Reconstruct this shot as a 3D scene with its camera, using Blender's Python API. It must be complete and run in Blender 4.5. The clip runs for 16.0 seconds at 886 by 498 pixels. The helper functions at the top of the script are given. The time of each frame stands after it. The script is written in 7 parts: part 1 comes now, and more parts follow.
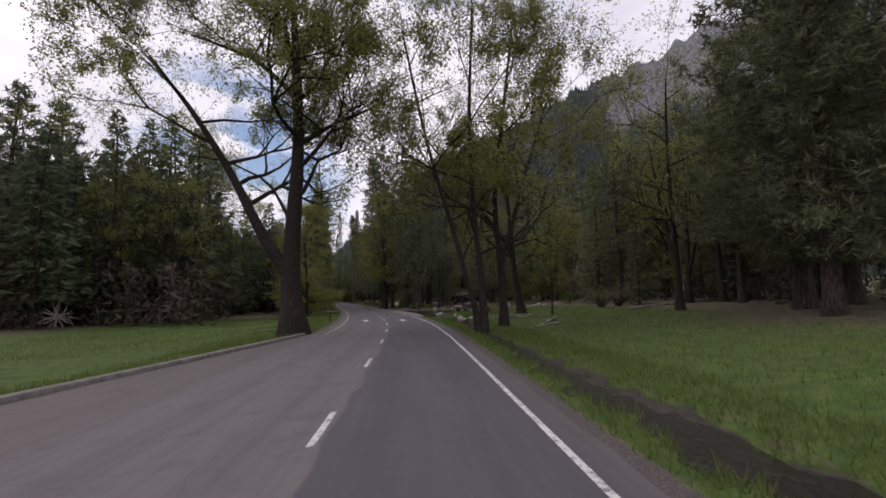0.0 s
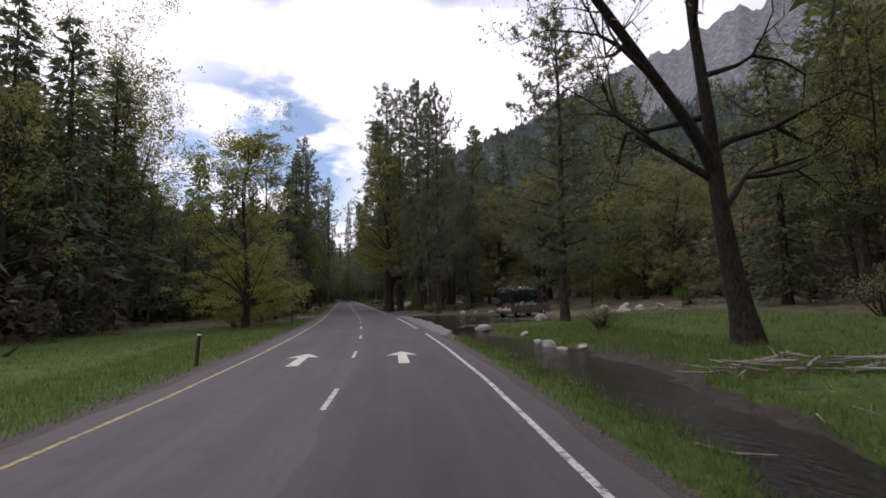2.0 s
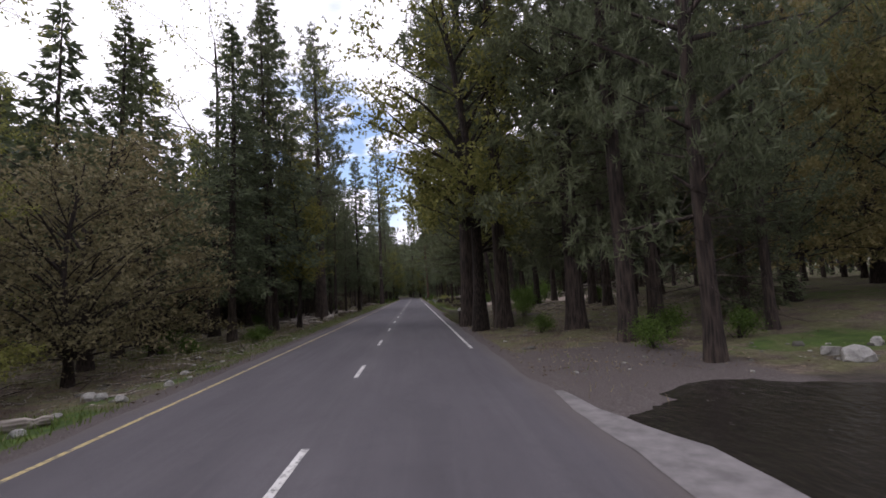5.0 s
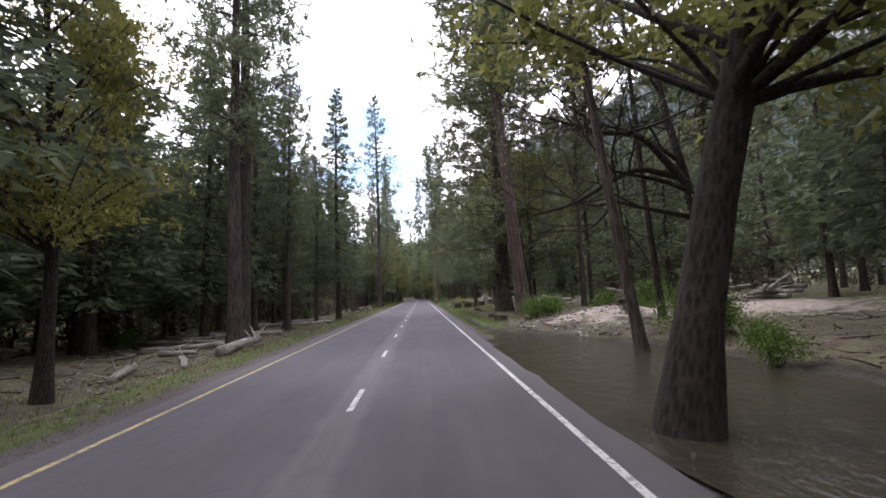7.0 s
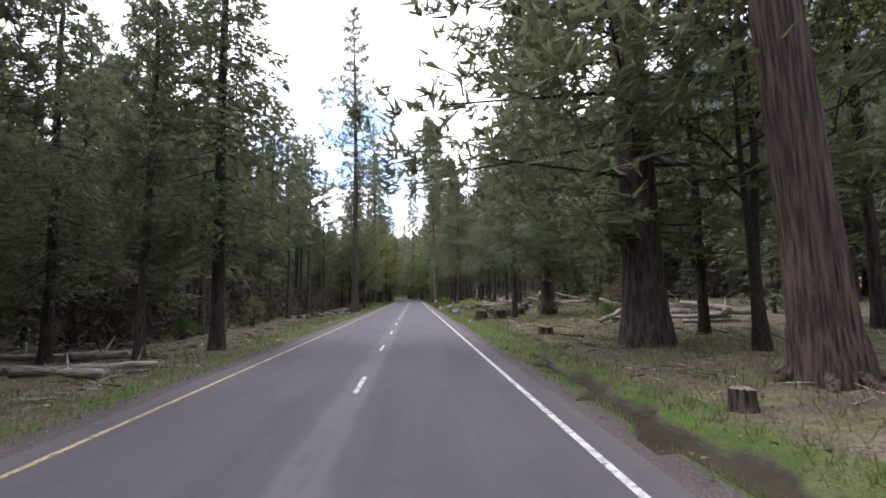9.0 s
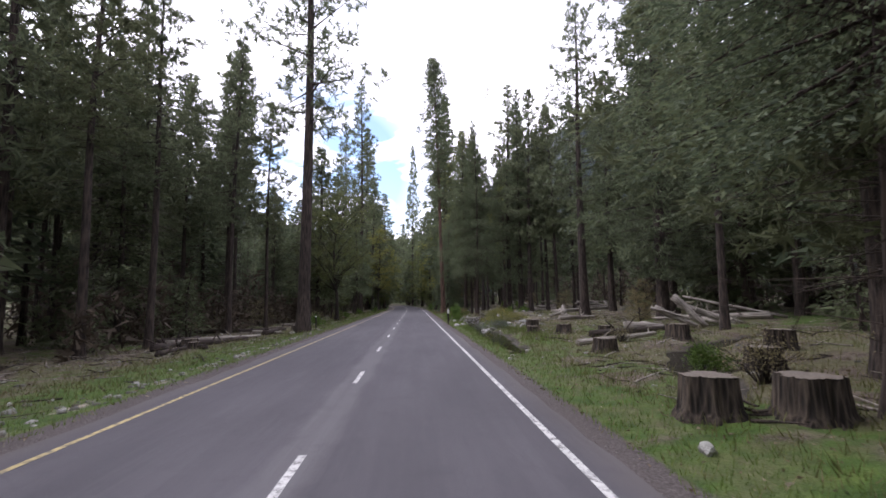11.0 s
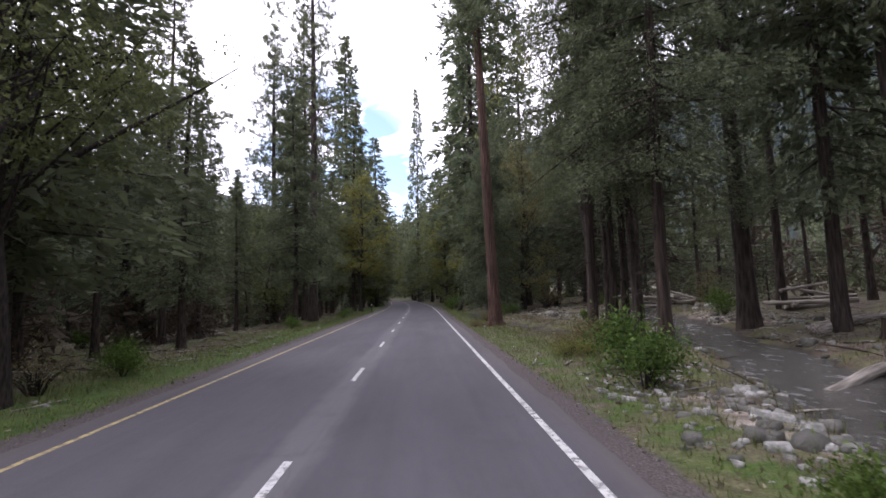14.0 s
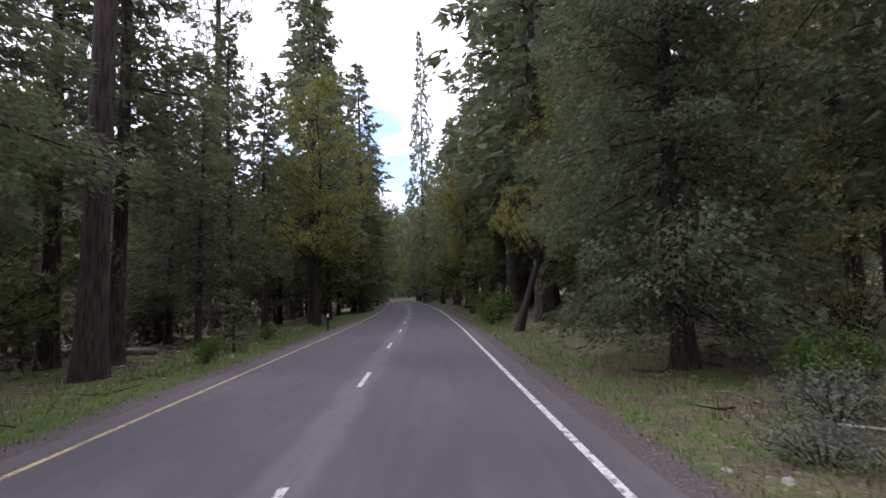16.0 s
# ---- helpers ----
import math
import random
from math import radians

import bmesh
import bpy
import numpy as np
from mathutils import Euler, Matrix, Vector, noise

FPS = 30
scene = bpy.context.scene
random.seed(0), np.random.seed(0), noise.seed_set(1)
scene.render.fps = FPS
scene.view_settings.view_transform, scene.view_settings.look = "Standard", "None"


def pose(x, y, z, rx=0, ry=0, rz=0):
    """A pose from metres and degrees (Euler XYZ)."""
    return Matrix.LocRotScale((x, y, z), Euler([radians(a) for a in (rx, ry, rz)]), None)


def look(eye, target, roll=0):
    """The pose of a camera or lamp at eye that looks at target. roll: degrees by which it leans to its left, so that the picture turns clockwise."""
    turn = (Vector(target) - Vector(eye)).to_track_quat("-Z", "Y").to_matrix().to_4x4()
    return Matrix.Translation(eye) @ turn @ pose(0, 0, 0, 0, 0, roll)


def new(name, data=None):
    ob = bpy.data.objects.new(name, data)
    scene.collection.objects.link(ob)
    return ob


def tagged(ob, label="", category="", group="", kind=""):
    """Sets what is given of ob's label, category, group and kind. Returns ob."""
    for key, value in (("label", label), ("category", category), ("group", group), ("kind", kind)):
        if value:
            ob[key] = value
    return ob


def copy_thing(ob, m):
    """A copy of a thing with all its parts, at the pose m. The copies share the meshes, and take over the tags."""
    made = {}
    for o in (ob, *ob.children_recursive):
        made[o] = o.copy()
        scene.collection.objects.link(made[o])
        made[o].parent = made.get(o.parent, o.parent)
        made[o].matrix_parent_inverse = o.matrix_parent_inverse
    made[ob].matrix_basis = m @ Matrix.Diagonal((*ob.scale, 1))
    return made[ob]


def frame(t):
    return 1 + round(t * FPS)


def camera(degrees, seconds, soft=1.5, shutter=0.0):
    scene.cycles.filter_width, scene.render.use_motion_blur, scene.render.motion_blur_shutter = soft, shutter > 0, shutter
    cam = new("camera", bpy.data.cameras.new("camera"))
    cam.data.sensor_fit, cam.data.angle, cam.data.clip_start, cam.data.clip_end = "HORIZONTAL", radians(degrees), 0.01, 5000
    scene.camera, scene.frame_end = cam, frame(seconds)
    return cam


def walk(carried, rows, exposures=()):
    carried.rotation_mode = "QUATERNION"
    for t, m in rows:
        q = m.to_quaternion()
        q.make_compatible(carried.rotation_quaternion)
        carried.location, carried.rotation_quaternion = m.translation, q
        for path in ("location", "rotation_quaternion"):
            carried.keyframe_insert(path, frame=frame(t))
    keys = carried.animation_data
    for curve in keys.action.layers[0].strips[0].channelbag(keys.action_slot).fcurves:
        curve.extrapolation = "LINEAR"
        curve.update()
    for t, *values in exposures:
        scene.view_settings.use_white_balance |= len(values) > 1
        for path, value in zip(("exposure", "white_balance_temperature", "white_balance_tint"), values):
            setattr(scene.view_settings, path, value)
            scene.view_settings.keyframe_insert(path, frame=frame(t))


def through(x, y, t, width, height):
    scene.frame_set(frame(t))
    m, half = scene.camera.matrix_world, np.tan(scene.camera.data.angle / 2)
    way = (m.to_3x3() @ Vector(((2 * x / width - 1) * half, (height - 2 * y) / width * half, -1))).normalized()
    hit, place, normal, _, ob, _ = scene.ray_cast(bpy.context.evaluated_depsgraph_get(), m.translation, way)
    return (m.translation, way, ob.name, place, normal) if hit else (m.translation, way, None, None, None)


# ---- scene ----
cam = camera(86.0, 16.0, soft=1.65, shutter=0.05)
PATH = [
    (0.0, pose(-6.231, 5.306, 1.968, 95.87, 0.71, -13.59)),
    (0.5, pose(-4.908, 12.305, 1.968, 95.74, 0.98, -13.37)),
    (1.0, pose(-3.700, 19.251, 1.968, 95.79, 1.14, -13.22)),
    (1.5, pose(-2.525, 25.668, 1.968, 95.73, 0.79, -12.77)),
    (2.0, pose(-1.502, 32.548, 1.968, 95.67, 0.98, -11.73)),
    (2.5, pose(-0.619, 39.408, 1.968, 95.71, 0.35, -10.16)),
    (3.0, pose(0.025, 46.212, 1.968, 95.53, 1.13, -8.37)),
    (3.5, pose(0.456, 53.114, 1.968, 95.28, 1.44, -6.86)),
    (4.0, pose(0.911, 59.795, 1.968, 95.37, 1.92, -5.60)),
    (4.5, pose(1.317, 66.929, 1.968, 95.17, 2.28, -4.43)),
    (5.0, pose(1.524, 73.410, 1.968, 95.22, 2.78, -3.39)),
    (5.2, pose(1.523, 75.921, 1.968, 95.34, 2.40, -3.04)),
    (7.3, pose(1.290, 103.035, 1.968, 95.54, 1.96, -2.65)),
    (7.5, pose(1.293, 105.994, 1.968, 95.65, 1.88, -2.70)),
    (8.0, pose(1.267, 113.138, 1.968, 95.56, 1.60, -2.75)),
    (8.5, pose(1.209, 120.122, 1.968, 95.30, 1.20, -2.95)),
    (8.7, pose(1.207, 122.766, 1.968, 95.35, 1.07, -3.22)),
    (10.8, pose(1.335, 150.979, 1.968, 96.23, -0.13, -3.64)),
    (11.0, pose(1.431, 154.039, 1.968, 96.20, 0.46, -3.48)),
    (11.5, pose(1.515, 161.352, 1.968, 95.88, 0.81, -3.44)),
    (12.0, pose(1.573, 168.848, 1.968, 95.65, 0.94, -3.40)),
    (12.5, pose(1.604, 176.039, 1.968, 95.73, 0.99, -3.16)),
    (13.0, pose(1.667, 183.955, 1.968, 95.57, 1.51, -2.78)),
    (13.5, pose(1.658, 191.392, 1.968, 95.34, 1.84, -2.58)),
    (14.0, pose(1.654, 198.389, 1.968, 95.41, 1.49, -2.53)),
    (14.5, pose(1.580, 206.271, 1.968, 95.55, 0.97, -2.38)),
    (15.0, pose(1.581, 213.553, 1.968, 95.64, 1.37, -2.15)),
    (15.5, pose(1.589, 220.902, 1.968, 95.45, 1.43, -1.87)),
    (16.0, pose(1.552, 228.497, 1.968, 95.32, 1.77, -1.80)),
]
walk(cam, PATH, [(0.0, -0.2, 6550, 18), (1.0, 0.06, 6500, 18), (1.5, 0.06, 6450, 18), (3.5, 0.40, 6400, 18), (4.0, 0.34, 6400, 18), (5.2, 0.46, 6350, 18), (7.5, 1.68, 6250, 16), (8.5, 1.7, 6250, 16),
                 (11.0, 1.04, 6150, 18), (13.5, 1.06, 6150, 19), (14.5, 1.12, 6150, 21), (16.0, 1.22, 6150, 21)])

# ---- light: a bright, broken overcast with blue gaps ----
SUN_AZ, SUN_EL = radians(-70), radians(48)
world = bpy.data.worlds.new("overcast_sky")
scene.world = world
world.use_nodes = True
wn, wl = world.node_tree.nodes, world.node_tree.links
bg = wn["Background"]
sky = wn.new("ShaderNodeTexSky")
sky.sky_type, sky.sun_disc = "NISHITA", False
sky.sun_elevation, sky.sun_rotation = SUN_EL, SUN_AZ
blue = wn.new("ShaderNodeVectorMath")
blue.operation = "SCALE"
blue.inputs["Scale"].default_value = 0.14
wl.new(sky.outputs[0], blue.inputs[0])
tc = wn.new("ShaderNodeTexCoord")
stretch = wn.new("ShaderNodeMapping")
stretch.inputs["Scale"].default_value = (1.0, 1.0, 2.6)
wl.new(tc.outputs["Generated"], stretch.inputs[0])


def wnoise(scale, detail):
    n = wn.new("ShaderNodeTexNoise")
    n.inputs["Scale"].default_value, n.inputs["Detail"].default_value = scale, detail
    wl.new(stretch.outputs[0], n.inputs["Vector"])
    return n.outputs["Fac"]


def wramp(fac, stops):
    r = wn.new("ShaderNodeValToRGB")
    e = r.color_ramp.elements
    while len(e) < len(stops):
        e.new(0.5)
    for el, (p, c) in zip(e, stops):
        el.position, el.color = p, (*c, 1)
    wl.new(fac, r.inputs[0])
    return r.outputs["Color"]


cloud = wramp(wnoise(2.3, 5), [(0.30, (0.74, 0.77, 0.88)), (0.46, (1.07, 1.06, 1.14)), (0.62, (1.40, 1.37, 1.44))])
gap = wramp(wnoise(1.7, 6), [(0.34, (0, 0, 0)), (0.44, (1, 1, 1))])
both = wn.new("ShaderNodeMix")
both.data_type = "RGBA"
aim = wn.new("ShaderNodeVectorMath")
aim.operation = "DOT_PRODUCT"
hole_az, hole_el = radians(-9), radians(15)
aim.inputs[1].default_value = (math.sin(hole_az) * math.cos(hole_el), math.cos(hole_az) * math.cos(hole_el), math.sin(hole_el))
wl.new(tc.outputs["Generated"], aim.inputs[0])
near = wramp(aim.outputs["Value"], [(0.972, (0, 0, 0)), (0.992, (1, 1, 1))])
rag = wramp(wnoise(6.5, 6), [(0.42, (0, 0, 0)), (0.56, (1, 1, 1))])
hole = wn.new("ShaderNodeMix")
hole.data_type, hole.blend_type = "RGBA", "MULTIPLY"
hole.inputs["Factor"].default_value = 1.0
wl.new(near, hole.inputs["A"])
wl.new(rag, hole.inputs["B"])
cover_left = wn.new("ShaderNodeMix")
cover_left.data_type, cover_left.blend_type = "RGBA", "SUBTRACT"
cover_left.inputs["Factor"].default_value = 1.0
wl.new(gap, cover_left.inputs["A"])
wl.new(hole.outputs["Result"], cover_left.inputs["B"])
wl.new(cover_left.outputs["Result"], both.inputs["Factor"])
wl.new(blue.outputs[0], both.inputs["A"])
wl.new(cloud, both.inputs["B"])
wl.new(both.outputs["Result"], bg.inputs["Color"])
bg.inputs["Strength"].default_value = 1.0

sun = new("sun", bpy.data.lights.new("sun", "SUN"))
sun.data.energy, sun.data.angle, sun.data.color = 0.9, radians(25), (1, 0.97, 0.92)
sun.matrix_world = look((0, 0, 80), (-math.sin(SUN_AZ) * 40, -math.cos(SUN_AZ) * 40, 80 - 40 * math.tan(SUN_EL)))


# ---- materials ----
class Mat:
    """A small builder for node materials in real-world (object) metres."""

    def __init__(self, name, rough=0.9):
        self.m = bpy.data.materials.new(name)
        self.m.use_nodes = True
        self.n, self.l = self.m.node_tree.nodes, self.m.node_tree.links
        self.b = self.n["Principled BSDF"]
        self.b.inputs["Roughness"].default_value = rough
        self.b.inputs["Specular IOR Level"].default_value = 0.3
        self.tc = self.n.new("ShaderNodeTexCoord")

    def vec(self, sx=1, sy=1, sz=1, kind="Object"):
        mp = self.n.new("ShaderNodeMapping")
        mp.inputs["Scale"].default_value = (sx, sy, sz)
        self.l.new(self.tc.outputs[kind], mp.inputs[0])
        return mp.outputs[0]

    def noise(self, scale, detail=4, v=None, rough=0.55):
        t = self.n.new("ShaderNodeTexNoise")
        t.inputs["Scale"].default_value, t.inputs["Detail"].default_value = scale, detail
        t.inputs["Roughness"].default_value = rough
        self.l.new(v if v is not None else self.vec(), t.inputs["Vector"])
        return t.outputs["Fac"]

    def voronoi(self, scale, v=None, feature="F1"):
        t = self.n.new("ShaderNodeTexVoronoi")
        t.feature = feature
        t.inputs["Scale"].default_value = scale
        self.l.new(v if v is not None else self.vec(), t.inputs["Vector"])
        return t.outputs["Distance"]

    def n_color(self, scale, v):
        t = self.n.new("ShaderNodeTexNoise")
        t.inputs["Scale"].default_value = scale
        self.l.new(v, t.inputs["Vector"])
        return t.outputs["Color"]

    def ramp(self, fac, *stops):
        r = self.n.new("ShaderNodeValToRGB")
        e = r.color_ramp.elements
        while len(e) < len(stops):
            e.new(0.5)
        for el, (p, c) in zip(e, stops):
            el.position = p
            el.color = (*c, 1) if isinstance(c, tuple) else (c, c, c, 1)
        self.l.new(fac, r.inputs[0])
        return r.outputs["Color"]

    def mix(self, fac, a, b, how="MIX"):
        x = self.n.new("ShaderNodeMix")
        x.data_type, x.blend_type = "RGBA", how
        for key, val in (("Factor", fac), ("A", a), ("B", b)):
            if isinstance(val, (int, float)):
                x.inputs[key].default_value = val if key == "Factor" else (val, val, val, 1)
            elif isinstance(val, tuple):
                x.inputs[key].default_value = (*val, 1)
            else:
                self.l.new(val, x.inputs[key])
        return x.outputs["Result"]

    def calc(self, op, a, b=0.0):
        x = self.n.new("ShaderNodeMath")
        x.operation = op
        for i, val in enumerate((a, b)):
            if isinstance(val, (int, float)):
                x.inputs[i].default_value = val
            else:
                self.l.new(val, x.inputs[i])
        return x.outputs[0]

    def attr(self, name):
        a = self.n.new("ShaderNodeAttribute")
        a.attribute_name = name
        return a

    def split(self, col):
        s = self.n.new("ShaderNodeSeparateColor")
        self.l.new(col, s.inputs[0])
        return s.outputs

    def xyz(self, v):
        s = self.n.new("ShaderNodeSeparateXYZ")
        self.l.new(v, s.inputs[0])
        return s.outputs

    def obrand(self):
        return self.n.new("ShaderNodeObjectInfo").outputs["Random"]

    def island(self):
        return self.n.new("ShaderNodeNewGeometry").outputs["Random Per Island"]

    def color(self, c):
        self.l.new(c, self.b.inputs["Base Color"])
        return self

    def rough(self, c):
        self.l.new(c, self.b.inputs["Roughness"])
        return self

    def bump(self, hgt, dist=0.02, strength=1.0):
        b = self.n.new("ShaderNodeBump")
        b.inputs["Distance"].default_value, b.inputs["Strength"].default_value = dist, strength
        self.l.new(hgt, b.inputs["Height"])
        self.l.new(b.outputs[0], self.b.inputs["Normal"])
        return self

    def leafy(self, col, through=0.3):
        """Thin leaves: part of the light passes through them."""
        d = self.n.new("ShaderNodeBsdfTranslucent")
        self.l.new(col, d.inputs[0])
        mx = self.n.new("ShaderNodeMixShader")
        mx.inputs[0].default_value = through
        self.color(col)
        self.l.new(self.b.outputs[0], mx.inputs[1])
        self.l.new(d.outputs[0], mx.inputs[2])
        self.l.new(mx.outputs[0], self.n["Material Output"].inputs[0])
        return self


def plain(name, col, rough=0.6, metal=0.0, scale=9.0, spread=0.12):
    m = Mat(name, rough)
    n = m.noise(scale, 5)
    lo, hi = tuple(c * (1 - spread) for c in col), tuple(min(1, c * (1 + spread)) for c in col)
    m.color(m.ramp(n, (0.3, lo), (0.7, hi)))
    m.b.inputs["Metallic"].default_value = metal
    m.bump(n, 0.003, 0.4)
    return m.m


def bark(name, dark, light, sx=7.0, sz=1.1, depth=0.035):
    m = Mat(name, 0.95)
    v = m.vec(sx, sx, sz)
    big = m.voronoi(1.0, v)
    fine = m.noise(3.0, 6, v)
    tint = m.noise(0.7, 3)
    c = m.ramp(big, (0.05, tuple(x * 0.35 for x in dark)), (0.32, dark), (0.7, light))
    c = m.mix(m.ramp(tint, (0.35, 0.0), (0.7, 0.55)), c, tuple(x * 0.6 for x in dark))
    c = m.mix(m.ramp(fine, (0.35, 0.45), (0.65, 0.0)), c, tuple(x * 0.4 for x in dark))
    m.color(c)
    m.bump(m.mix(0.4, big, fine), depth, 1.0)
    return m.m


def foliage(name, a, b, c, through=0.25, rough=0.7):
    m = Mat(name, rough)
    isl = m.island()
    col = m.ramp(isl, (0.1, a), (0.5, b), (0.95, c))
    big = m.noise(0.35, 3)
    col = m.mix(m.ramp(big, (0.35, 0.35), (0.65, 0.0)), col, tuple(x * 0.7 for x in a))
    rnd = m.obrand()
    col = m.mix(m.ramp(rnd, (0.0, 0.0), (1.0, 0.45)), col, tuple(x * y for x, y in zip(b, (1.18, 1.02, 0.8))))
    m.leafy(col, through)
    return m.m


BARK_PINE = bark("pine_bark", (0.033, 0.026, 0.023), (0.092, 0.069, 0.057), 11.0, 1.6)
BARK_RED = bark("red_cedar_bark", (0.070, 0.041, 0.032), (0.225, 0.138, 0.104), 27.0, 0.8, 0.09)
BARK_BROWN = bark("brown_cedar_bark", (0.052, 0.038, 0.032), (0.155, 0.112, 0.092), 27.0, 0.8, 0.09)
BARK_DARK = bark("dark_cedar_bark", (0.040, 0.030, 0.026), (0.100, 0.072, 0.058), 12.0, 0.8, 0.04)
BARK_OAK = bark("oak_bark", (0.020, 0.015, 0.013), (0.054, 0.041, 0.034), 17.0, 4.5, 0.03)
BARK_GREY = bark("bleached_wood", (0.20, 0.175, 0.15), (0.46, 0.42, 0.37), 16.0, 1.0, 0.012)
LEAF_PINE = foliage("pine_needles", (0.072, 0.090, 0.056), (0.126, 0.150, 0.088), (0.205, 0.236, 0.135), 0.45)
LEAF_CEDAR = foliage("cedar_sprays", (0.066, 0.088, 0.056), (0.116, 0.146, 0.086), (0.195, 0.230, 0.128), 0.45)
LEAF_OAK = foliage("young_oak_leaves", (0.130, 0.148, 0.042), (0.225, 0.242, 0.072), (0.345, 0.355, 0.130), 0.55)
LEAF_GREENOAK = foliage("green_oak_leaves", (0.072, 0.092, 0.034), (0.125, 0.148, 0.055), (0.20, 0.222, 0.09), 0.5)
LEAF_BROWN = foliage("bronze_oak_buds", (0.125, 0.112, 0.060), (0.210, 0.188, 0.104), (0.33, 0.30, 0.175), 0.5)
LEAF_BRONZE = foliage("bronze_green_oak_leaves", (0.125, 0.130, 0.055), (0.215, 0.195, 0.090), (0.33, 0.295, 0.145), 0.55)
LEAF_SHRUB = foliage("shrub_leaves", (0.045, 0.085, 0.016), (0.085, 0.15, 0.028), (0.15, 0.22, 0.045), 0.35)
LEAF_GREY = foliage("grey_brush_leaves", (0.075, 0.095, 0.075), (0.12, 0.145, 0.11), (0.19, 0.21, 0.165), 0.2)
GRASS = foliage("grass_blades", (0.064, 0.105, 0.026), (0.108, 0.168, 0.040), (0.200, 0.225, 0.078), 0.45)
GRASS_OLIVE = foliage("olive_grass_blades", (0.066, 0.080, 0.026), (0.118, 0.130, 0.046), (0.215, 0.205, 0.100), 0.45)
LEAF_YELLOW = foliage("yellow_green_leaves", (0.110, 0.120, 0.034), (0.205, 0.212, 0.060), (0.320, 0.315, 0.105), 0.5)
LEAF_DRY = foliage("dry_bush_leaves", (0.085, 0.074, 0.034), (0.150, 0.128, 0.058), (0.250, 0.215, 0.100), 0.35)
DEADWOOD = foliage("dead_needle_brush", (0.050, 0.040, 0.031), (0.085, 0.067, 0.050), (0.138, 0.112, 0.083), 0.3)
LEAVES = foliage("fallen_leaves", (0.070, 0.050, 0.034), (0.165, 0.125, 0.085), (0.36, 0.31, 0.24), 0.1)
DRYGRASS = foliage("dry_grass", (0.13, 0.11, 0.06), (0.20, 0.17, 0.095), (0.30, 0.25, 0.15), 0.25)


def rock_mat(name, lo, hi):
    m = Mat(name, 0.85)
    c = m.ramp(m.noise(2.2, 8), (0.3, lo), (0.6, hi))
    sp = m.noise(38, 3)
    c = m.mix(m.ramp(sp, (0.36, 0.6), (0.46, 0.0)), c, tuple(x * 0.3 for x in lo))
    c = m.mix(m.ramp(m.obrand(), (0.0, 0.0), (1.0, 0.35)), c, tuple(x * 0.6 for x in lo))
    m.color(c)
    m.bump(m.noise(7, 9), 0.04)
    return m.m


def rubble_mat():
    m = Mat("creek_rubble", 0.85)
    c = m.ramp(m.island(), (0.0, (0.085, 0.080, 0.072)), (0.5, (0.19, 0.18, 0.165)), (1.0, (0.42, 0.41, 0.385)))
    c = m.mix(m.ramp(m.noise(9, 6), (0.38, 0.7), (0.58, 0.0)), c, (0.075, 0.078, 0.055))
    m.color(c)
    m.bump(m.noise(14, 7), 0.03)
    return m.m


RUBBLE = rubble_mat()
GRANITE = rock_mat("pale_granite", (0.20, 0.195, 0.185), (0.46, 0.45, 0.42))
WOODCUT = plain("sawn_wood", (0.17, 0.145, 0.12), 0.9, 0, 30, 0.35)


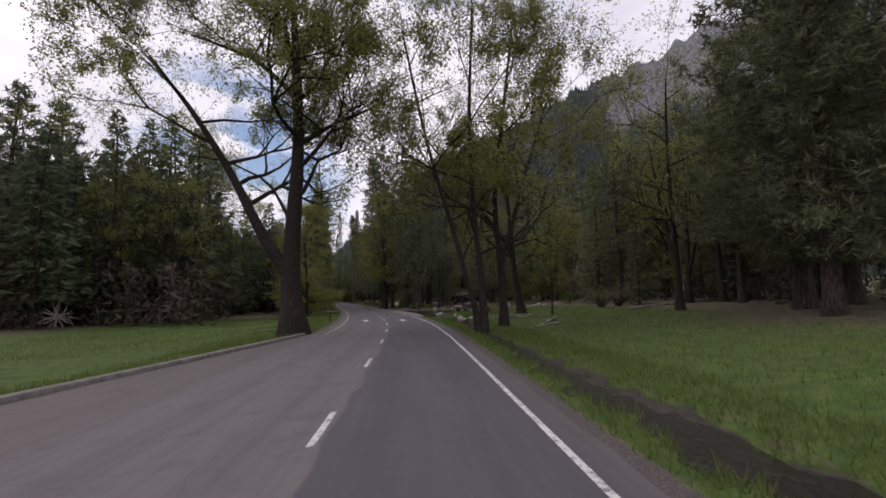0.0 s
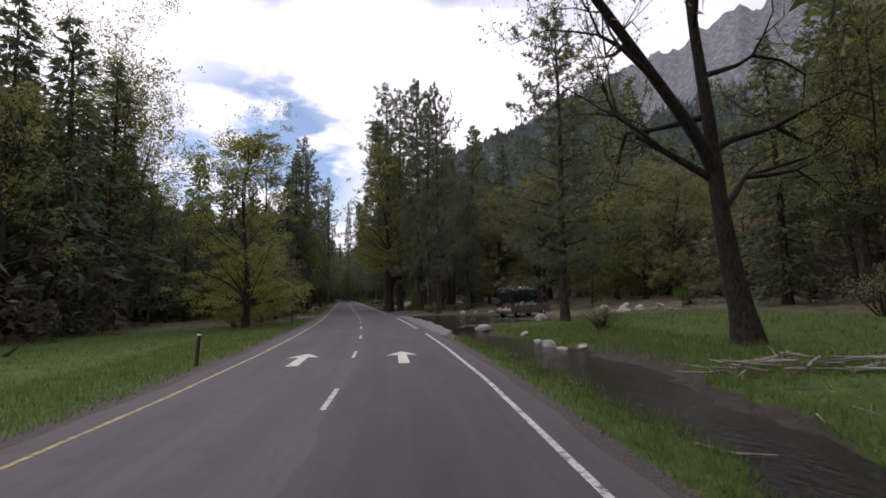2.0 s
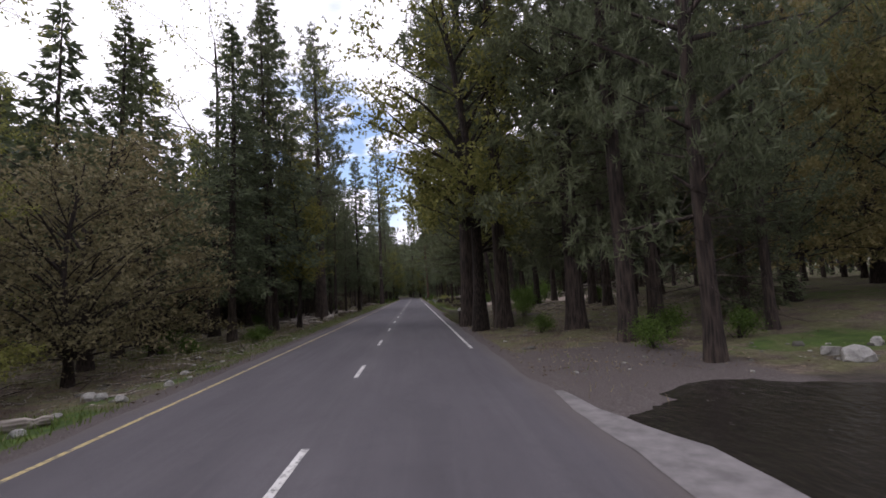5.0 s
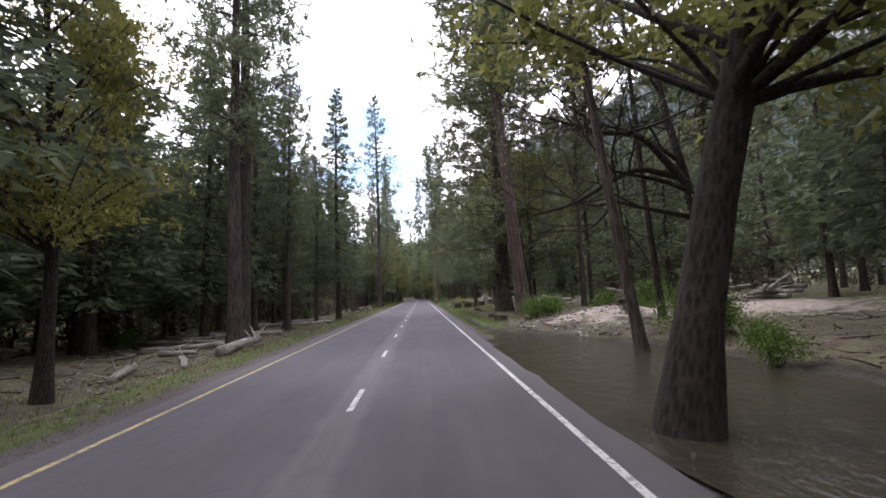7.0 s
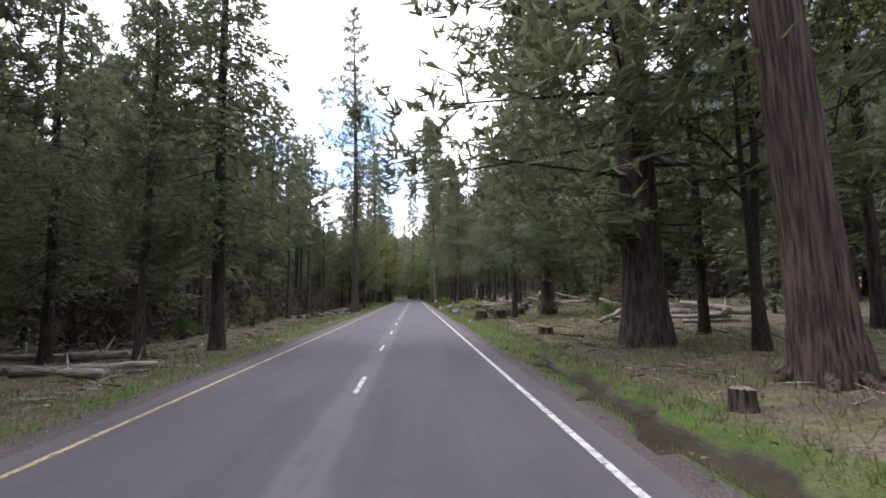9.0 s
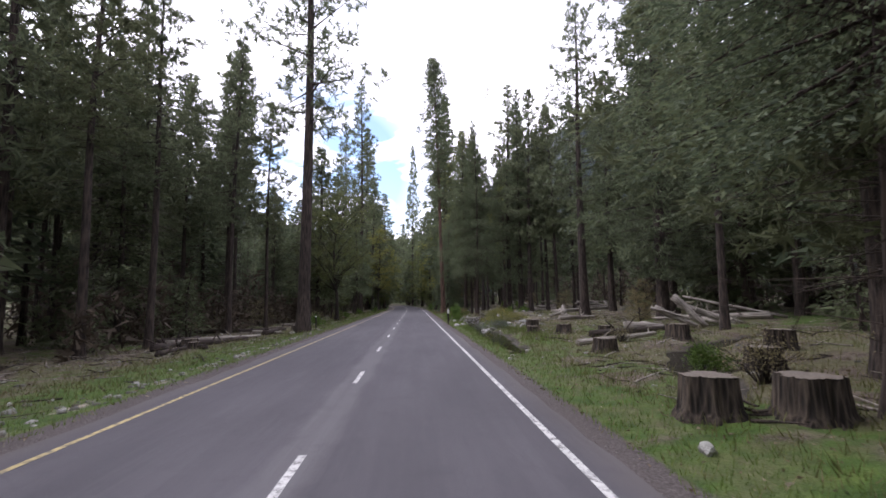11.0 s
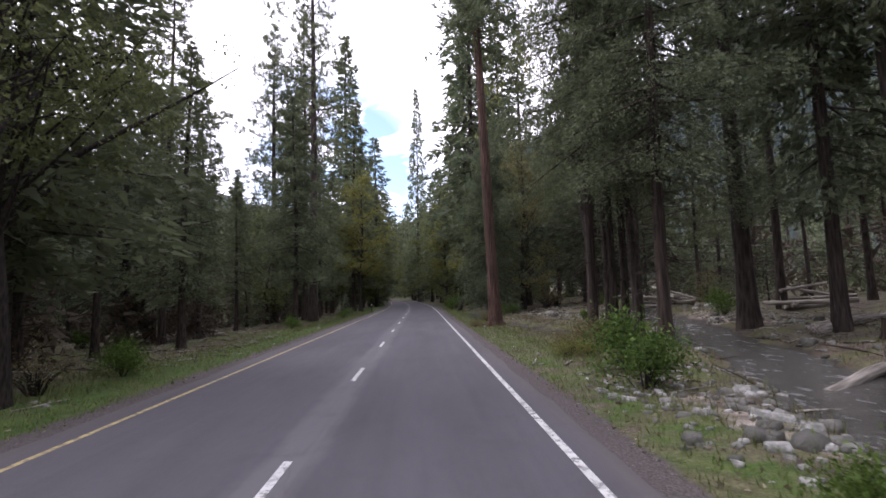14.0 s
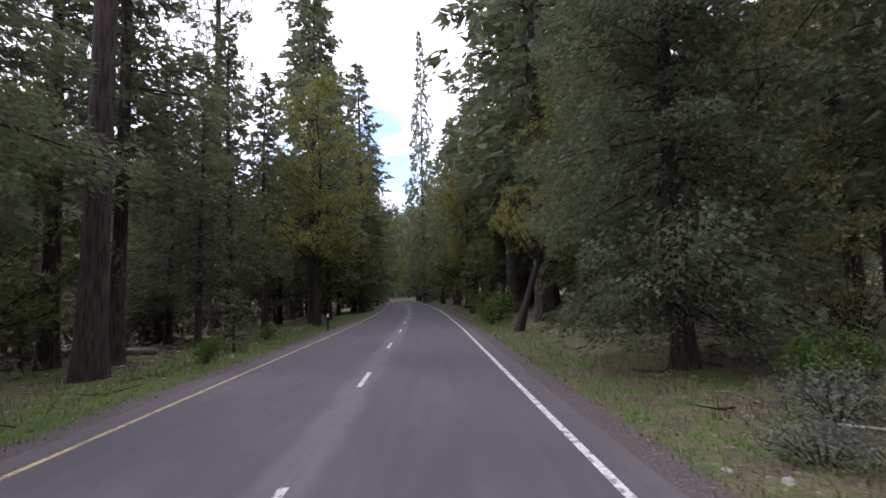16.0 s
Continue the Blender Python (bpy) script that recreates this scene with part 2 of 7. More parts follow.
def asphalt():
    m = Mat("asphalt", 0.85)
    u, v, _ = m.xyz(m.tc.outputs["UV"])
    uv = m.vec(kind="UV")
    base = m.ramp(m.noise(0.9, 5, m.vec(1.0, 0.22, 1, "UV")), (0.32, (0.074, 0.069, 0.078)), (0.68, (0.104, 0.097, 0.108)))
    grit = m.noise(60, 5, uv)
    base = m.mix(m.ramp(grit, (0.30, 0.55), (0.62, 0.0)), base, (0.052, 0.047, 0.053))
    chips = m.noise(150, 2, uv)
    base = m.mix(m.ramp(chips, (0.62, 0.0), (0.72, 0.55)), base, (0.24, 0.23, 0.23))
    wob = m.calc("MULTIPLY", m.calc("SUBTRACT", m.noise(0.5, 4, m.vec(0, 1, 1, "UV")), 0.5), 0.5)
    uu = m.calc("ADD", u, wob)
    # paler worn strip along the lane joint, and browner old surface on the far lane at the start
    strip = m.ramp(m.calc("ABSOLUTE", m.calc("ADD", uu, 0.02)), (0.22, 0.55), (0.42, 0.0))
    late = m.ramp(m.calc("DIVIDE", v, 300.0), (0.30, 0.15), (0.36, 1.0))
    base = m.mix(m.mix(1.0, strip, late, "MULTIPLY"), base, (0.150, 0.142, 0.148))
    early = m.ramp(m.calc("DIVIDE", v, 300.0), (0.11, 1.0), (0.18, 0.0))
    oldlane = m.ramp(m.calc("ADD", uu, 0.5), (0.62, 0.75), (0.68, 0.0))
    base = m.mix(m.mix(1.0, oldlane, early, "MULTIPLY"), base, (0.150, 0.137, 0.136))
    # outer shoulders, brown with grit
    side = m.ramp(m.calc("DIVIDE", m.calc("ABSOLUTE", uu), 5.0), (0.70, 0.0), (0.80, 0.7))
    base = m.mix(side, base, (0.112, 0.096, 0.090))
    # polished wheel tracks
    tr = m.calc("ABSOLUTE", m.calc("SUBTRACT", m.calc("ABSOLUTE", m.calc("SUBTRACT", m.calc("ABSOLUTE", uu), 1.7)), 0.8))
    base = m.mix(m.ramp(tr, (0.05, 0.25), (0.40, 0.0)), base, (0.073, 0.067, 0.076))
    # lengthwise streaks, patches and thin cracks
    streak = m.noise(2.2, 6, m.vec(2.2, 0.05, 1, "UV"), 0.65)
    base = m.mix(m.ramp(streak, (0.40, 0.18), (0.52, 0.0)), base, (0.060, 0.055, 0.062))
    base = m.mix(m.ramp(streak, (0.54, 0.0), (0.72, 0.22)), base, (0.125, 0.118, 0.127))
    blot = m.noise(1.4, 7, uv, 0.7)
    base = m.mix(m.ramp(blot, (0.32, 0.35), (0.48, 0.0)), base, (0.060, 0.055, 0.062))
    crack = m.voronoi(0.42, m.mix(0.25, uv, m.n_color(1.5, uv)), "DISTANCE_TO_EDGE")
    base = m.mix(m.ramp(crack, (0.001, 0.16), (0.005, 0.0)), base, (0.045, 0.040, 0.045))
    m.color(base)
    m.bump(grit, 0.006)
    return m.m


def paint(name, col, wear_lo, wear_hi):
    m = Mat(name, 0.7)
    w = m.noise(7, 8, rough=0.7)
    c = m.ramp(w, (wear_lo, (0.10, 0.095, 0.095)), (wear_hi, col))
    c = m.mix(m.ramp(m.noise(1.9, 5, rough=0.7), (0.36, 0.85), (0.46, 0.0)), c, (0.13, 0.122, 0.128))
    m.color(m.mix(m.ramp(m.noise(1.1, 4), (0.35, 0.4), (0.7, 0.0)), c, tuple(x * 0.62 for x in col)))
    return m.m


ASPHALT = asphalt()
PAINT_W = paint("worn_white_paint", (0.62, 0.61, 0.59), 0.40, 0.50)
PAINT_Y = paint("worn_yellow_paint", (0.50, 0.40, 0.19), 0.40, 0.53)
PAINT_A = paint("white_arrow_paint", (0.62, 0.60, 0.52), 0.22, 0.30)


def ground_mat():
    m = Mat("forest_ground", 0.95)
    g, wet, pale = m.split(m.attr("cover").outputs["Color"])[:3]
    gravel_w = m.attr("cover").outputs["Alpha"]
    litter = m.ramp(m.noise(1.6, 7), (0.28, (0.062, 0.045, 0.034)), (0.5, (0.130, 0.098, 0.072)), (0.74, (0.23, 0.19, 0.15)))
    bits = m.voronoi(24)
    litter = m.mix(m.ramp(bits, (0.10, 0.55), (0.28, 0.0)), litter, (0.25, 0.22, 0.185))
    litter = m.mix(m.ramp(m.noise(0.45, 5), (0.4, 0.0), (0.62, 0.75)), litter, (0.048, 0.036, 0.026))
    litter = m.mix(m.ramp(m.noise(11, 8), (0.38, 0.75), (0.52, 0.0)), litter, (0.030, 0.023, 0.018))
    litter = m.mix(m.ramp(m.noise(34, 5), (0.56, 0.0), (0.66, 0.7)), litter, (0.30, 0.265, 0.22))
    olive = m.ramp(m.noise(5.5, 7), (0.3, (0.060, 0.062, 0.026)), (0.55, (0.115, 0.112, 0.052)), (0.76, (0.19, 0.175, 0.10)))
    litter = m.mix(m.ramp(m.noise(0.8, 7), (0.44, 0.0), (0.56, 0.85)), litter, olive)
    turf = m.ramp(m.noise(2.4, 8), (0.3, (0.036, 0.066, 0.012)), (0.55, (0.068, 0.118, 0.020)), (0.76, (0.130, 0.165, 0.040)))
    turf = m.mix(m.ramp(m.noise(26, 5), (0.34, 0.55), (0.6, 0.0)), turf, (0.026, 0.045, 0.010))
    turf = m.mix(m.calc("MULTIPLY", m.ramp(m.noise(0.9, 7), (0.44, 0.0), (0.60, 0.65)), m.ramp(g, (0.72, 1.0), (0.86, 0.2))), turf, olive)
    sand = m.ramp(m.noise(3.2, 8), (0.3, (0.21, 0.170, 0.140)), (0.7, (0.42, 0.36, 0.31)))
    sand = m.mix(m.ramp(m.voronoi(9), (0.1, 0.35), (0.3, 0.0)), sand, (0.58, 0.56, 0.52))
    mud = m.ramp(m.noise(4.5, 6), (0.3, (0.018, 0.015, 0.012)), (0.7, (0.062, 0.050, 0.039)))
    brk = m.calc("MULTIPLY", m.calc("SUBTRACT", m.noise(1.1, 6), 0.5), 1.5)

    def edge(x):
        return m.ramp(m.calc("ADD", x, brk), (0.38, 0.0), (0.62, 1.0))

    c = m.mix(edge(g), litter, turf)
    c = m.mix(edge(pale), c, sand)
    c = m.mix(m.ramp(m.calc("ADD", wet, m.calc("MULTIPLY", brk, 0.3)), (0.35, 0.0), (0.65, 1.0)), c, mud)
    gravel = m.ramp(m.noise(30, 6), (0.3, (0.046, 0.038, 0.037)), (0.55, (0.096, 0.081, 0.077)), (0.75, (0.19, 0.168, 0.158)))
    c = m.mix(m.ramp(m.calc("ADD", gravel_w, m.calc("MULTIPLY", brk, 0.5)), (0.40, 0.0), (0.60, 1.0)), c, gravel)
    m.color(c)
    m.rough(m.ramp(wet, (0.4, 0.95), (0.9, 0.72)))
    m.bump(m.mix(0.5, m.noise(9, 8), bits), 0.05)
    return m.m


GROUND = ground_mat()


def water_mat(name, col, ripple, strength, riffles=None):
    """Still or running water; riffles: the share and the colour of broken surface, with sky sheen painted in."""
    m = Mat(name, 0.06)
    m.b.inputs["Specular IOR Level"].default_value = 0.5
    m.b.inputs["IOR"].default_value = 1.33
    body = m.ramp(m.noise(1.3, 5), (0.3, tuple(x * 0.6 for x in col)), (0.7, col))
    if riffles:
        sheen = m.noise(2.2, 9, m.vec(1.3, 0.6, 1), 0.72)
        at, tone = riffles
        # pale streaks in the base colour imitate sky reflected on the ripples
        body = m.mix(m.ramp(sheen, (at, 0.0), (at + 0.14, 0.8)), body, tone)
        m.rough(m.ramp(sheen, (at - 0.1, 0.06), (at + 0.1, 0.35)))
    m.color(body)
    m.bump(m.noise(ripple, 6, m.vec(1, 0.6, 1)), 0.05, strength)
    return m.m


# the last tone of the dark and clear waters is painted sky sheen
WATER_DARK = water_mat("black_puddle_water", (0.024, 0.021, 0.018), 7.0, 0.75, (0.60, (0.050, 0.045, 0.043)))
WATER_MUD = water_mat("muddy_creek_water", (0.062, 0.051, 0.036), 4.2, 0.9)
WATER_OLIVE = water_mat("dark_olive_brook_water", (0.018, 0.018, 0.007), 3.4, 0.25)
WATER_CLEAR = water_mat("rippled_creek_water", (0.085, 0.080, 0.072), 6.0, 1.0, (0.54, (0.24, 0.24, 0.235)))


# ---- mesh helpers ----
def tri_mesh(name, v, f, mats, smooth=True, index=None):
    """A mesh from a vertex array and a triangle array."""
    v, f = np.asarray(v, np.float32), np.asarray(f, np.int32)
    me = bpy.data.meshes.new(name)
    me.vertices.add(len(v))
    me.vertices.foreach_set("co", v.ravel())
    me.loops.add(f.size)
    me.loops.foreach_set("vertex_index", f.ravel())
    me.polygons.add(len(f))
    me.polygons.foreach_set("loop_start", np.arange(0, f.size, 3, dtype=np.int32))
    if smooth:
        me.polygons.foreach_set("use_smooth", np.ones(len(f), bool))
    for m in mats if isinstance(mats, (list, tuple)) else [mats]:
        me.materials.append(m)
    if index is not None:
        me.polygons.foreach_set("material_index", np.asarray(index, np.int32))
    me.update(calc_edges=True)
    return me


class Heap:
    """Gathers vertices and triangles."""

    def __init__(self):
        self.v, self.f, self.n = [], [], 0

    def add(self, v, f):
        self.v.append(np.asarray(v, float))
        self.f.append(np.asarray(f, int) + self.n)
        self.n += len(v)

    def tube(self, pts, radii, sides=6, cap=False):
        pts, radii = np.asarray(pts, float), np.asarray(radii, float)
        d = np.gradient(pts, axis=0)
        d /= np.linalg.norm(d, axis=1)[:, None] + 1e-9
        ref = np.where(np.abs(d[:, 2:3]) > 0.9, np.array([[1.0, 0, 0]]), np.array([[0, 0, 1.0]]))
        a = np.cross(d, ref)
        a /= np.linalg.norm(a, axis=1)[:, None] + 1e-9
        b = np.cross(d, a)
        for i in range(1, len(a)):  # keep the rings from twisting
            a[i] = a[i - 1] - d[i] * (a[i - 1] @ d[i])
            a[i] /= np.linalg.norm(a[i]) + 1e-9
            b[i] = np.cross(d[i], a[i])
        th = np.linspace(0, 2 * np.pi, sides, endpoint=False)
        ring = (np.cos(th)[None, :, None] * a[:, None] + np.sin(th)[None, :, None] * b[:, None]) * radii[:, None, None] + pts[:, None]
        v = ring.reshape(-1, 3)
        i, j = np.meshgrid(np.arange(len(pts) - 1), np.arange(sides), indexing="ij")
        k = (j + 1) % sides
        p, q, r, s = i * sides + j, i * sides + k, (i + 1) * sides + k, (i + 1) * sides + j
        f = np.concatenate([np.stack([p, q, r], -1).reshape(-1, 3), np.stack([p, r, s], -1).reshape(-1, 3)])
        if cap:
            m = len(v)
            v = np.vstack([v, pts[:1], pts[-1:]])
            e = (len(pts) - 1) * sides
            jj = np.arange(sides)
            kk = (jj + 1) % sides
            f = np.vstack([f, np.stack([np.full(sides, m), kk, jj], -1), np.stack([np.full(sides, m + 1), e + jj, e + kk], -1)])
        self.add(v, f)

    def spikes(self, base, tip, r):
        """Thin pointed twigs, three-sided."""
        base, tip = np.asarray(base, float), np.asarray(tip, float)
        n = len(base)
        d = tip - base
        d /= np.linalg.norm(d, axis=1)[:, None] + 1e-9
        a = np.cross(d, np.array([0.31, 0.83, 0.47]))
        a /= np.linalg.norm(a, axis=1)[:, None] + 1e-9
        b = np.cross(d, a)
        rr = np.broadcast_to(np.asarray(r, float), (n,))[:, None]
        v = np.stack([base + a * rr, base + (-0.5 * a + 0.87 * b) * rr, base + (-0.5 * a - 0.87 * b) * rr, tip], 1).reshape(-1, 3)
        o = (np.arange(n) * 4)[:, None]
        self.add(v, np.concatenate([o + np.array([[0, 1, 3]]), o + np.array([[1, 2, 3]]), o + np.array([[2, 0, 3]])]))

    def needles(self, rng, at, along, size, ratio):
        """One slender needle spray (a triangle) at each place, pointing along."""
        n = len(at)
        a = along / (np.linalg.norm(along, axis=1)[:, None] + 1e-9)
        b = np.cross(a, rng.normal(size=(n, 3)))
        b /= np.linalg.norm(b, axis=1)[:, None] + 1e-9
        s = (size * rng.uniform(0.6, 1.4, n))[:, None]
        v = np.stack([at - b * s * ratio * 0.5, at + b * s * ratio * 0.5, at + a * s], 1).reshape(-1, 3)
        self.add(v, np.arange(n * 3).reshape(-1, 3))

    def mesh(self, name, mat, smooth=True):
        return tri_mesh(name, np.vstack(self.v), np.vstack(self.f), mat, smooth)


def part(name, data, parent, label=""):
    """Links a mesh as one part under a thing or under a part."""
    ob = new(name, data)
    ob.parent = parent
    if label:
        ob["label"] = label
    return ob


def thing(name, label, category, group="", m=None):
    ob = tagged(new(name), label, category, group)
    ob.empty_display_size = 0.2
    if m is not None:
        ob.matrix_basis = m
    return ob


def bm_mesh(name, bm, mat, smooth=False):
    me = bpy.data.meshes.new(name)
    bm.to_mesh(me)
    bm.free()
    me.materials.append(mat)
    if smooth:
        me.polygons.foreach_set("use_smooth", np.ones(len(me.polygons), bool))
    return me


def box_bm(x0, x1, y0, y1, z0, z1, bevel=0.0, seg=2):
    bm = bmesh.new()
    bmesh.ops.create_cube(bm, size=1, matrix=Matrix.LocRotScale(((x0 + x1) / 2, (y0 + y1) / 2, (z0 + z1) / 2), None, (x1 - x0, y1 - y0, z1 - z0)))
    if bevel:
        bmesh.ops.bevel(bm, geom=bm.edges[:], offset=bevel, segments=seg, affect="EDGES", profile=0.6)
    return bm


def cyl_bm(r0, r1, z0, z1, sides=16, bevel=0.0):
    bm = bmesh.new()
    bmesh.ops.create_cone(bm, cap_ends=True, segments=sides, radius1=r0, radius2=r1, depth=z1 - z0, matrix=Matrix.Translation((0, 0, (z0 + z1) / 2)))
    if bevel:
        rims = [e for e in bm.edges if len([f for f in e.link_faces if len(f.verts) > 4]) == 1]
        bmesh.ops.bevel(bm, geom=rims, offset=bevel, segments=2, affect="EDGES")
    return bm


# ---- the lie of the land ----
KY = np.array([-60, 0, 14.42, 21.64, 28.88, 36.14, 43.44, 50.75, 58.06, 65.38, 72.69, 80, 255, 275, 300, 325, 350, 380, 420, 500])
KX = np.array([-19.5, -8.58, -6.04, -4.77, -3.56, -2.48, -1.63, -1.04, -0.61, -0.35, -0.15, 0, 0, -0.3, -1.3, -3.0, -5.4, -9.2, -15.6, -32])


def cx(y):
    """x of the lane line at y."""
    return np.interp(y, KY, KX)


# streams: rows of offset from the lane line, y, half width
S_DITCH = [(5.6, -12, 0.5), (5.6, 6, 0.5), (5.4, 18, 0.42), (5.5, 27, 0.36), (5.6, 34, 0.45), (6.6, 40, 0.85), (6.9, 44, 1.25), (6.6, 49, 1.05), (6.1, 57, 0.8),
           (6.4, 62, 1.4), (7.9, 65, 2.9), (9.6, 68, 4.9), (10.3, 72, 5.3), (10.0, 76.5, 4.9), (8.6, 79.6, 2.6), (7.8, 82, 0.8)]
S_POND = [(6.5, 99, 0.8), (7.2, 104, 1.9), (7.6, 109, 2.6), (7.2, 115, 2.3), (6.7, 119, 1.6), (5.7, 123, 0.8), (4.95, 127, 0.34), (4.9, 134, 0.28), (5.2, 142, 0.2)]
S_MUD = [(7.5, 163, 0.35), (9.5, 168, 0.5), (12, 171, 0.55), (16, 173, 0.5)]
S_BROOK = [(5.5, 172, 0.3), (5.9, 178, 0.6), (6.1, 182.5, 0.75), (6.2, 187, 0.5), (6.1, 191, 0.45), (6.6, 196, 0.7)]
S_CREEK = [(6.6, 196, 0.7), (8.0, 201, 1.1), (9.2, 206, 1.1), (10.6, 211, 0.95), (12.6, 217, 1.0), (15, 225, 1.0), (19, 236, 1.1)]
S_SIDE = [(7.0, 228.5, 0.25), (7.5, 224, 0.42), (8.5, 219, 0.5), (10.8, 213, 0.5)]
STREAMS = [S_SIDE, S_DITCH, S_POND, S_MUD, S_BROOK, S_CREEK]


def near_stream(d, y):
    """How far into the nearest stream a place is: 1 on its line, 0 at its bank, below 0 outside (in half widths), and its half width."""
    d = d + 0.16 * np.sin(y * 1.9 + np.sin(y * 0.7)) + 0.10 * np.sin(y * 4.3 + 1.0) + 0.07 * np.sin(d * 5 + y * 2.3)
    best, wid = np.full(d.shape, -9.0), np.zeros(d.shape)
    for rows in STREAMS:
        r = np.array(rows)
        for (d0, y0, w0), (d1, y1, w1) in zip(r[:-1], r[1:]):
            sx, sy = d1 - d0, y1 - y0
            s = np.clip(((d - d0) * sx + (y - y0) * sy) / (sx * sx + sy * sy), 0, 1)
            w = w0 + (w1 - w0) * s
            k = 1 - np.hypot(d - d0 - sx * s, y - y0 - sy * s) / w
            wid = np.where(k > best, w, wid)
            best = np.maximum(best, k)
    return best, wid


def sm(x, a, b):
    t = np.clip((x - a) / (b - a), 0, 1)
    return t * t * (3 - 2 * t)


def base_z(d, y):
    right = np.minimum(0.05 * (d - 4), 1.2 + 0.02 * (d - 28))
    lot = sm(y, 62, 67) * sm(-y, -92, -84) * sm(d, 4, 5) * sm(-d, -34, -22)  # flat pull-out
    right = right * (1 - lot) + lot * np.clip(0.008 * (d - 4), 0, 0.2)
    left = np.maximum(-0.05 * (-d - 4), -0.7)
    z = np.where(d > 4, right, np.where(d < -4, left, 0))
    z = z + 0.75 * np.exp(-(((d - 11.5) / 3.0) ** 2 + ((y - 124.2) / 2.0) ** 2))  # sand bank by the pond
    z = z + 0.5 * np.exp(-(((d - 11.5) / 2.2) ** 2 + ((y - 199) / 3.0) ** 2))  # gravel bar by the creek
    z = z + 0.3 * np.exp(-(((d - 8.9) / 1.1) ** 2 + ((y - 195.8) / 1.7) ** 2))  # gravel mound
    return z


def land(x, y):
    """Height of the ground."""
    x, y = np.asarray(x, float), np.asarray(y, float)
    d = x - cx(y)
    z = base_z(d, y)
    rough = 0.05 * np.sin(x * 1.7 + 1.3 * np.sin(y * 0.9)) * np.cos(y * 1.3 + 0.7 * np.sin(x * 1.1)) + 0.07 * np.sin(x * 0.43 + 2) * np.cos(y * 0.37)
    lot = sm(y, 60, 65) * sm(-y, -87, -83) * sm(-d, -20, -16)
    z = z + (rough * sm(np.abs(d), 4.6, 8) + 0.035 * np.sin(x * 3.1 + 2 * np.sin(y * 1.7)) * np.sin(y * 2.9 + x) * sm(np.abs(d), 4.4, 5.5)) * (1 - 0.75 * lot)
    k, w = near_stream(d, y)
    dip = sm(k, -0.9, 0.4)
    depth = np.clip(0.14 + 0.22 * w, 0, 0.42) * (1 - 0.45 * sm(-y, -62, -40))
    z = z - depth * (1 - 0.8 * lot) * dip
    z = z - 0.07 * np.exp(-(((d - 12.4) / 2.8) ** 2 + ((y - 67.6) / 2.2) ** 2))  # shallow end of the flooded lot
    return np.where(np.abs(d) < 3.6, -0.06, z - 0.035)


def gz(x, y):
    return float(land(np.array([x]), np.array([y]))[0])


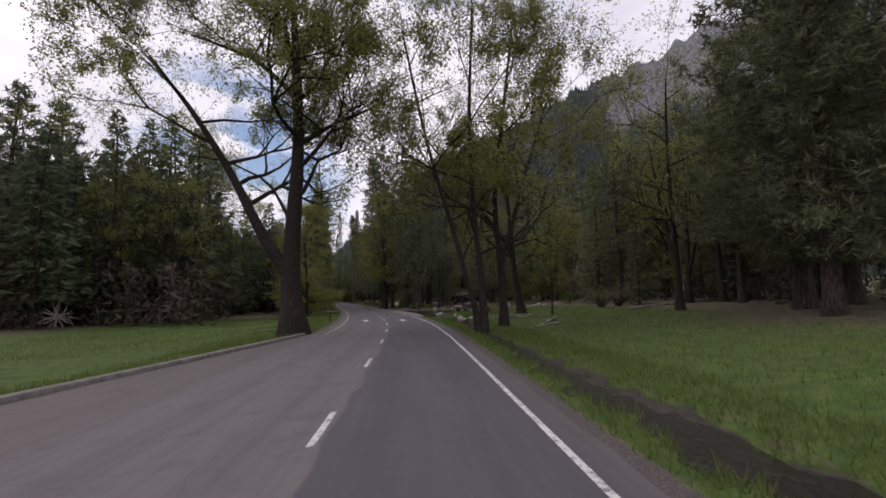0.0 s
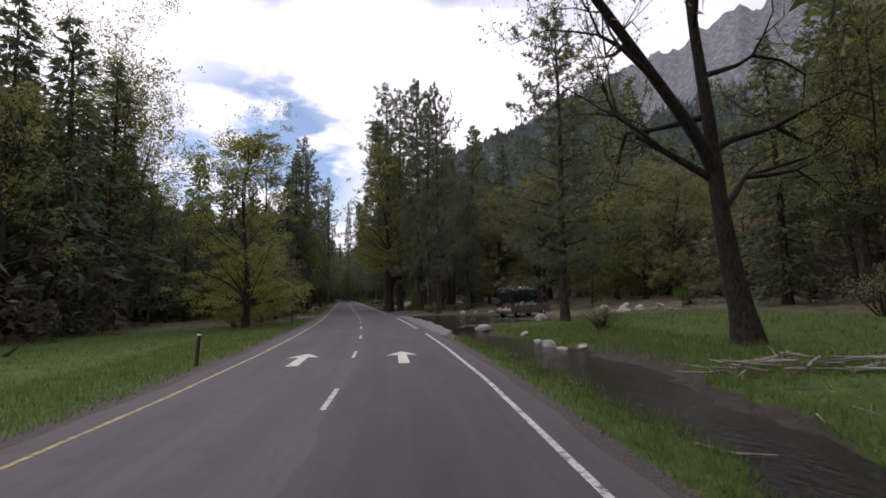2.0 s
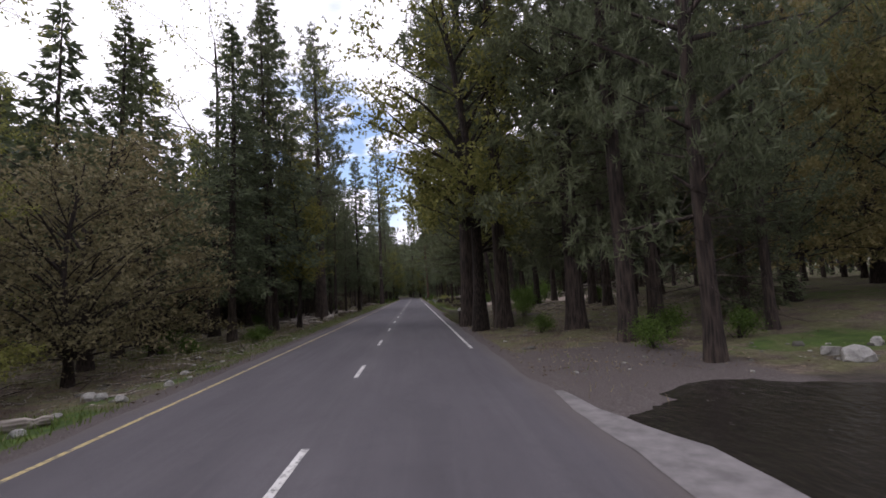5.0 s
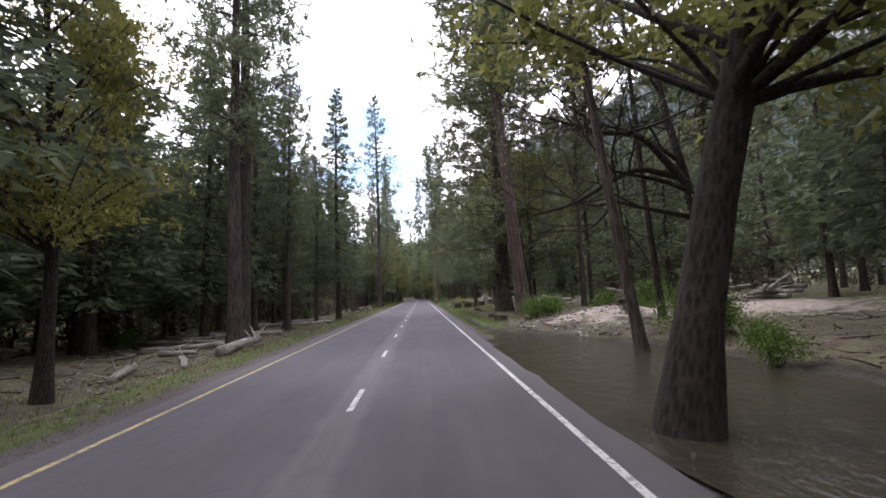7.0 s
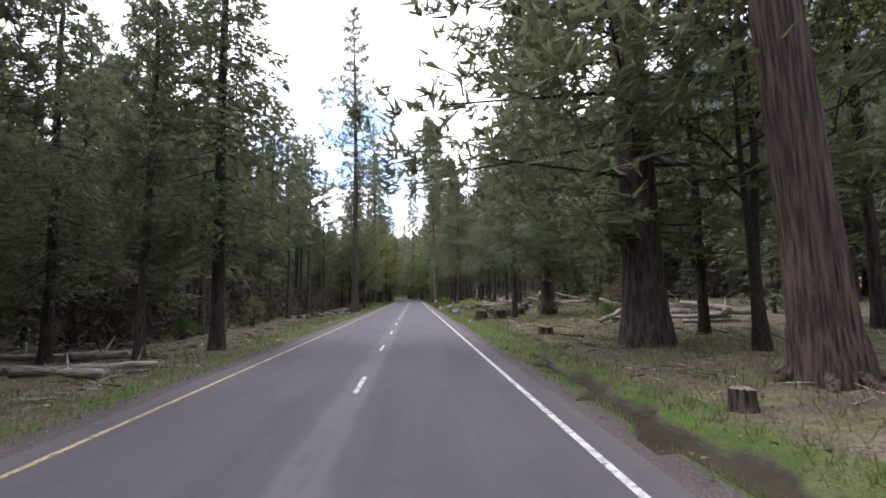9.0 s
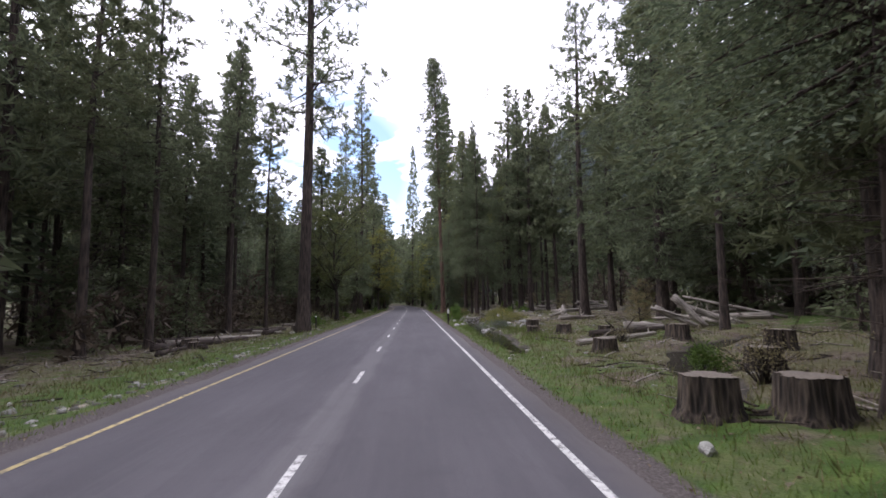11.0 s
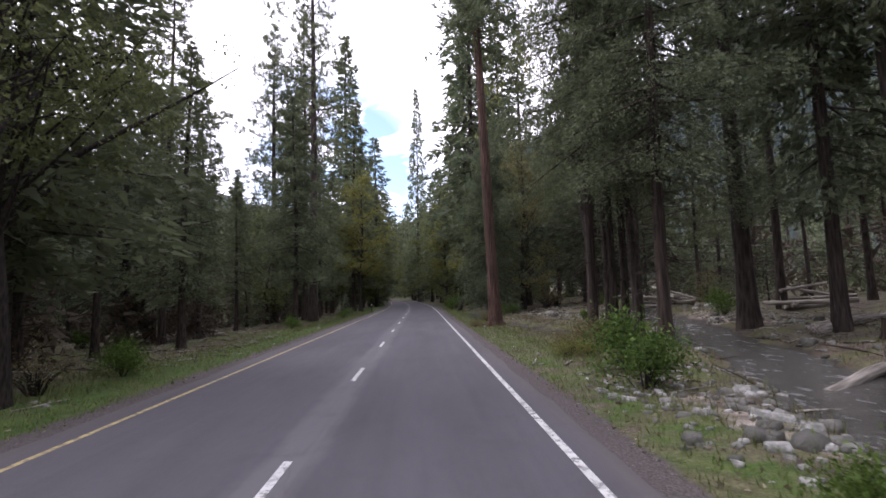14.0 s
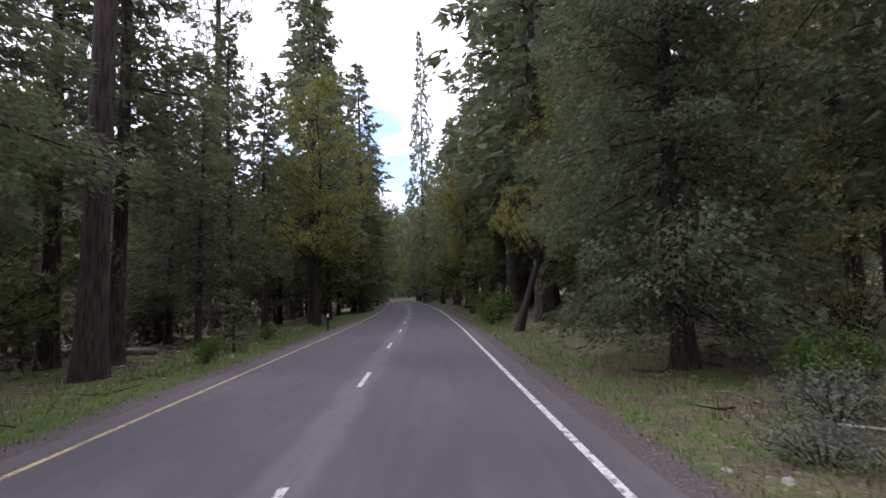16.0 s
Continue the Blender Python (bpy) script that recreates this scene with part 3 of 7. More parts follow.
def cover(x, y):
    """Grass, wetness and pale sand or gravel at a place."""
    d = x - cx(y)
    ad = np.abs(d)
    g = np.zeros(d.shape)
    meadow = sm(-y, -84, -74)
    g = np.maximum(g, meadow * sm(-d, 4.5, 5.2) * sm(d, -36, -26) * 0.95)
    g = np.maximum(g, sm(-y, -62, -54) * sm(d, 5.6, 6.6) * sm(-d, -28, -18) * 0.9)
    g = np.maximum(g, sm(y, 50, 55) * sm(-y, -69, -64) * sm(d, 7, 8) * sm(-d, -22, -16))
    reach = 7.2 + 2.2 * sm(y, 150, 165)
    verge = sm(ad, 4.1, 4.5) * sm(-ad / reach, -1.0, -0.78)
    g = np.maximum(g, verge * np.where(d > 0, np.where(y < 60, 1, np.where(y < 122, 0.2, np.where(y < 200, 0.70, 0.50))), np.where(y < 84, 1, np.where(y < 150, 0.52, np.where(y < 183, 0.8, np.where(y < 202, 0.62, 0.8))))))
    patch = 0.5 + 0.5 * np.sin(x * 0.21 + 1.7 * np.sin(y * 0.13)) * np.cos(y * 0.17 + 1.1 * np.sin(x * 0.19))
    g = np.maximum(g, 0.55 * patch * sm(ad, 5, 8) * sm(y, 84, 92))
    g = np.maximum(g, 0.85 * np.exp(-(((d - 24) / 9) ** 2 + ((y - 178) / 12) ** 2)))
    g = np.maximum(g, 0.6 * np.exp(-(((d - 10.5) / 5.5) ** 2 + ((y - 179) / 11) ** 2)))
    brown = np.exp(-(((d - 24) / 8) ** 2 + ((y - 24) / 7) ** 2)) + sm(y, 66, 72) * sm(-y, -92, -84) * sm(d, 9, 12)
    g = g * (1 - np.clip(brown, 0, 1))
    tuft = 0.5 + 0.5 * np.sin(x * 1.1 + 2 * np.sin(y * 0.7)) * np.cos(y * 0.9 + 1.5 * np.sin(x * 0.8))
    g = g * (1 - sm(y, 120, 140) * sm(d, 5.2, 6.2) * (0.55 - 0.75 * tuft))
    g = g * (1 - sm(y, 53, 56) * sm(-y, -84, -80) * sm(d, 3.5, 4) * sm(-d, -5.7, -5.3))
    g = np.maximum(g, 0.95 * np.exp(-(((d - 13.5) / 4.0) ** 2 + ((y - 86.0) / 1.8) ** 2)))
    pale = 0.68 * np.exp(-(((d - 10.5) / 3.6) ** 2 + ((y - 123.8) / 2.4) ** 2)) + 0.9 * np.exp(-(((d - 19) / 6) ** 2 + ((y - 124) / 7) ** 2))
    pale = pale + 0.42 * np.exp(-(((d - 11.5) / 2.0) ** 2 + ((y - 199) / 3.4) ** 2)) + 0.6 * np.exp(-(((d - 6.6) / 0.8) ** 2 + ((y - 205) / 3) ** 2))
    pale = pale + 0.3 * np.exp(-(((d - 20) / 9) ** 2 + ((y - 78) / 5) ** 2)) + 0.55 * np.exp(-(((d - 15) / 4) ** 2 + ((y - 222) / 8) ** 2))
    pale = pale + 0.42 * np.exp(-(((d + 5.3) / 0.5) ** 2)) * sm(y, 146, 152) * sm(-y, -186, -178)
    k, w = near_stream(d, y)
    wet = sm(k, -0.55, 0.05)
    wet = np.maximum(wet, 0.58 * np.exp(-(((d - 8.6) / 3.2) ** 2 + ((y - 46) / 5.5) ** 2)))
    wet = np.maximum(wet, 0.8 * sm(y, 64, 68) * sm(-y, -84, -80) * sm(d, 4.9, 5.4) * sm(-d, -19, -15))
    return np.clip(g, 0, 1), np.clip(wet, 0, 1), np.clip(pale, 0, 1)


def gravel_at(x, y):
    """Brown gravel shoulder along the asphalt."""
    d = x - cx(y)
    left = sm(-d, 3.2, 3.5) * sm(d, -5.0, -4.5) * sm(y, 30, 36)
    right = sm(d, 3.2, 3.5) * (sm(-d, -4.5, -4.1) * (y < 62) + sm(-d, -4.65, -4.2) * (y >= 62))
    lot = sm(y, 76, 80) * sm(-y, -91, -86) * sm(d, 4.2, 4.8) * sm(-d, -11, -7.5)
    return np.clip(left + right + lot, 0, 1)


def ground_sheet():
    ys = np.concatenate([np.array([-2500, -900, -300, -120, -60]), np.arange(-30, 300, 0.5), np.array([302, 310, 325, 350, 400, 480, 620, 900, 1500, 3200])])
    side = np.concatenate([np.array([0, 2.5, 3.55, 3.75, 3.95]), np.arange(4.15, 9, 0.3), np.arange(9, 20, 0.6), np.array([20, 21.5, 23, 25, 28, 32, 37, 44, 55, 75, 110, 170, 280, 500, 1000, 3200])])
    ds = np.concatenate([-side[:0:-1], side])
    D, Y = np.meshgrid(ds, ys)
    X = D + cx(Y)
    Z = land(X, Y)
    far = np.maximum(np.abs(D), np.abs(Y - 130) - 170)
    Z = Z + 0.012 * np.maximum(0, far - 60)
    v = np.stack([X, Y, Z], -1).reshape(-1, 3)
    nx = len(ds)
    i, j = np.meshgrid(np.arange(len(ys) - 1), np.arange(nx - 1), indexing="ij")
    p = i * nx + j
    f = np.concatenate([np.stack([p, p + 1, p + nx + 1], -1).reshape(-1, 3), np.stack([p, p + nx + 1, p + nx], -1).reshape(-1, 3)])
    me = tri_mesh("ground", v, f, GROUND)
    g, w, s = cover(v[:, 0], v[:, 1])
    at = me.attributes.new("cover", "FLOAT_COLOR", "POINT")
    at.data.foreach_set("color", np.stack([g, w, s, gravel_at(v[:, 0], v[:, 1])], -1).astype(np.float32).ravel())
    return tagged(new("ground", me), "valley floor of grass, needle litter and mud", "ground", kind="structure")


ground_sheet()


def ribbon(name, ys, d0, d1, z, mat, crown=0.0, cols=2):
    """A strip that follows the road from offset d0 to d1 (numbers, or one for each y)."""
    ys = np.asarray(ys, float)
    d0, d1 = np.broadcast_to(d0, ys.shape), np.broadcast_to(d1, ys.shape)
    t = np.linspace(0, 1, cols)
    D = d0[:, None] + (d1 - d0)[:, None] * t
    Y = np.repeat(ys[:, None], cols, 1)
    Z = z - crown * (np.abs(D) / 4) ** 2
    v = np.stack([D + cx(Y), Y, Z], -1).reshape(-1, 3)
    i, j = np.meshgrid(np.arange(len(ys) - 1), np.arange(cols - 1), indexing="ij")
    p = i * cols + j
    f = np.concatenate([np.stack([p, p + 1, p + cols + 1], -1).reshape(-1, 3), np.stack([p, p + cols + 1, p + cols], -1).reshape(-1, 3)])
    me = tri_mesh(name, v, f, mat)
    uv = me.uv_layers.new(name="UVMap")
    co = np.stack([D, Y], -1).reshape(-1, 2)
    uv.data.foreach_set("uv", co[f.ravel()].astype(np.float32).ravel())
    return me


RY = np.arange(-40, 420, 1.0)
jig = np.random.RandomState(4).normal(0, 0.035, (2, len(RY)))
LEFT = np.interp(RY, [-40, 0, 8, 17, 22, 33.5, 37, 420], [-9, -8.2, -7.7, -6.75, -6.0, -4.4, -4.0, -3.9]) + jig[0] * (RY > 36)
RIGHT = np.interp(RY, [-40, 56, 64, 80, 84, 420], [3.95, 3.95, 4.55, 4.5, 3.95, 3.85]) + jig[1]
road = tagged(new("road", ribbon("road", RY, LEFT, RIGHT, 0.0, ASPHALT, 0.0, 17)), "worn grey asphalt road with two lanes", "road", kind="structure")

# painted lines, each its own stroke
LZ = 0.006
part("edge_line", ribbon("edge_line", np.arange(-40, 58, 0.8), 3.35, 3.46, LZ, PAINT_W), road, "worn white edge line")
part("edge_line", ribbon("edge_line", np.arange(62, 77.5, 0.8), 3.35, 3.46, LZ, PAINT_W), road, "worn white edge line")
part("edge_line", ribbon("edge_line", np.arange(90, 420, 0.8), 3.35, 3.46, LZ, PAINT_W), road, "worn white edge line")
part("edge_line", ribbon("edge_line", np.arange(33, 420, 0.8), -3.46, -3.36, LZ, PAINT_Y), road, "worn yellow edge line")
for k in range(-7, 55):
    y1 = 14.1 + 7.32 * k
    part("lane_dash", ribbon("lane_dash", np.linspace(y1 - 1.95, y1, 4), -0.055, 0.055, LZ, PAINT_W), road)


def arrow_mesh():
    bm = bmesh.new()
    pts = [(-0.17, 0), (0.17, 0), (0.15, 2.1), (0.54, 1.95), (0, 3.15), (-0.54, 1.95), (-0.15, 2.1)]
    bm.faces.new([bm.verts.new((x, y, 0)) for x, y in pts])
    return bm_mesh("lane_arrow", bm, PAINT_A)


for dx, y0 in ((-1.68, 47.3), (1.62, 46.9)):
    a = part("lane_arrow", arrow_mesh(), road, "white painted lane arrow pointing ahead")
    a.matrix_basis = pose(cx(y0) + dx, y0, LZ, 0, 0, -5.0)

IRON = plain("cast_iron_cover", (0.112, 0.104, 0.112), 0.7, 0.2, 25, 0.35)


def manhole(x, y, r):
    """A round cover: an outer frame ring and a lid, just proud of the asphalt."""
    ob = tagged(new("manhole_cover"), "round dark cast-iron cover set in the asphalt", "manhole cover")
    th = np.linspace(0, 2 * np.pi, 28, endpoint=False)
    hp = Heap()
    ring = np.concatenate([np.stack([np.cos(th) * k, np.sin(th) * k, np.full(28, z)], -1) for k, z in ((r, -0.02), (r, 0.010), (r * 0.88, 0.010), (r * 0.86, 0.0))])
    i, j = np.meshgrid(np.arange(3), np.arange(28), indexing="ij")
    n = (j + 1) % 28
    hp.add(ring, np.concatenate([np.stack([i * 28 + j, i * 28 + n, i * 28 + 28 + n], -1).reshape(-1, 3), np.stack([i * 28 + j, i * 28 + 28 + n, i * 28 + 28 + j], -1).reshape(-1, 3)]))
    part("frame", hp.mesh("frame", IRON, False), ob)
    lid = part("lid", bm_mesh("lid", cyl_bm(r * 0.85, r * 0.85, -0.02, 0.007, 28), IRON), ob)
    for k in range(-3, 4):
        w = math.sqrt(max(0.0, (r * 0.8) ** 2 - (k * r * 0.22) ** 2))
        part("rib", bm_mesh("rib", box_bm(k * r * 0.22 - 0.012, k * r * 0.22 + 0.012, -w, w, 0.006, 0.011), IRON), lid)
    ob.matrix_basis = pose(x, y, 0.0, 0, 0, 20)


manhole(2.5, 198.3, 0.36)

# pale concrete apron of the pull-out
APRON = plain("pale_apron_concrete", (0.165, 0.155, 0.155), 0.9, 0, 3.0, 0.3)
ay = np.arange(56, 83, 0.5)
aj = 0.05 * np.sin(ay * 1.3) + np.random.RandomState(9).normal(0, 0.015, len(ay))
part("apron", ribbon("apron", ay, np.interp(ay, [56, 59, 80, 83], [4.2, 4.0, 4.0, 4.1]) + aj, np.interp(ay, [56, 57.5, 60, 70, 78.5, 83], [4.25, 4.75, 5.1, 5.3, 4.9, 4.2]) + 2 * aj, 0.008, APRON), road, "pale broken concrete apron")

# kerb along the wide left edge at the start
KERB = plain("grey_kerb", (0.165, 0.150, 0.138), 0.9, 0, 4.0, 0.35)
ky = np.arange(-20, 34, 1.0)
kd = np.interp(ky, RY, LEFT)
hk = Heap()
prof = np.array([(0.0, -0.05), (0.02, 0.10), (-0.06, 0.13), (-0.22, 0.13), (-0.25, -0.1)])
kv = np.stack([np.stack([cx(ky) + kd + px, ky, np.full(len(ky), pz)], -1) for px, pz in prof], 1).reshape(-1, 3)
ki, kj = np.meshgrid(np.arange(len(ky) - 1), np.arange(4), indexing="ij")
kp = ki * 5 + kj
hk.add(kv, np.concatenate([np.stack([kp, kp + 6, kp + 1], -1).reshape(-1, 3), np.stack([kp, kp + 5, kp + 6], -1).reshape(-1, 3)]))
tagged(new("kerb", hk.mesh("kerb", KERB, False)), "low grey kerb along the wide road edge", "kerb", kind="structure")


def water(rows, mat, label, grow=1.5):
    r = np.array(rows, float)
    y = np.concatenate([np.linspace(a, b, 5, endpoint=False) for a, b in zip(r[:-1, 1], r[1:, 1])] + [r[-1:, 1]])
    d, w = np.interp(y, r[:, 1], r[:, 0]), np.interp(y, r[:, 1], r[:, 2]) * grow + 0.3
    z = base_z(d, y) - (0.15 + 0.05 * np.clip(w, 0, 1.5)) * (1 - 0.38 * sm(-y, -62, -40)) * (1 - 0.62 * sm(y, 60, 65) * sm(-y, -87, -83))
    z = np.where((y > 56) & (y < 90), np.minimum(z, -0.055), z)
    c = np.stack([d + cx(y), y, z], -1)
    t = np.gradient(c, axis=0)
    nrm = np.stack([t[:, 1], -t[:, 0], np.zeros(len(t))], -1)
    nrm /= np.linalg.norm(nrm, axis=1)[:, None]
    cols = np.linspace(-1, 1, 5)
    v = (c[:, None] + nrm[:, None] * (w[:, None] * cols)[..., None]).reshape(-1, 3)
    i, j = np.meshgrid(np.arange(len(y) - 1), np.arange(4), indexing="ij")
    p = i * 5 + j
    f = np.concatenate([np.stack([p, p + 1, p + 6], -1).reshape(-1, 3), np.stack([p, p + 6, p + 5], -1).reshape(-1, 3)])
    tagged(new("water", tri_mesh("water", v, f, mat)), label, "water", kind="structure")


water(S_DITCH[:10], WATER_DARK, "black still water in the grassy ditch")
water([(10.6, 62.05, 6.2), (10.6, 67, 6.2), (10.6, 74, 6.2), (10.6, 80, 6.2), (10.6, 86, 6.2)], WATER_DARK, "shallow dark flood water over the pull-out", 1.0)
water(S_POND, WATER_MUD, "muddy brown pond beside the road")
water(S_SIDE, WATER_DARK, "dark narrow side channel")
water(S_MUD, WATER_DARK, "dark muddy channel")
water(S_BROOK, WATER_OLIVE, "dark olive brook along the verge")
water(S_CREEK, WATER_CLEAR, "shallow rippling creek")


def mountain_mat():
    m = Mat("hazed_granite_and_forest", 0.95)
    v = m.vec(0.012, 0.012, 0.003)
    # the bluish cast of rock and woods is distance haze put into the colour
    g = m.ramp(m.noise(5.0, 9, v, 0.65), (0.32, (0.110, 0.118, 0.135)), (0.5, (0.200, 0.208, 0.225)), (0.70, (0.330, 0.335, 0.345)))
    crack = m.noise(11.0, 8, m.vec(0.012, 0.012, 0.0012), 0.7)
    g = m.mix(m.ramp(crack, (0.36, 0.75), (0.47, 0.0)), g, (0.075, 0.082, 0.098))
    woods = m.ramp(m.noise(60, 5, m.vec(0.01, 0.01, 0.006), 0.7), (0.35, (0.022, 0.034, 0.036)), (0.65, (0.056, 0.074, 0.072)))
    tree = m.attr("woods").outputs["Fac"]
    k = m.ramp(m.calc("ADD", tree, m.calc("MULTIPLY", m.calc("SUBTRACT", m.noise(7.0, 8, m.vec(0.01, 0.01, 0.008), 0.65), 0.5), 1.5)), (0.42, 0.0), (0.58, 1.0))
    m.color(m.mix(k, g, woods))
    m.bump(m.noise(12, 9, v, 0.65), 14)
    return m.m


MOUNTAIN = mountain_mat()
# needle colours shifted to blue-grey to paint in the haze of distance
FAR_TREES = foliage("hazed_slope_conifers", (0.024, 0.036, 0.038), (0.040, 0.056, 0.056), (0.062, 0.080, 0.074), 0.1, 0.9)


def mountain(az, el, r0, r1, label, seed, cliff=(999, 999), trees=0):
    """A valley side: rises from radius r0 to a crest at r1 whose elevation follows el over azimuth az (degrees); bare cliffs above the wooded apron between the azimuths of cliff."""
    rng = np.random.RandomState(seed)
    A = np.radians(np.linspace(az[0], az[-1], 420))
    E = np.radians(np.interp(np.degrees(A), az, el))
    ph = rng.uniform(0, 6.28, 12)
    wob = sum(np.sin(A * (9 * 1.6 ** k) + ph[k]) / 1.6 ** k for k in range(7))
    T = np.concatenate([np.linspace(0, 1, 46), [1.15, 1.4]])
    jag = sum(np.sin(A * (90 * 1.7 ** k) + ph[k + 3]) / 1.5 ** k for k in range(5))
    H = r1 * np.tan(E) * (1 + 0.03 * wob + 0.010 * jag)
    prof = np.interp(T, [0, 0.35, 0.5, 0.62, 0.8, 1, 1.15, 1.4], [0, 0.16, 0.30, 0.58, 0.78, 1, 0.97, 0.6])
    AA, TT = np.meshgrid(A, T)
    Z = H[None] * prof[:, None]
    R = r0 + (r1 - r0) * TT
    gul = sum(np.sin(AA * (23 * 1.7 ** k) + TT * (5 + 3 * k) + ph[k]) / 1.7 ** k for k in range(6))
    R = R + gul * 28 * np.sin(np.clip(TT, 0, 1) * np.pi)
    Z = Z * (1 + 0.05 * gul * np.sin(np.clip(TT, 0, 1) * np.pi)) - 5
    v = np.stack([R * np.sin(AA), 120 + R * np.cos(AA), Z], -1)
    n = len(A)
    i, j = np.meshgrid(np.arange(len(T) - 1), np.arange(n - 1), indexing="ij")
    p = i * n + j
    f = np.concatenate([np.stack([p, p + n + 1, p + 1], -1).reshape(-1, 3), np.stack([p, p + n, p + n + 1], -1).reshape(-1, 3)])
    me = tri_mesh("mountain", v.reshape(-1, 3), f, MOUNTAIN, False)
    deg = np.degrees(AA)
    bare = sm(deg, cliff[0] - 4, cliff[0] + 3) * sm(-deg, -cliff[1] - 4, -cliff[1] + 4) * sm(TT + 0.05 * gul, 0.56, 0.66)
    tree = np.clip(0.92 - 0.95 * bare - 0.25 * sm(TT, 0.55, 0.7) + 0.16 * np.sin(AA * 37 + ph[3] + 4 * TT), 0, 1)
    at = me.attributes.new("woods", "FLOAT", "POINT")
    at.data.foreach_set("value", tree.astype(np.float32).ravel())
    tagged(new("mountain", me), label, "mountain", kind="structure")
    if trees:
        ti, tj = rng.uniform(6, 45.4, trees), rng.uniform(0, n - 1.01, trees)
        a, b = ti.astype(int), tj.astype(int)
        keep = (rng.uniform(0.25, 1.0, trees) < tree[a, b]) & (a < 46)
        a, b, fi, fj = a[keep], b[keep], (ti - a)[keep][:, None], (tj - b)[keep][:, None]
        foot = (v[a, b] * (1 - fi) + v[a + 1, b] * fi) * (1 - fj) + (v[a, b + 1] * (1 - fi) + v[a + 1, b + 1] * fi) * fj
        hp = Heap()
        tall = rng.uniform(14, 34, len(foot))
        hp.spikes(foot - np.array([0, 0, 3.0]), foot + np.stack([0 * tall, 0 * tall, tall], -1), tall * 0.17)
        tagged(new("slope_forest", hp.mesh("slope_forest", FAR_TREES, False)), "far conifers covering the mountain slopes, coloured with distance haze", "forest", kind="stuff")


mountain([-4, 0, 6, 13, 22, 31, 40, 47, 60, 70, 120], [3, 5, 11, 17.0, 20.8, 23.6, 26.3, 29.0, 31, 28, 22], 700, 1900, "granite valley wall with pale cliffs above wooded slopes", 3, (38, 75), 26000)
mountain([-125, -70, -48, -41, -38, -30, -15, -5, -1], [14, 16, 16.5, 16, 15, 13, 9, 6, 4], 1200, 2600, "far wooded ridge with blue-grey haze in its colour", 8)


# ---- trees ----
def trunk_tube(h, r, h0, rng, lean=(0, 0), bend=0.0, sides=11, flare=1.5):
    """A tapered trunk with a flared foot and some sway: centre line and radii."""
    t = np.array([0, 0.012, 0.03, 0.07, 0.14, 0.25, 0.38, 0.52, 0.66, 0.8, 0.92, 1.0])
    z = t * h
    ph = rng.uniform(0, 6.28)
    x = lean[0] * z + bend * np.sin(t * 4 + ph) * t
    y = lean[1] * z + bend * np.cos(t * 3.3 + ph) * t
    rad = r * (1 - t) ** 0.75 + 0.012
    rad = rad * (1 + (flare - 1) * np.exp(-t * 45))
    pts = np.stack([x, y, z], -1)
    pts[0, 2] = -0.35
    return pts, rad


def along(pts, z):
    return np.array([np.interp(z, pts[:, 2], pts[:, 0]), np.interp(z, pts[:, 2], pts[:, 1]), z])


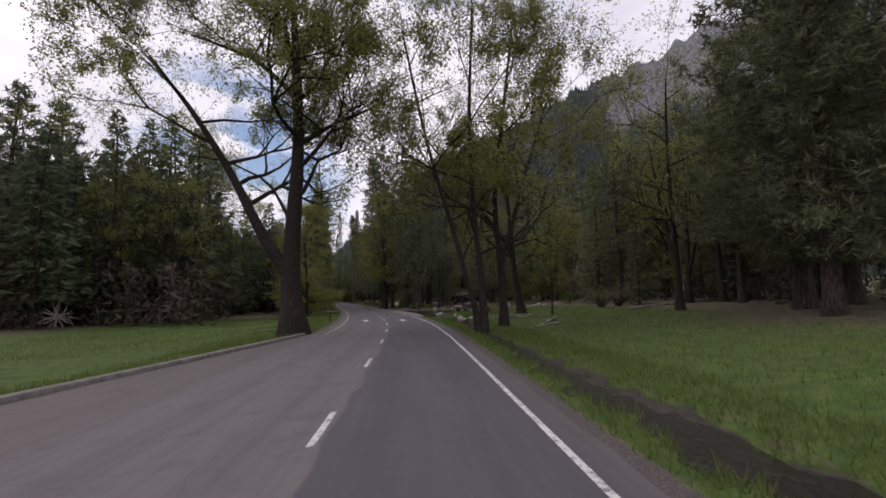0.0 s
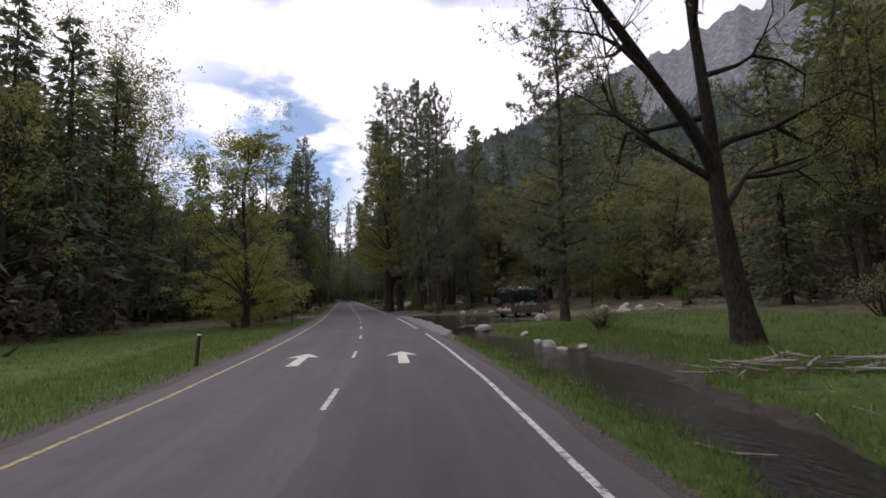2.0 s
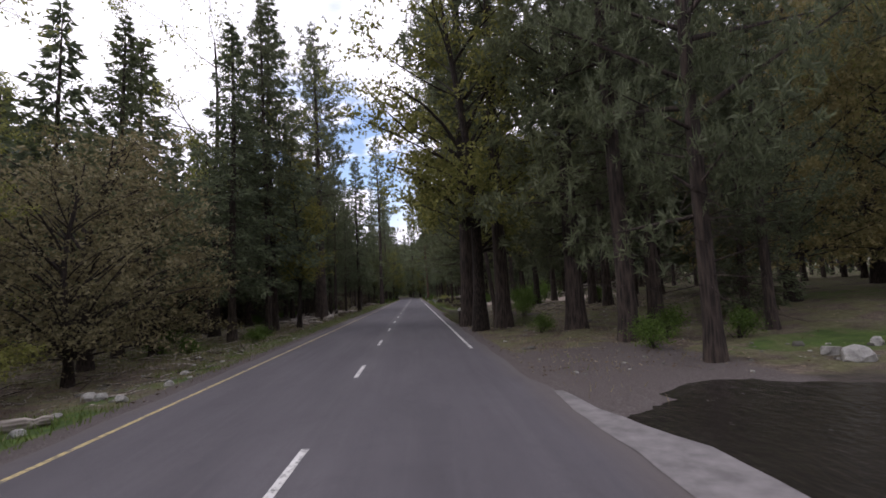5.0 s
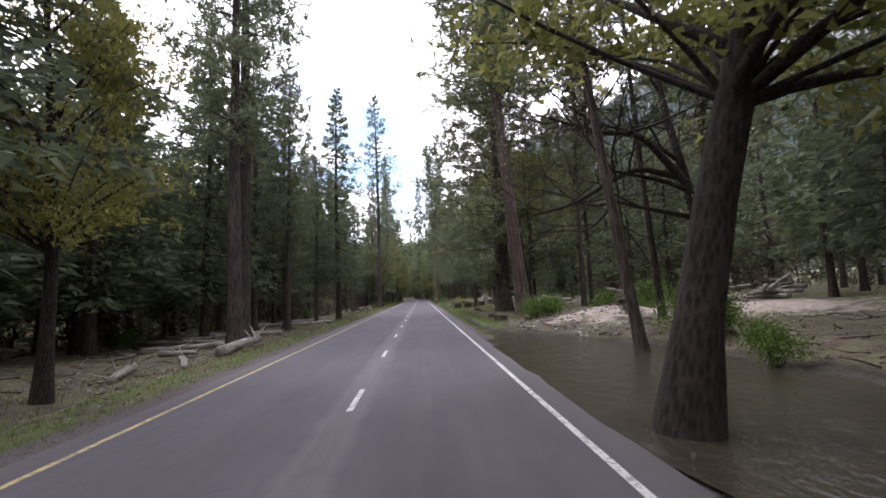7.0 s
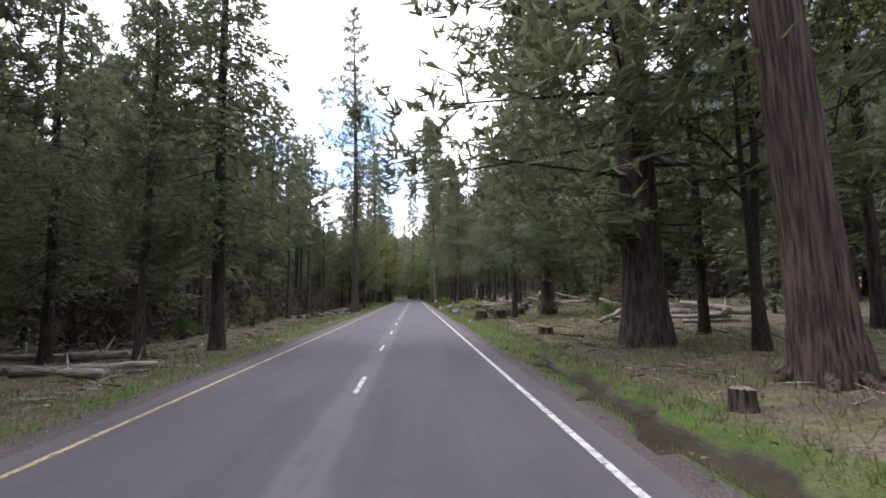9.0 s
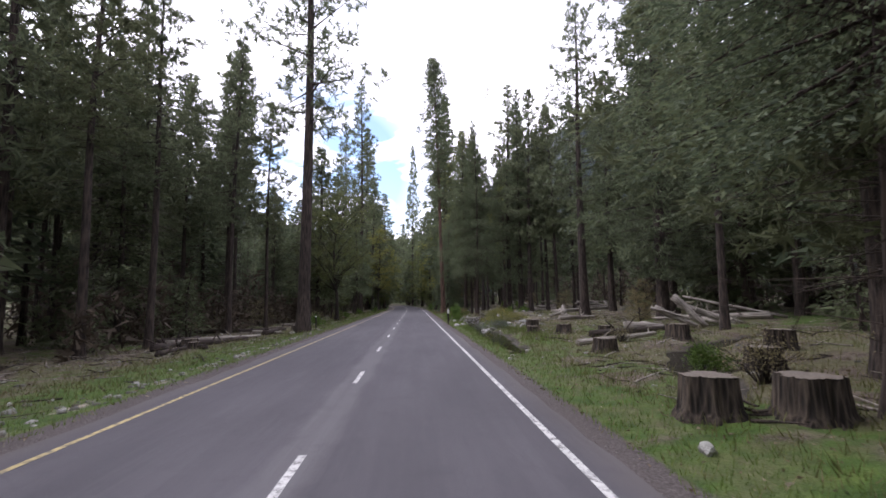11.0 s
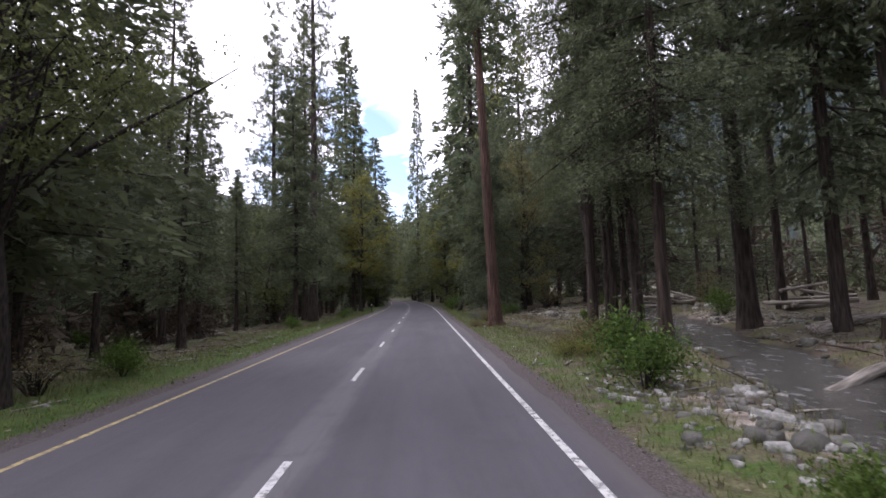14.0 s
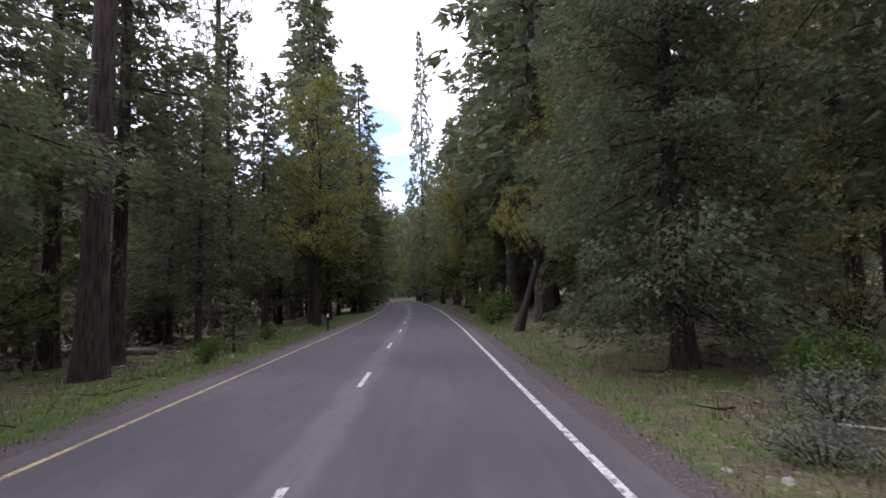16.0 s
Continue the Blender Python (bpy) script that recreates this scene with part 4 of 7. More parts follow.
def conifer(kind, label, h, r, seed, first, width, boughs, sprays, leaf, ratio, bark_m, leaf_m, droop=0.3, shape=0.8, curl=0.0, tuft=0, dead=30, ragged=0.25, fan=0.38, lift=0.6):
    """A conifer: boughs from height share `first` up, each fanned with flat sprays (or with needle tufts), and dead twigs on the bare trunk below."""
    rng = np.random.RandomState(seed)
    ob = thing(kind, label, "tree")
    pts, rad = trunk_tube(h, r, 0, rng, (0, 0), 0.3)
    tr, lf = Heap(), Heap()
    tr.tube(pts, rad, 9)
    s = (np.arange(boughs) + rng.uniform(0, 1, boughs)) / boughs
    z = (first + (1 - first) * s) * h
    reach = width * (1 - s) ** shape * np.minimum(1, 0.55 + s * 5) * rng.uniform(1 - 1.4 * ragged, 1 + 0.6 * ragged, boughs)
    reach = np.maximum(np.where(rng.uniform(0, 1, boughs) < ragged * 0.5, reach * 0.5, reach), 0.25)
    az = np.arange(boughs) * 2.399 + rng.normal(0, 0.35, boughs)
    o = np.stack([np.interp(z, pts[:, 2], pts[:, 0]), np.interp(z, pts[:, 2], pts[:, 1]), z], -1)
    u = np.stack([np.cos(az), np.sin(az), 0 * az], -1)
    side = np.stack([-np.sin(az), np.cos(az), 0 * az], -1)
    rise = -droop + (droop + lift) * s ** 1.4 + rng.normal(0, 0.09, boughs)
    Z = np.array([0, 0, 1.0])

    def limb(i, k):
        return o[i] + u[i] * (reach[i] * k)[:, None] + Z * (rise[i] * reach[i] * k + curl * reach[i] * k * k)[:, None]

    every = np.arange(boughs)
    tr.spikes(o, limb(every, np.full(boughs, 0.97)), 0.012 + 0.012 * reach)
    n = np.maximum(3, (sprays * (0.12 + 0.88 * reach / width)).astype(int))
    i = np.repeat(every, n)
    m = len(i)
    k = rng.uniform(0.10, 1.03, m) ** 0.75
    w = rng.uniform(-1, 1, m) * fan * reach[i] * np.sin(np.pi * np.clip(0.12 + 0.8 * k, 0, 1))
    c = limb(i, k) + side[i] * w[:, None] + Z * (rng.normal(0, 0.05, m) * (1 + reach[i]) - np.abs(w) * droop * 0.5)[:, None]
    if tuft:
        pick = rng.uniform(0, 1, m) < 0.2
        tr.spikes(limb(i, k * 0.85)[pick], c[pick], 0.010)
        c, i = np.repeat(c, tuft, 0) + rng.normal(0, leaf * 0.16, (m * tuft, 3)), np.repeat(i, tuft)
        way = rng.normal(0, 1, c.shape) + u[i] * 0.5 + Z * 0.4
    else:
        way = u[i] * 0.9 + side[i] * (np.sign(w) * 0.7)[:, None] + rng.normal(0, 0.42, c.shape) - Z * (0.2 + droop * 0.5)
    # dead twigs on the bare part of the trunk
    z = rng.uniform(0.06, first + 0.10, dead) * h
    q = np.stack([np.interp(z, pts[:, 2], pts[:, 0]), np.interp(z, pts[:, 2], pts[:, 1]), z], -1)
    az = rng.uniform(0, 6.28, dead)
    L = rng.uniform(0.3, 0.5 + width * 0.5, dead)
    v = np.stack([np.cos(az), np.sin(az), rng.uniform(-0.4, 0.2, dead)], -1)
    e = q + v * L[:, None]
    tr.spikes(q, e, 0.02)
    g = rng.uniform(0.25, 0.95, (dead, 5, 1))
    b0 = (q[:, None] * (1 - g) + e[:, None] * g).reshape(-1, 3)
    tr.spikes(b0, b0 + rng.normal(0, 0.22, b0.shape) * np.repeat(L, 5)[:, None] + np.repeat(v, 5, 0) * 0.2 - Z * 0.08, 0.007)
    part("trunk", tr.mesh("trunk", bark_m), ob)
    lf.needles(rng, c, way, leaf, ratio)
    part("crown", lf.mesh("crown", leaf_m, False), ob)
    return ob


def leafy_oak(kind, label, h, width, seed, first, limbs, pads, leaf_n, leaf, leaf_m, r=0.28, flat=0.5, bend=0.7, low=0.12, steep=0.85):
    """An oak in leaf: a crooked stem whose limbs curve up and out to the shell of a lumpy crown, each end set with clumps of leaves."""
    rng = np.random.RandomState(seed)
    ob = thing(kind, label, "tree")
    tr, lf = Heap(), Heap()
    t = np.linspace(0, 1, 12)
    ph = rng.uniform(0, 6.28)
    line = np.stack([bend * np.sin(t * 5 + ph) * t, bend * np.cos(t * 4 + ph) * t, t * h * 0.86], -1)
    line[0, 2] = -0.35
    tr.tube(line, r * (1 - 0.9 * t) * (1 + 0.6 * np.exp(-t * 30)), 9)
    z0, z1 = low * h, h
    P = []
    for j in range(limbs):
        # an end on the crown's shell, wide low down and domed on top
        s = rng.uniform(0, 1)
        az = j * 2.399 + rng.normal(0, 0.3)
        wide = width * math.sqrt(max(0.03, 1 - ((s - 0.36) / (0.66 if s > 0.36 else 0.62)) ** 2)) * rng.uniform(0.55, 1.12)
        end = np.array([math.cos(az) * wide, math.sin(az) * wide, z0 + (z1 - z0) * s * rng.uniform(0.9, 1.0)])
        zs = np.clip(end[2] - wide * steep * rng.uniform(0.6, 1.3), first * h, 0.82 * h)
        o = np.array([np.interp(zs, line[:, 2], line[:, 0]), np.interp(zs, line[:, 2], line[:, 1]), zs])
        mid = (o + end) / 2 + np.array([0, 0, 0.16 * wide]) + rng.normal(0, 0.12 * wide + 0.05, 3)
        k = np.linspace(0, 1, 6)[:, None]
        limb = o * (1 - k) ** 2 + 2 * mid * k * (1 - k) + end * k * k
        stout = 1.5 if j % 6 == 0 else 0.5
        tr.tube(limb, (0.016 + 0.26 * stout * r * (1 - 0.7 * zs / h)) * (1 - 0.9 * k[:, 0]) + 0.005, 4)
        q = rng.uniform(0.5, 1.0, pads)
        a = np.stack([np.interp(q, k[:, 0], limb[:, c]) for c in range(3)], -1)
        c = a + rng.normal(0, 1, (pads, 3)) * np.array([1, 1, 0.6]) * (0.16 * width * (0.5 + 0.5 * q))[:, None]
        tr.spikes(a, c, 0.012)
        size = rng.uniform(0.16, 0.40, pads) * (0.6 + 0.11 * width)
        for ci, si, ni in zip(c, size, rng.poisson(leaf_n, pads)):
            P.append(ci + rng.normal(0, 1, (ni, 3)) * np.array([1, 1, flat]) * si)
    P = np.vstack(P)
    P = P[P[:, 2] > 0.04 * h]
    lf.needles(rng, P, rng.normal(0, 1, P.shape), leaf, 0.6)
    part("trunk", tr.mesh("trunk", BARK_OAK), ob)
    part("crown", lf.mesh("crown", leaf_m, False), ob)
    return ob


def broadleaf(kind, label, category, seed, stems, leaf_n, leaf, leaf_m, bark_m=None, depth=4, spread=0.55, min_r=0.02, twig=0.9, up=0.18, hang=0.0, limbs=9, twigs=5):
    """A broadleaf tree. stems: rows of (centre line, foot radius, tip radius); limbs fork from the upper part of each."""
    rng = np.random.RandomState(seed)
    ob = thing(kind, label, category)
    tr, lf = Heap(), Heap()
    br = tr
    tips, ends = [], []

    def grow(o, u, L, r, k):
        n = 4 if L > 2 else 3
        path, p, w = [o], o, u
        for _ in range(n - 1):
            w = w + rng.normal(0, 0.16, 3) + np.array([0, 0, up * 0.35])
            w /= np.linalg.norm(w)
            p = p + w * L / (n - 1)
            path.append(p)
        br.tube(np.array(path) if r > 0.03 else np.array(path)[[0, n - 1]], np.linspace(r, r * 0.5, n if r > 0.03 else 2), 5 if r > 0.06 else 3)
        if k == 0 or r < min_r * 0.5:
            m = twigs
            o2 = np.array(path)[rng.randint(1, n, m)]
            e2 = o2 + (w + rng.normal(0, 0.75, (m, 3))) * rng.uniform(0.25, 0.75, m)[:, None] * max(0.6, min(1.3, L))
            br.spikes(o2, e2, 0.012)
            ends.extend(e2)
            tips.append((path[-1], w, L))
            tips.append((path[-2], w, L))
            return
        for _ in range(rng.choice([2, 3, 3])):
            v = w + rng.normal(0, spread, 3)
            v[2] += up
            v /= np.linalg.norm(v)
            grow(path[-1] if rng.uniform() < 0.7 else path[-2], v, L * rng.uniform(0.58, 0.86), r * rng.uniform(0.45, 0.66), k - 1)

    for line, r0, r1 in stems:
        c = np.array(line, float)
        t = np.linspace(0, 1, len(c))
        tt = np.linspace(0, 1, 13)
        fine = np.stack([np.interp(tt, t, c[:, j]) for j in range(3)], -1)
        ker = fine.copy()
        ker[1:-1] = (fine[:-2] + 2 * fine[1:-1] + fine[2:]) / 4
        rad = r0 + (r1 - r0) * tt ** 0.8
        if c[0, 2] < 0.5:
            rad = rad * (1 + 0.55 * np.exp(-tt * 22))
            ker[0, 2] -= 0.4
        tr.tube(ker, rad, 12)
        for q in np.linspace(0.36, 1.0, limbs):
            o = np.array([np.interp(q, tt, ker[:, j]) for j in range(3)])
            az = rng.uniform(0, 6.28)
            u = np.array([math.cos(az), math.sin(az), rng.uniform(0.15, 0.8)])
            if q > 0.95:
                u = ker[-1] - ker[-2] + rng.normal(0, 0.05, 3)
            u /= np.linalg.norm(u)
            R = np.interp(q, tt, rad)
            grow(o, u, rng.uniform(2.2, 3.8) * twig, min(R * 0.62, 0.17), depth - (1 if q < 0.5 else 0))
    part("trunk", tr.mesh("trunk", bark_m or BARK_OAK), ob)
    P = []
    for p, w, L in tips:
        n = rng.poisson(leaf_n)
        if n:
            q = p + rng.normal(0, 0.33, (n, 3)) * max(0.5, min(1.2, L))
            q[:, 2] -= hang * rng.uniform(0, 1, n)
            P.append(q)
    E = np.array(ends)
    n = max(1, int(round(leaf_n / 3)))
    P.append(np.repeat(E, n, 0) + rng.normal(0, 0.13, (len(E) * n, 3)))
    P = np.vstack(P)
    lf.needles(rng, P, rng.normal(0, 1, P.shape) - np.array([0, 0, 0.35]), leaf, 0.62)
    part("crown", lf.mesh("crown", leaf_m, False), ob)
    return ob


def bush(kind, label, category, seed, r, h, n, leaf, leaf_m, stems=14):
    rng = np.random.RandomState(seed)
    ob = thing(kind, label, category)
    st, lf = Heap(), Heap()
    P = []
    for i in range(stems):
        az, e = rng.uniform(0, 6.28), rng.uniform(0.2, 1.0)
        end = np.array([math.cos(az) * r * e, math.sin(az) * r * e, h * rng.uniform(0.5, 1.0) * (1.15 - 0.5 * e)])
        mid = end * np.array([0.45, 0.45, 0.6]) + rng.normal(0, 0.05, 3)
        st.tube(np.array([[end[0] * 0.1, end[1] * 0.1, -0.1], mid, end]), [0.02, 0.012, 0.004], 3)
        k = rng.uniform(0.35, 1.05, n // stems)[:, None]
        P.append(mid * (1 - k) + end * k + rng.normal(0, 0.16 * r + 0.04, (n // stems, 3)))
    P = np.vstack(P)
    P[:, 2] = np.abs(P[:, 2]) * 0.97 + 0.03
    lf.needles(rng, P, rng.normal(0, 1, P.shape) + np.array([0, 0, 0.3]), leaf, 0.5)
    part("woody_base", st.mesh("woody_base", BARK_OAK), ob)
    part("foliage", lf.mesh("foliage", leaf_m, False), ob)
    return ob


STORE = {}


def put(kind, x, y, h, yaw=None, wide=1.0, label="", lean=(0.0, 0.0), sink=0.0):
    """Sets a copy of a stored plant at a place, scaled to height h; the first use moves the original."""
    if kind + "_fine" in STORE and abs(x - float(cx(y))) < (14.5 if kind[:4] == "pine" else 18) and 60 < y < 262:
        kind += "_fine"
    ob, h0 = STORE[kind]
    k = h / h0
    yaw = (x * 37.1 + y * 91.7) % 360 if yaw is None else yaw
    m = Matrix.LocRotScale((x, y, gz(x, y) - sink), Euler((radians(lean[1]), radians(lean[0]), radians(yaw))), (k * wide, k * wide, k))
    if "used" not in ob:
        ob["used"] = 1
        ob.matrix_basis = m
        got = ob
    else:
        s = ob.scale
        got = copy_thing(ob, m @ Matrix.Diagonal((1 / s[0], 1 / s[1], 1 / s[2], 1)))
    if label:
        got["label"] = label
    return got


PINE = "tall ponderosa pine with dark bark and tufted needles"
STORE["pine_a"] = (conifer("pine_tree", PINE, 32, 0.42, 11, 0.34, 5.0, 84, 24, 0.46, 0.22, BARK_PINE, LEAF_PINE, 0.15, 0.5, 0.15, 8, 50, 0.35), 32)
STORE["pine_open"] = (conifer("pine_tree", "tall pine with long separate limbs", 38, 0.42, 19, 0.36, 6.2, 80, 34, 0.42, 0.22, BARK_PINE, LEAF_PINE, 0.22, 0.6, 0.12, 9, 50, 0.45), 38)
STORE["pine_b"] = (conifer("pine_tree", "slender pine with a ragged crown", 27, 0.28, 12, 0.3, 4.2, 74, 22, 0.54, 0.25, BARK_PINE, LEAF_PINE, 0.22, 0.65, 0.12, 6, 56, 0.35), 27)
STORE["pine_b_fine"] = (conifer("pine_tree", "slender pine with a ragged crown", 27, 0.28, 12, 0.3, 4.2, 74, 33, 0.29, 0.20, BARK_PINE, LEAF_PINE, 0.22, 0.65, 0.12, 14, 56, 0.35), 27)
STORE["pine_c"] = (conifer("pine_tree", "full pine with limbs low on the trunk", 20, 0.26, 13, 0.22, 4.4, 84, 23, 0.50, 0.25, BARK_PINE, LEAF_PINE, 0.15, 0.6, 0.15, 6, 56, 0.3), 20)
STORE["pine_c_fine"] = (conifer("pine_tree", "full pine with limbs low on the trunk", 20, 0.26, 13, 0.22, 4.4, 84, 34, 0.29, 0.20, BARK_PINE, LEAF_PINE, 0.15, 0.6, 0.15, 14, 56, 0.3), 20)
STORE["pine_d"] = (conifer("pine_tree", "thin forest pine with bare lower trunk", 24, 0.20, 14, 0.36, 3.5, 66, 19, 0.54, 0.26, BARK_PINE, LEAF_PINE, 0.25, 0.7, 0.1, 6, 64, 0.35), 24)
STORE["pine_d_fine"] = (conifer("pine_tree", "thin forest pine with bare lower trunk", 24, 0.20, 14, 0.36, 3.5, 66, 28, 0.29, 0.20, BARK_PINE, LEAF_PINE, 0.25, 0.7, 0.1, 14, 64, 0.35), 24)
STORE["pine_e"] = (conifer("pine_tree", "thin crowded pine with dead lower twigs", 24, 0.18, 24, 0.40, 3.2, 56, 19, 0.54, 0.26, BARK_PINE, LEAF_PINE, 0.2, 0.5, 0.1, 6, 60, 0.4), 24)
STORE["pine_e_fine"] = (conifer("pine_tree", "thin crowded pine with dead lower twigs", 24, 0.18, 24, 0.40, 3.2, 56, 28, 0.29, 0.20, BARK_PINE, LEAF_PINE, 0.2, 0.5, 0.1, 14, 60, 0.4), 24)
STORE["cedar_a"] = (conifer("cedar_tree", "dense dark incense cedar", 24, 0.36, 15, 0.06, 4.6, 120, 38, 0.70, 0.46, BARK_DARK, LEAF_CEDAR, 0.35, 0.66, 0.0, 0, 8, 0.25), 24)
STORE["cedar_a_fine"] = (conifer("cedar_tree", "dense dark incense cedar", 24, 0.36, 15, 0.06, 4.6, 120, 159, 0.36, 0.42, BARK_DARK, LEAF_CEDAR, 0.35, 0.66, 0.0, 0, 8, 0.25), 24)
STORE["cedar_b"] = (conifer("fir_tree", "pointed conical fir with drooping boughs", 28, 0.32, 16, 0.17, 5.0, 130, 40, 0.70, 0.46, BARK_PINE, LEAF_CEDAR, 0.40, 0.8, 0.0, 0, 50, 0.22), 28)
STORE["cedar_b_fine"] = (conifer("fir_tree", "pointed conical fir with drooping boughs", 28, 0.32, 16, 0.17, 5.0, 130, 168, 0.36, 0.42, BARK_PINE, LEAF_CEDAR, 0.40, 0.8, 0.0, 0, 50, 0.22), 28)
STORE["fir_c"] = (conifer("fir_tree", "dark fir with layered boughs", 26, 0.27, 25, 0.24, 4.5, 88, 44, 0.70, 0.46, BARK_PINE, LEAF_CEDAR, 0.3, 0.85, 0.05, 0, 60, 0.35), 26)
STORE["fir_c_fine"] = (conifer("fir_tree", "dark fir with layered boughs", 26, 0.27, 25, 0.24, 4.5, 88, 184, 0.36, 0.42, BARK_PINE, LEAF_CEDAR, 0.3, 0.85, 0.05, 0, 60, 0.35), 26)
STORE["fir_d"] = (conifer("fir_tree", "young full fir with boughs to the ground", 18, 0.22, 29, 0.14, 4.1, 110, 34, 0.70, 0.46, BARK_PINE, LEAF_CEDAR, 0.25, 0.72, 0.05, 0, 44, 0.25), 18)
STORE["fir_d_fine"] = (conifer("fir_tree", "young full fir with boughs to the ground", 18, 0.22, 29, 0.14, 4.1, 110, 142, 0.36, 0.42, BARK_PINE, LEAF_CEDAR, 0.25, 0.72, 0.05, 0, 44, 0.25), 18)
STORE["cedar_near"] = (conifer("cedar_tree", "dark cedar with fine drooping sprays over dead lower limbs", 20, 0.21, 26, 0.27, 4.4, 150, 760, 0.125, 0.38, BARK_DARK, LEAF_CEDAR, 0.42, 0.66, -0.05, 0, 130, 0.3), 20)
STORE["fir_near"] = (conifer("fir_tree", "dense dark fir with layered boughs", 20, 0.24, 30, 0.22, 4.6, 110, 640, 0.19, 0.44, BARK_PINE, LEAF_CEDAR, 0.22, 0.8, -0.12, 0, 70, 0.3), 20)
STORE["pine_near"] = (conifer("pine_tree", "broad pine with upswept limbs and needle tufts", 21, 0.30, 27, 0.13, 6.3, 80, 48, 0.31, 0.18, BARK_PINE, LEAF_PINE, 0.02, 0.48, 0.2, 15, 50, 0.42), 21)
STORE["pine_big"] = (conifer("pine_tree", "great dark pine with heavy spreading limbs", 34, 0.47, 28, 0.10, 6.6, 136, 46, 0.46, 0.22, BARK_PINE, LEAF_PINE, 0.25, 0.5, 0.12, 9, 40, 0.3), 34)
STORE["sapling"] = (conifer("young_fir", "small bushy young fir", 6, 0.09, 17, 0.03, 1.8, 60, 26, 0.34, 0.34, BARK_PINE, LEAF_CEDAR, 0.1, 0.8, 0.05, 0, 4, 0.2), 6)
STORE["spruce"] = (conifer("cedar_tree", "broad dark cedar with boughs to the ground", 16, 0.32, 18, 0.10, 4.6, 170, 480, 0.17, 0.50, BARK_DARK, LEAF_CEDAR, 0.36, 0.5, -0.05, 0, 20, 0.32), 16)


def bare(seed, h, r, reach):
    rng = np.random.RandomState(seed)
    ob = thing("dead_tree", "bare dead conifer with bleached branches", "tree")
    pts, rad = trunk_tube(h, r, 0, rng, (0, 0), 0.3)
    t = b = Heap()
    t.tube(pts, rad, 9)
    for i in range(70):
        s = 0.3 + 0.7 * i / 70
        az = i * 2.4 + rng.normal(0, 0.3)
        L = reach * (1.15 - s) * rng.uniform(0.4, 1.2)
        o = along(pts, s * h)
        u = np.array([math.cos(az), math.sin(az), rng.uniform(-0.1, 0.5)])
        e = o + u * L
        b.tube(np.array([o, o + u * L * 0.5, e]), [0.03, 0.018, 0.006], 3)
        for _ in range(4):
            q = o + u * L * rng.uniform(0.3, 1)
            b.tube(np.array([q, q + rng.normal(0, 0.3, 3) * np.array([1, 1, 0.6]) * L * 0.5]), [0.01, 0.003], 3)
    part("trunk", t.mesh("trunk", BARK_GREY), ob)
    return ob


STORE["bare"] = (bare(21, 22, 0.2, 2.2), 22)

# oaks beside the first bend
OAK = "large black oak with sparse spring leaves"
oak_l = broadleaf("oak_tree", "great forked black oak with sparse spring leaves", "tree", 31,
                  [([(0, 0, 0), (-0.35, 0, 3.2), (-0.2, 0.3, 7), (0.1, 0, 12), (-0.3, 0.3, 18), (-0.6, 0.5, 23)], 0.74, 0.14),
                   ([(-0.3, 0, 3.4), (-2.0, 0.3, 6), (-4.0, 0.8, 10), (-6.5, 1, 14), (-9, 1.5, 17)], 0.46, 0.06),
                   ([(-0.1, 0.1, 11.5), (2.0, -0.4, 12.8), (5.5, -0.8, 14.5)], 0.2, 0.05),
                   ([(0, 0.1, 14.5), (-2.5, -0.6, 16.5), (-6.0, -0.8, 17.5)], 0.22, 0.05)], 24, 0.15, LEAF_OAK, depth=4, hang=0.15, twig=1.1)
oak_l.matrix_basis = pose(-8.1, 34.9, gz(-8.1, 34.9))
oak_r = broadleaf("oak_tree", "black oak clump of leaning stems with fresh leaves", "tree", 32,
                  [([(0, 0, 0), (-0.1, 0, 3), (-0.45, 0.1, 6.5), (-0.6, 0.5, 12), (-0.2, 0.6, 20)], 0.26, 0.07),
                   ([(-0.25, 0.1, 0.2), (-0.8, 0.1, 2.6), (-1.75, 0.2, 6.0), (-3.2, 0.4, 11), (-4.6, 0.6, 18)], 0.21, 0.06)], 20, 0.13, LEAF_OAK, depth=4)
oak_r.matrix_basis = pose(2.5, 31.4, gz(2.5, 31.4))
oak_r2 = broadleaf("oak_tree", OAK, "tree", 33,
                   [([(0, 0, 0), (-0.1, 0, 3.5), (-0.5, 0.2, 8), (0.5, 0.6, 14), (1.2, 0.4, 20)], 0.28, 0.07),
                    ([(-0.1, 0, 4), (1.6, 0.4, 9), (3.6, 0.6, 15)], 0.2, 0.05)], 18, 0.13, LEAF_OAK, depth=4)
oak_r2.matrix_basis = pose(4.4, 33.2, gz(4.4, 33.2))
oak_3 = broadleaf("oak_tree", "dark leaning oak forked low over the meadow", "tree", 34,
                  [([(0, 0, 0), (-0.5, 0, 2.5), (-0.75, 0, 4.5), (-0.85, 0, 7), (-1.1, 0.2, 10.5), (-1.4, 0.2, 18)], 0.38, 0.10),
                   ([(-0.8, 0, 5.4), (-1.5, -0.1, 6.5), (-4.3, -0.1, 10.1), (-7.5, 0, 14.2), (-9, 0, 16)], 0.25, 0.06)], 7.0, 0.11, LEAF_OAK, depth=4)
oak_3.matrix_basis = pose(10.6, 45.0, gz(10.6, 45.0))
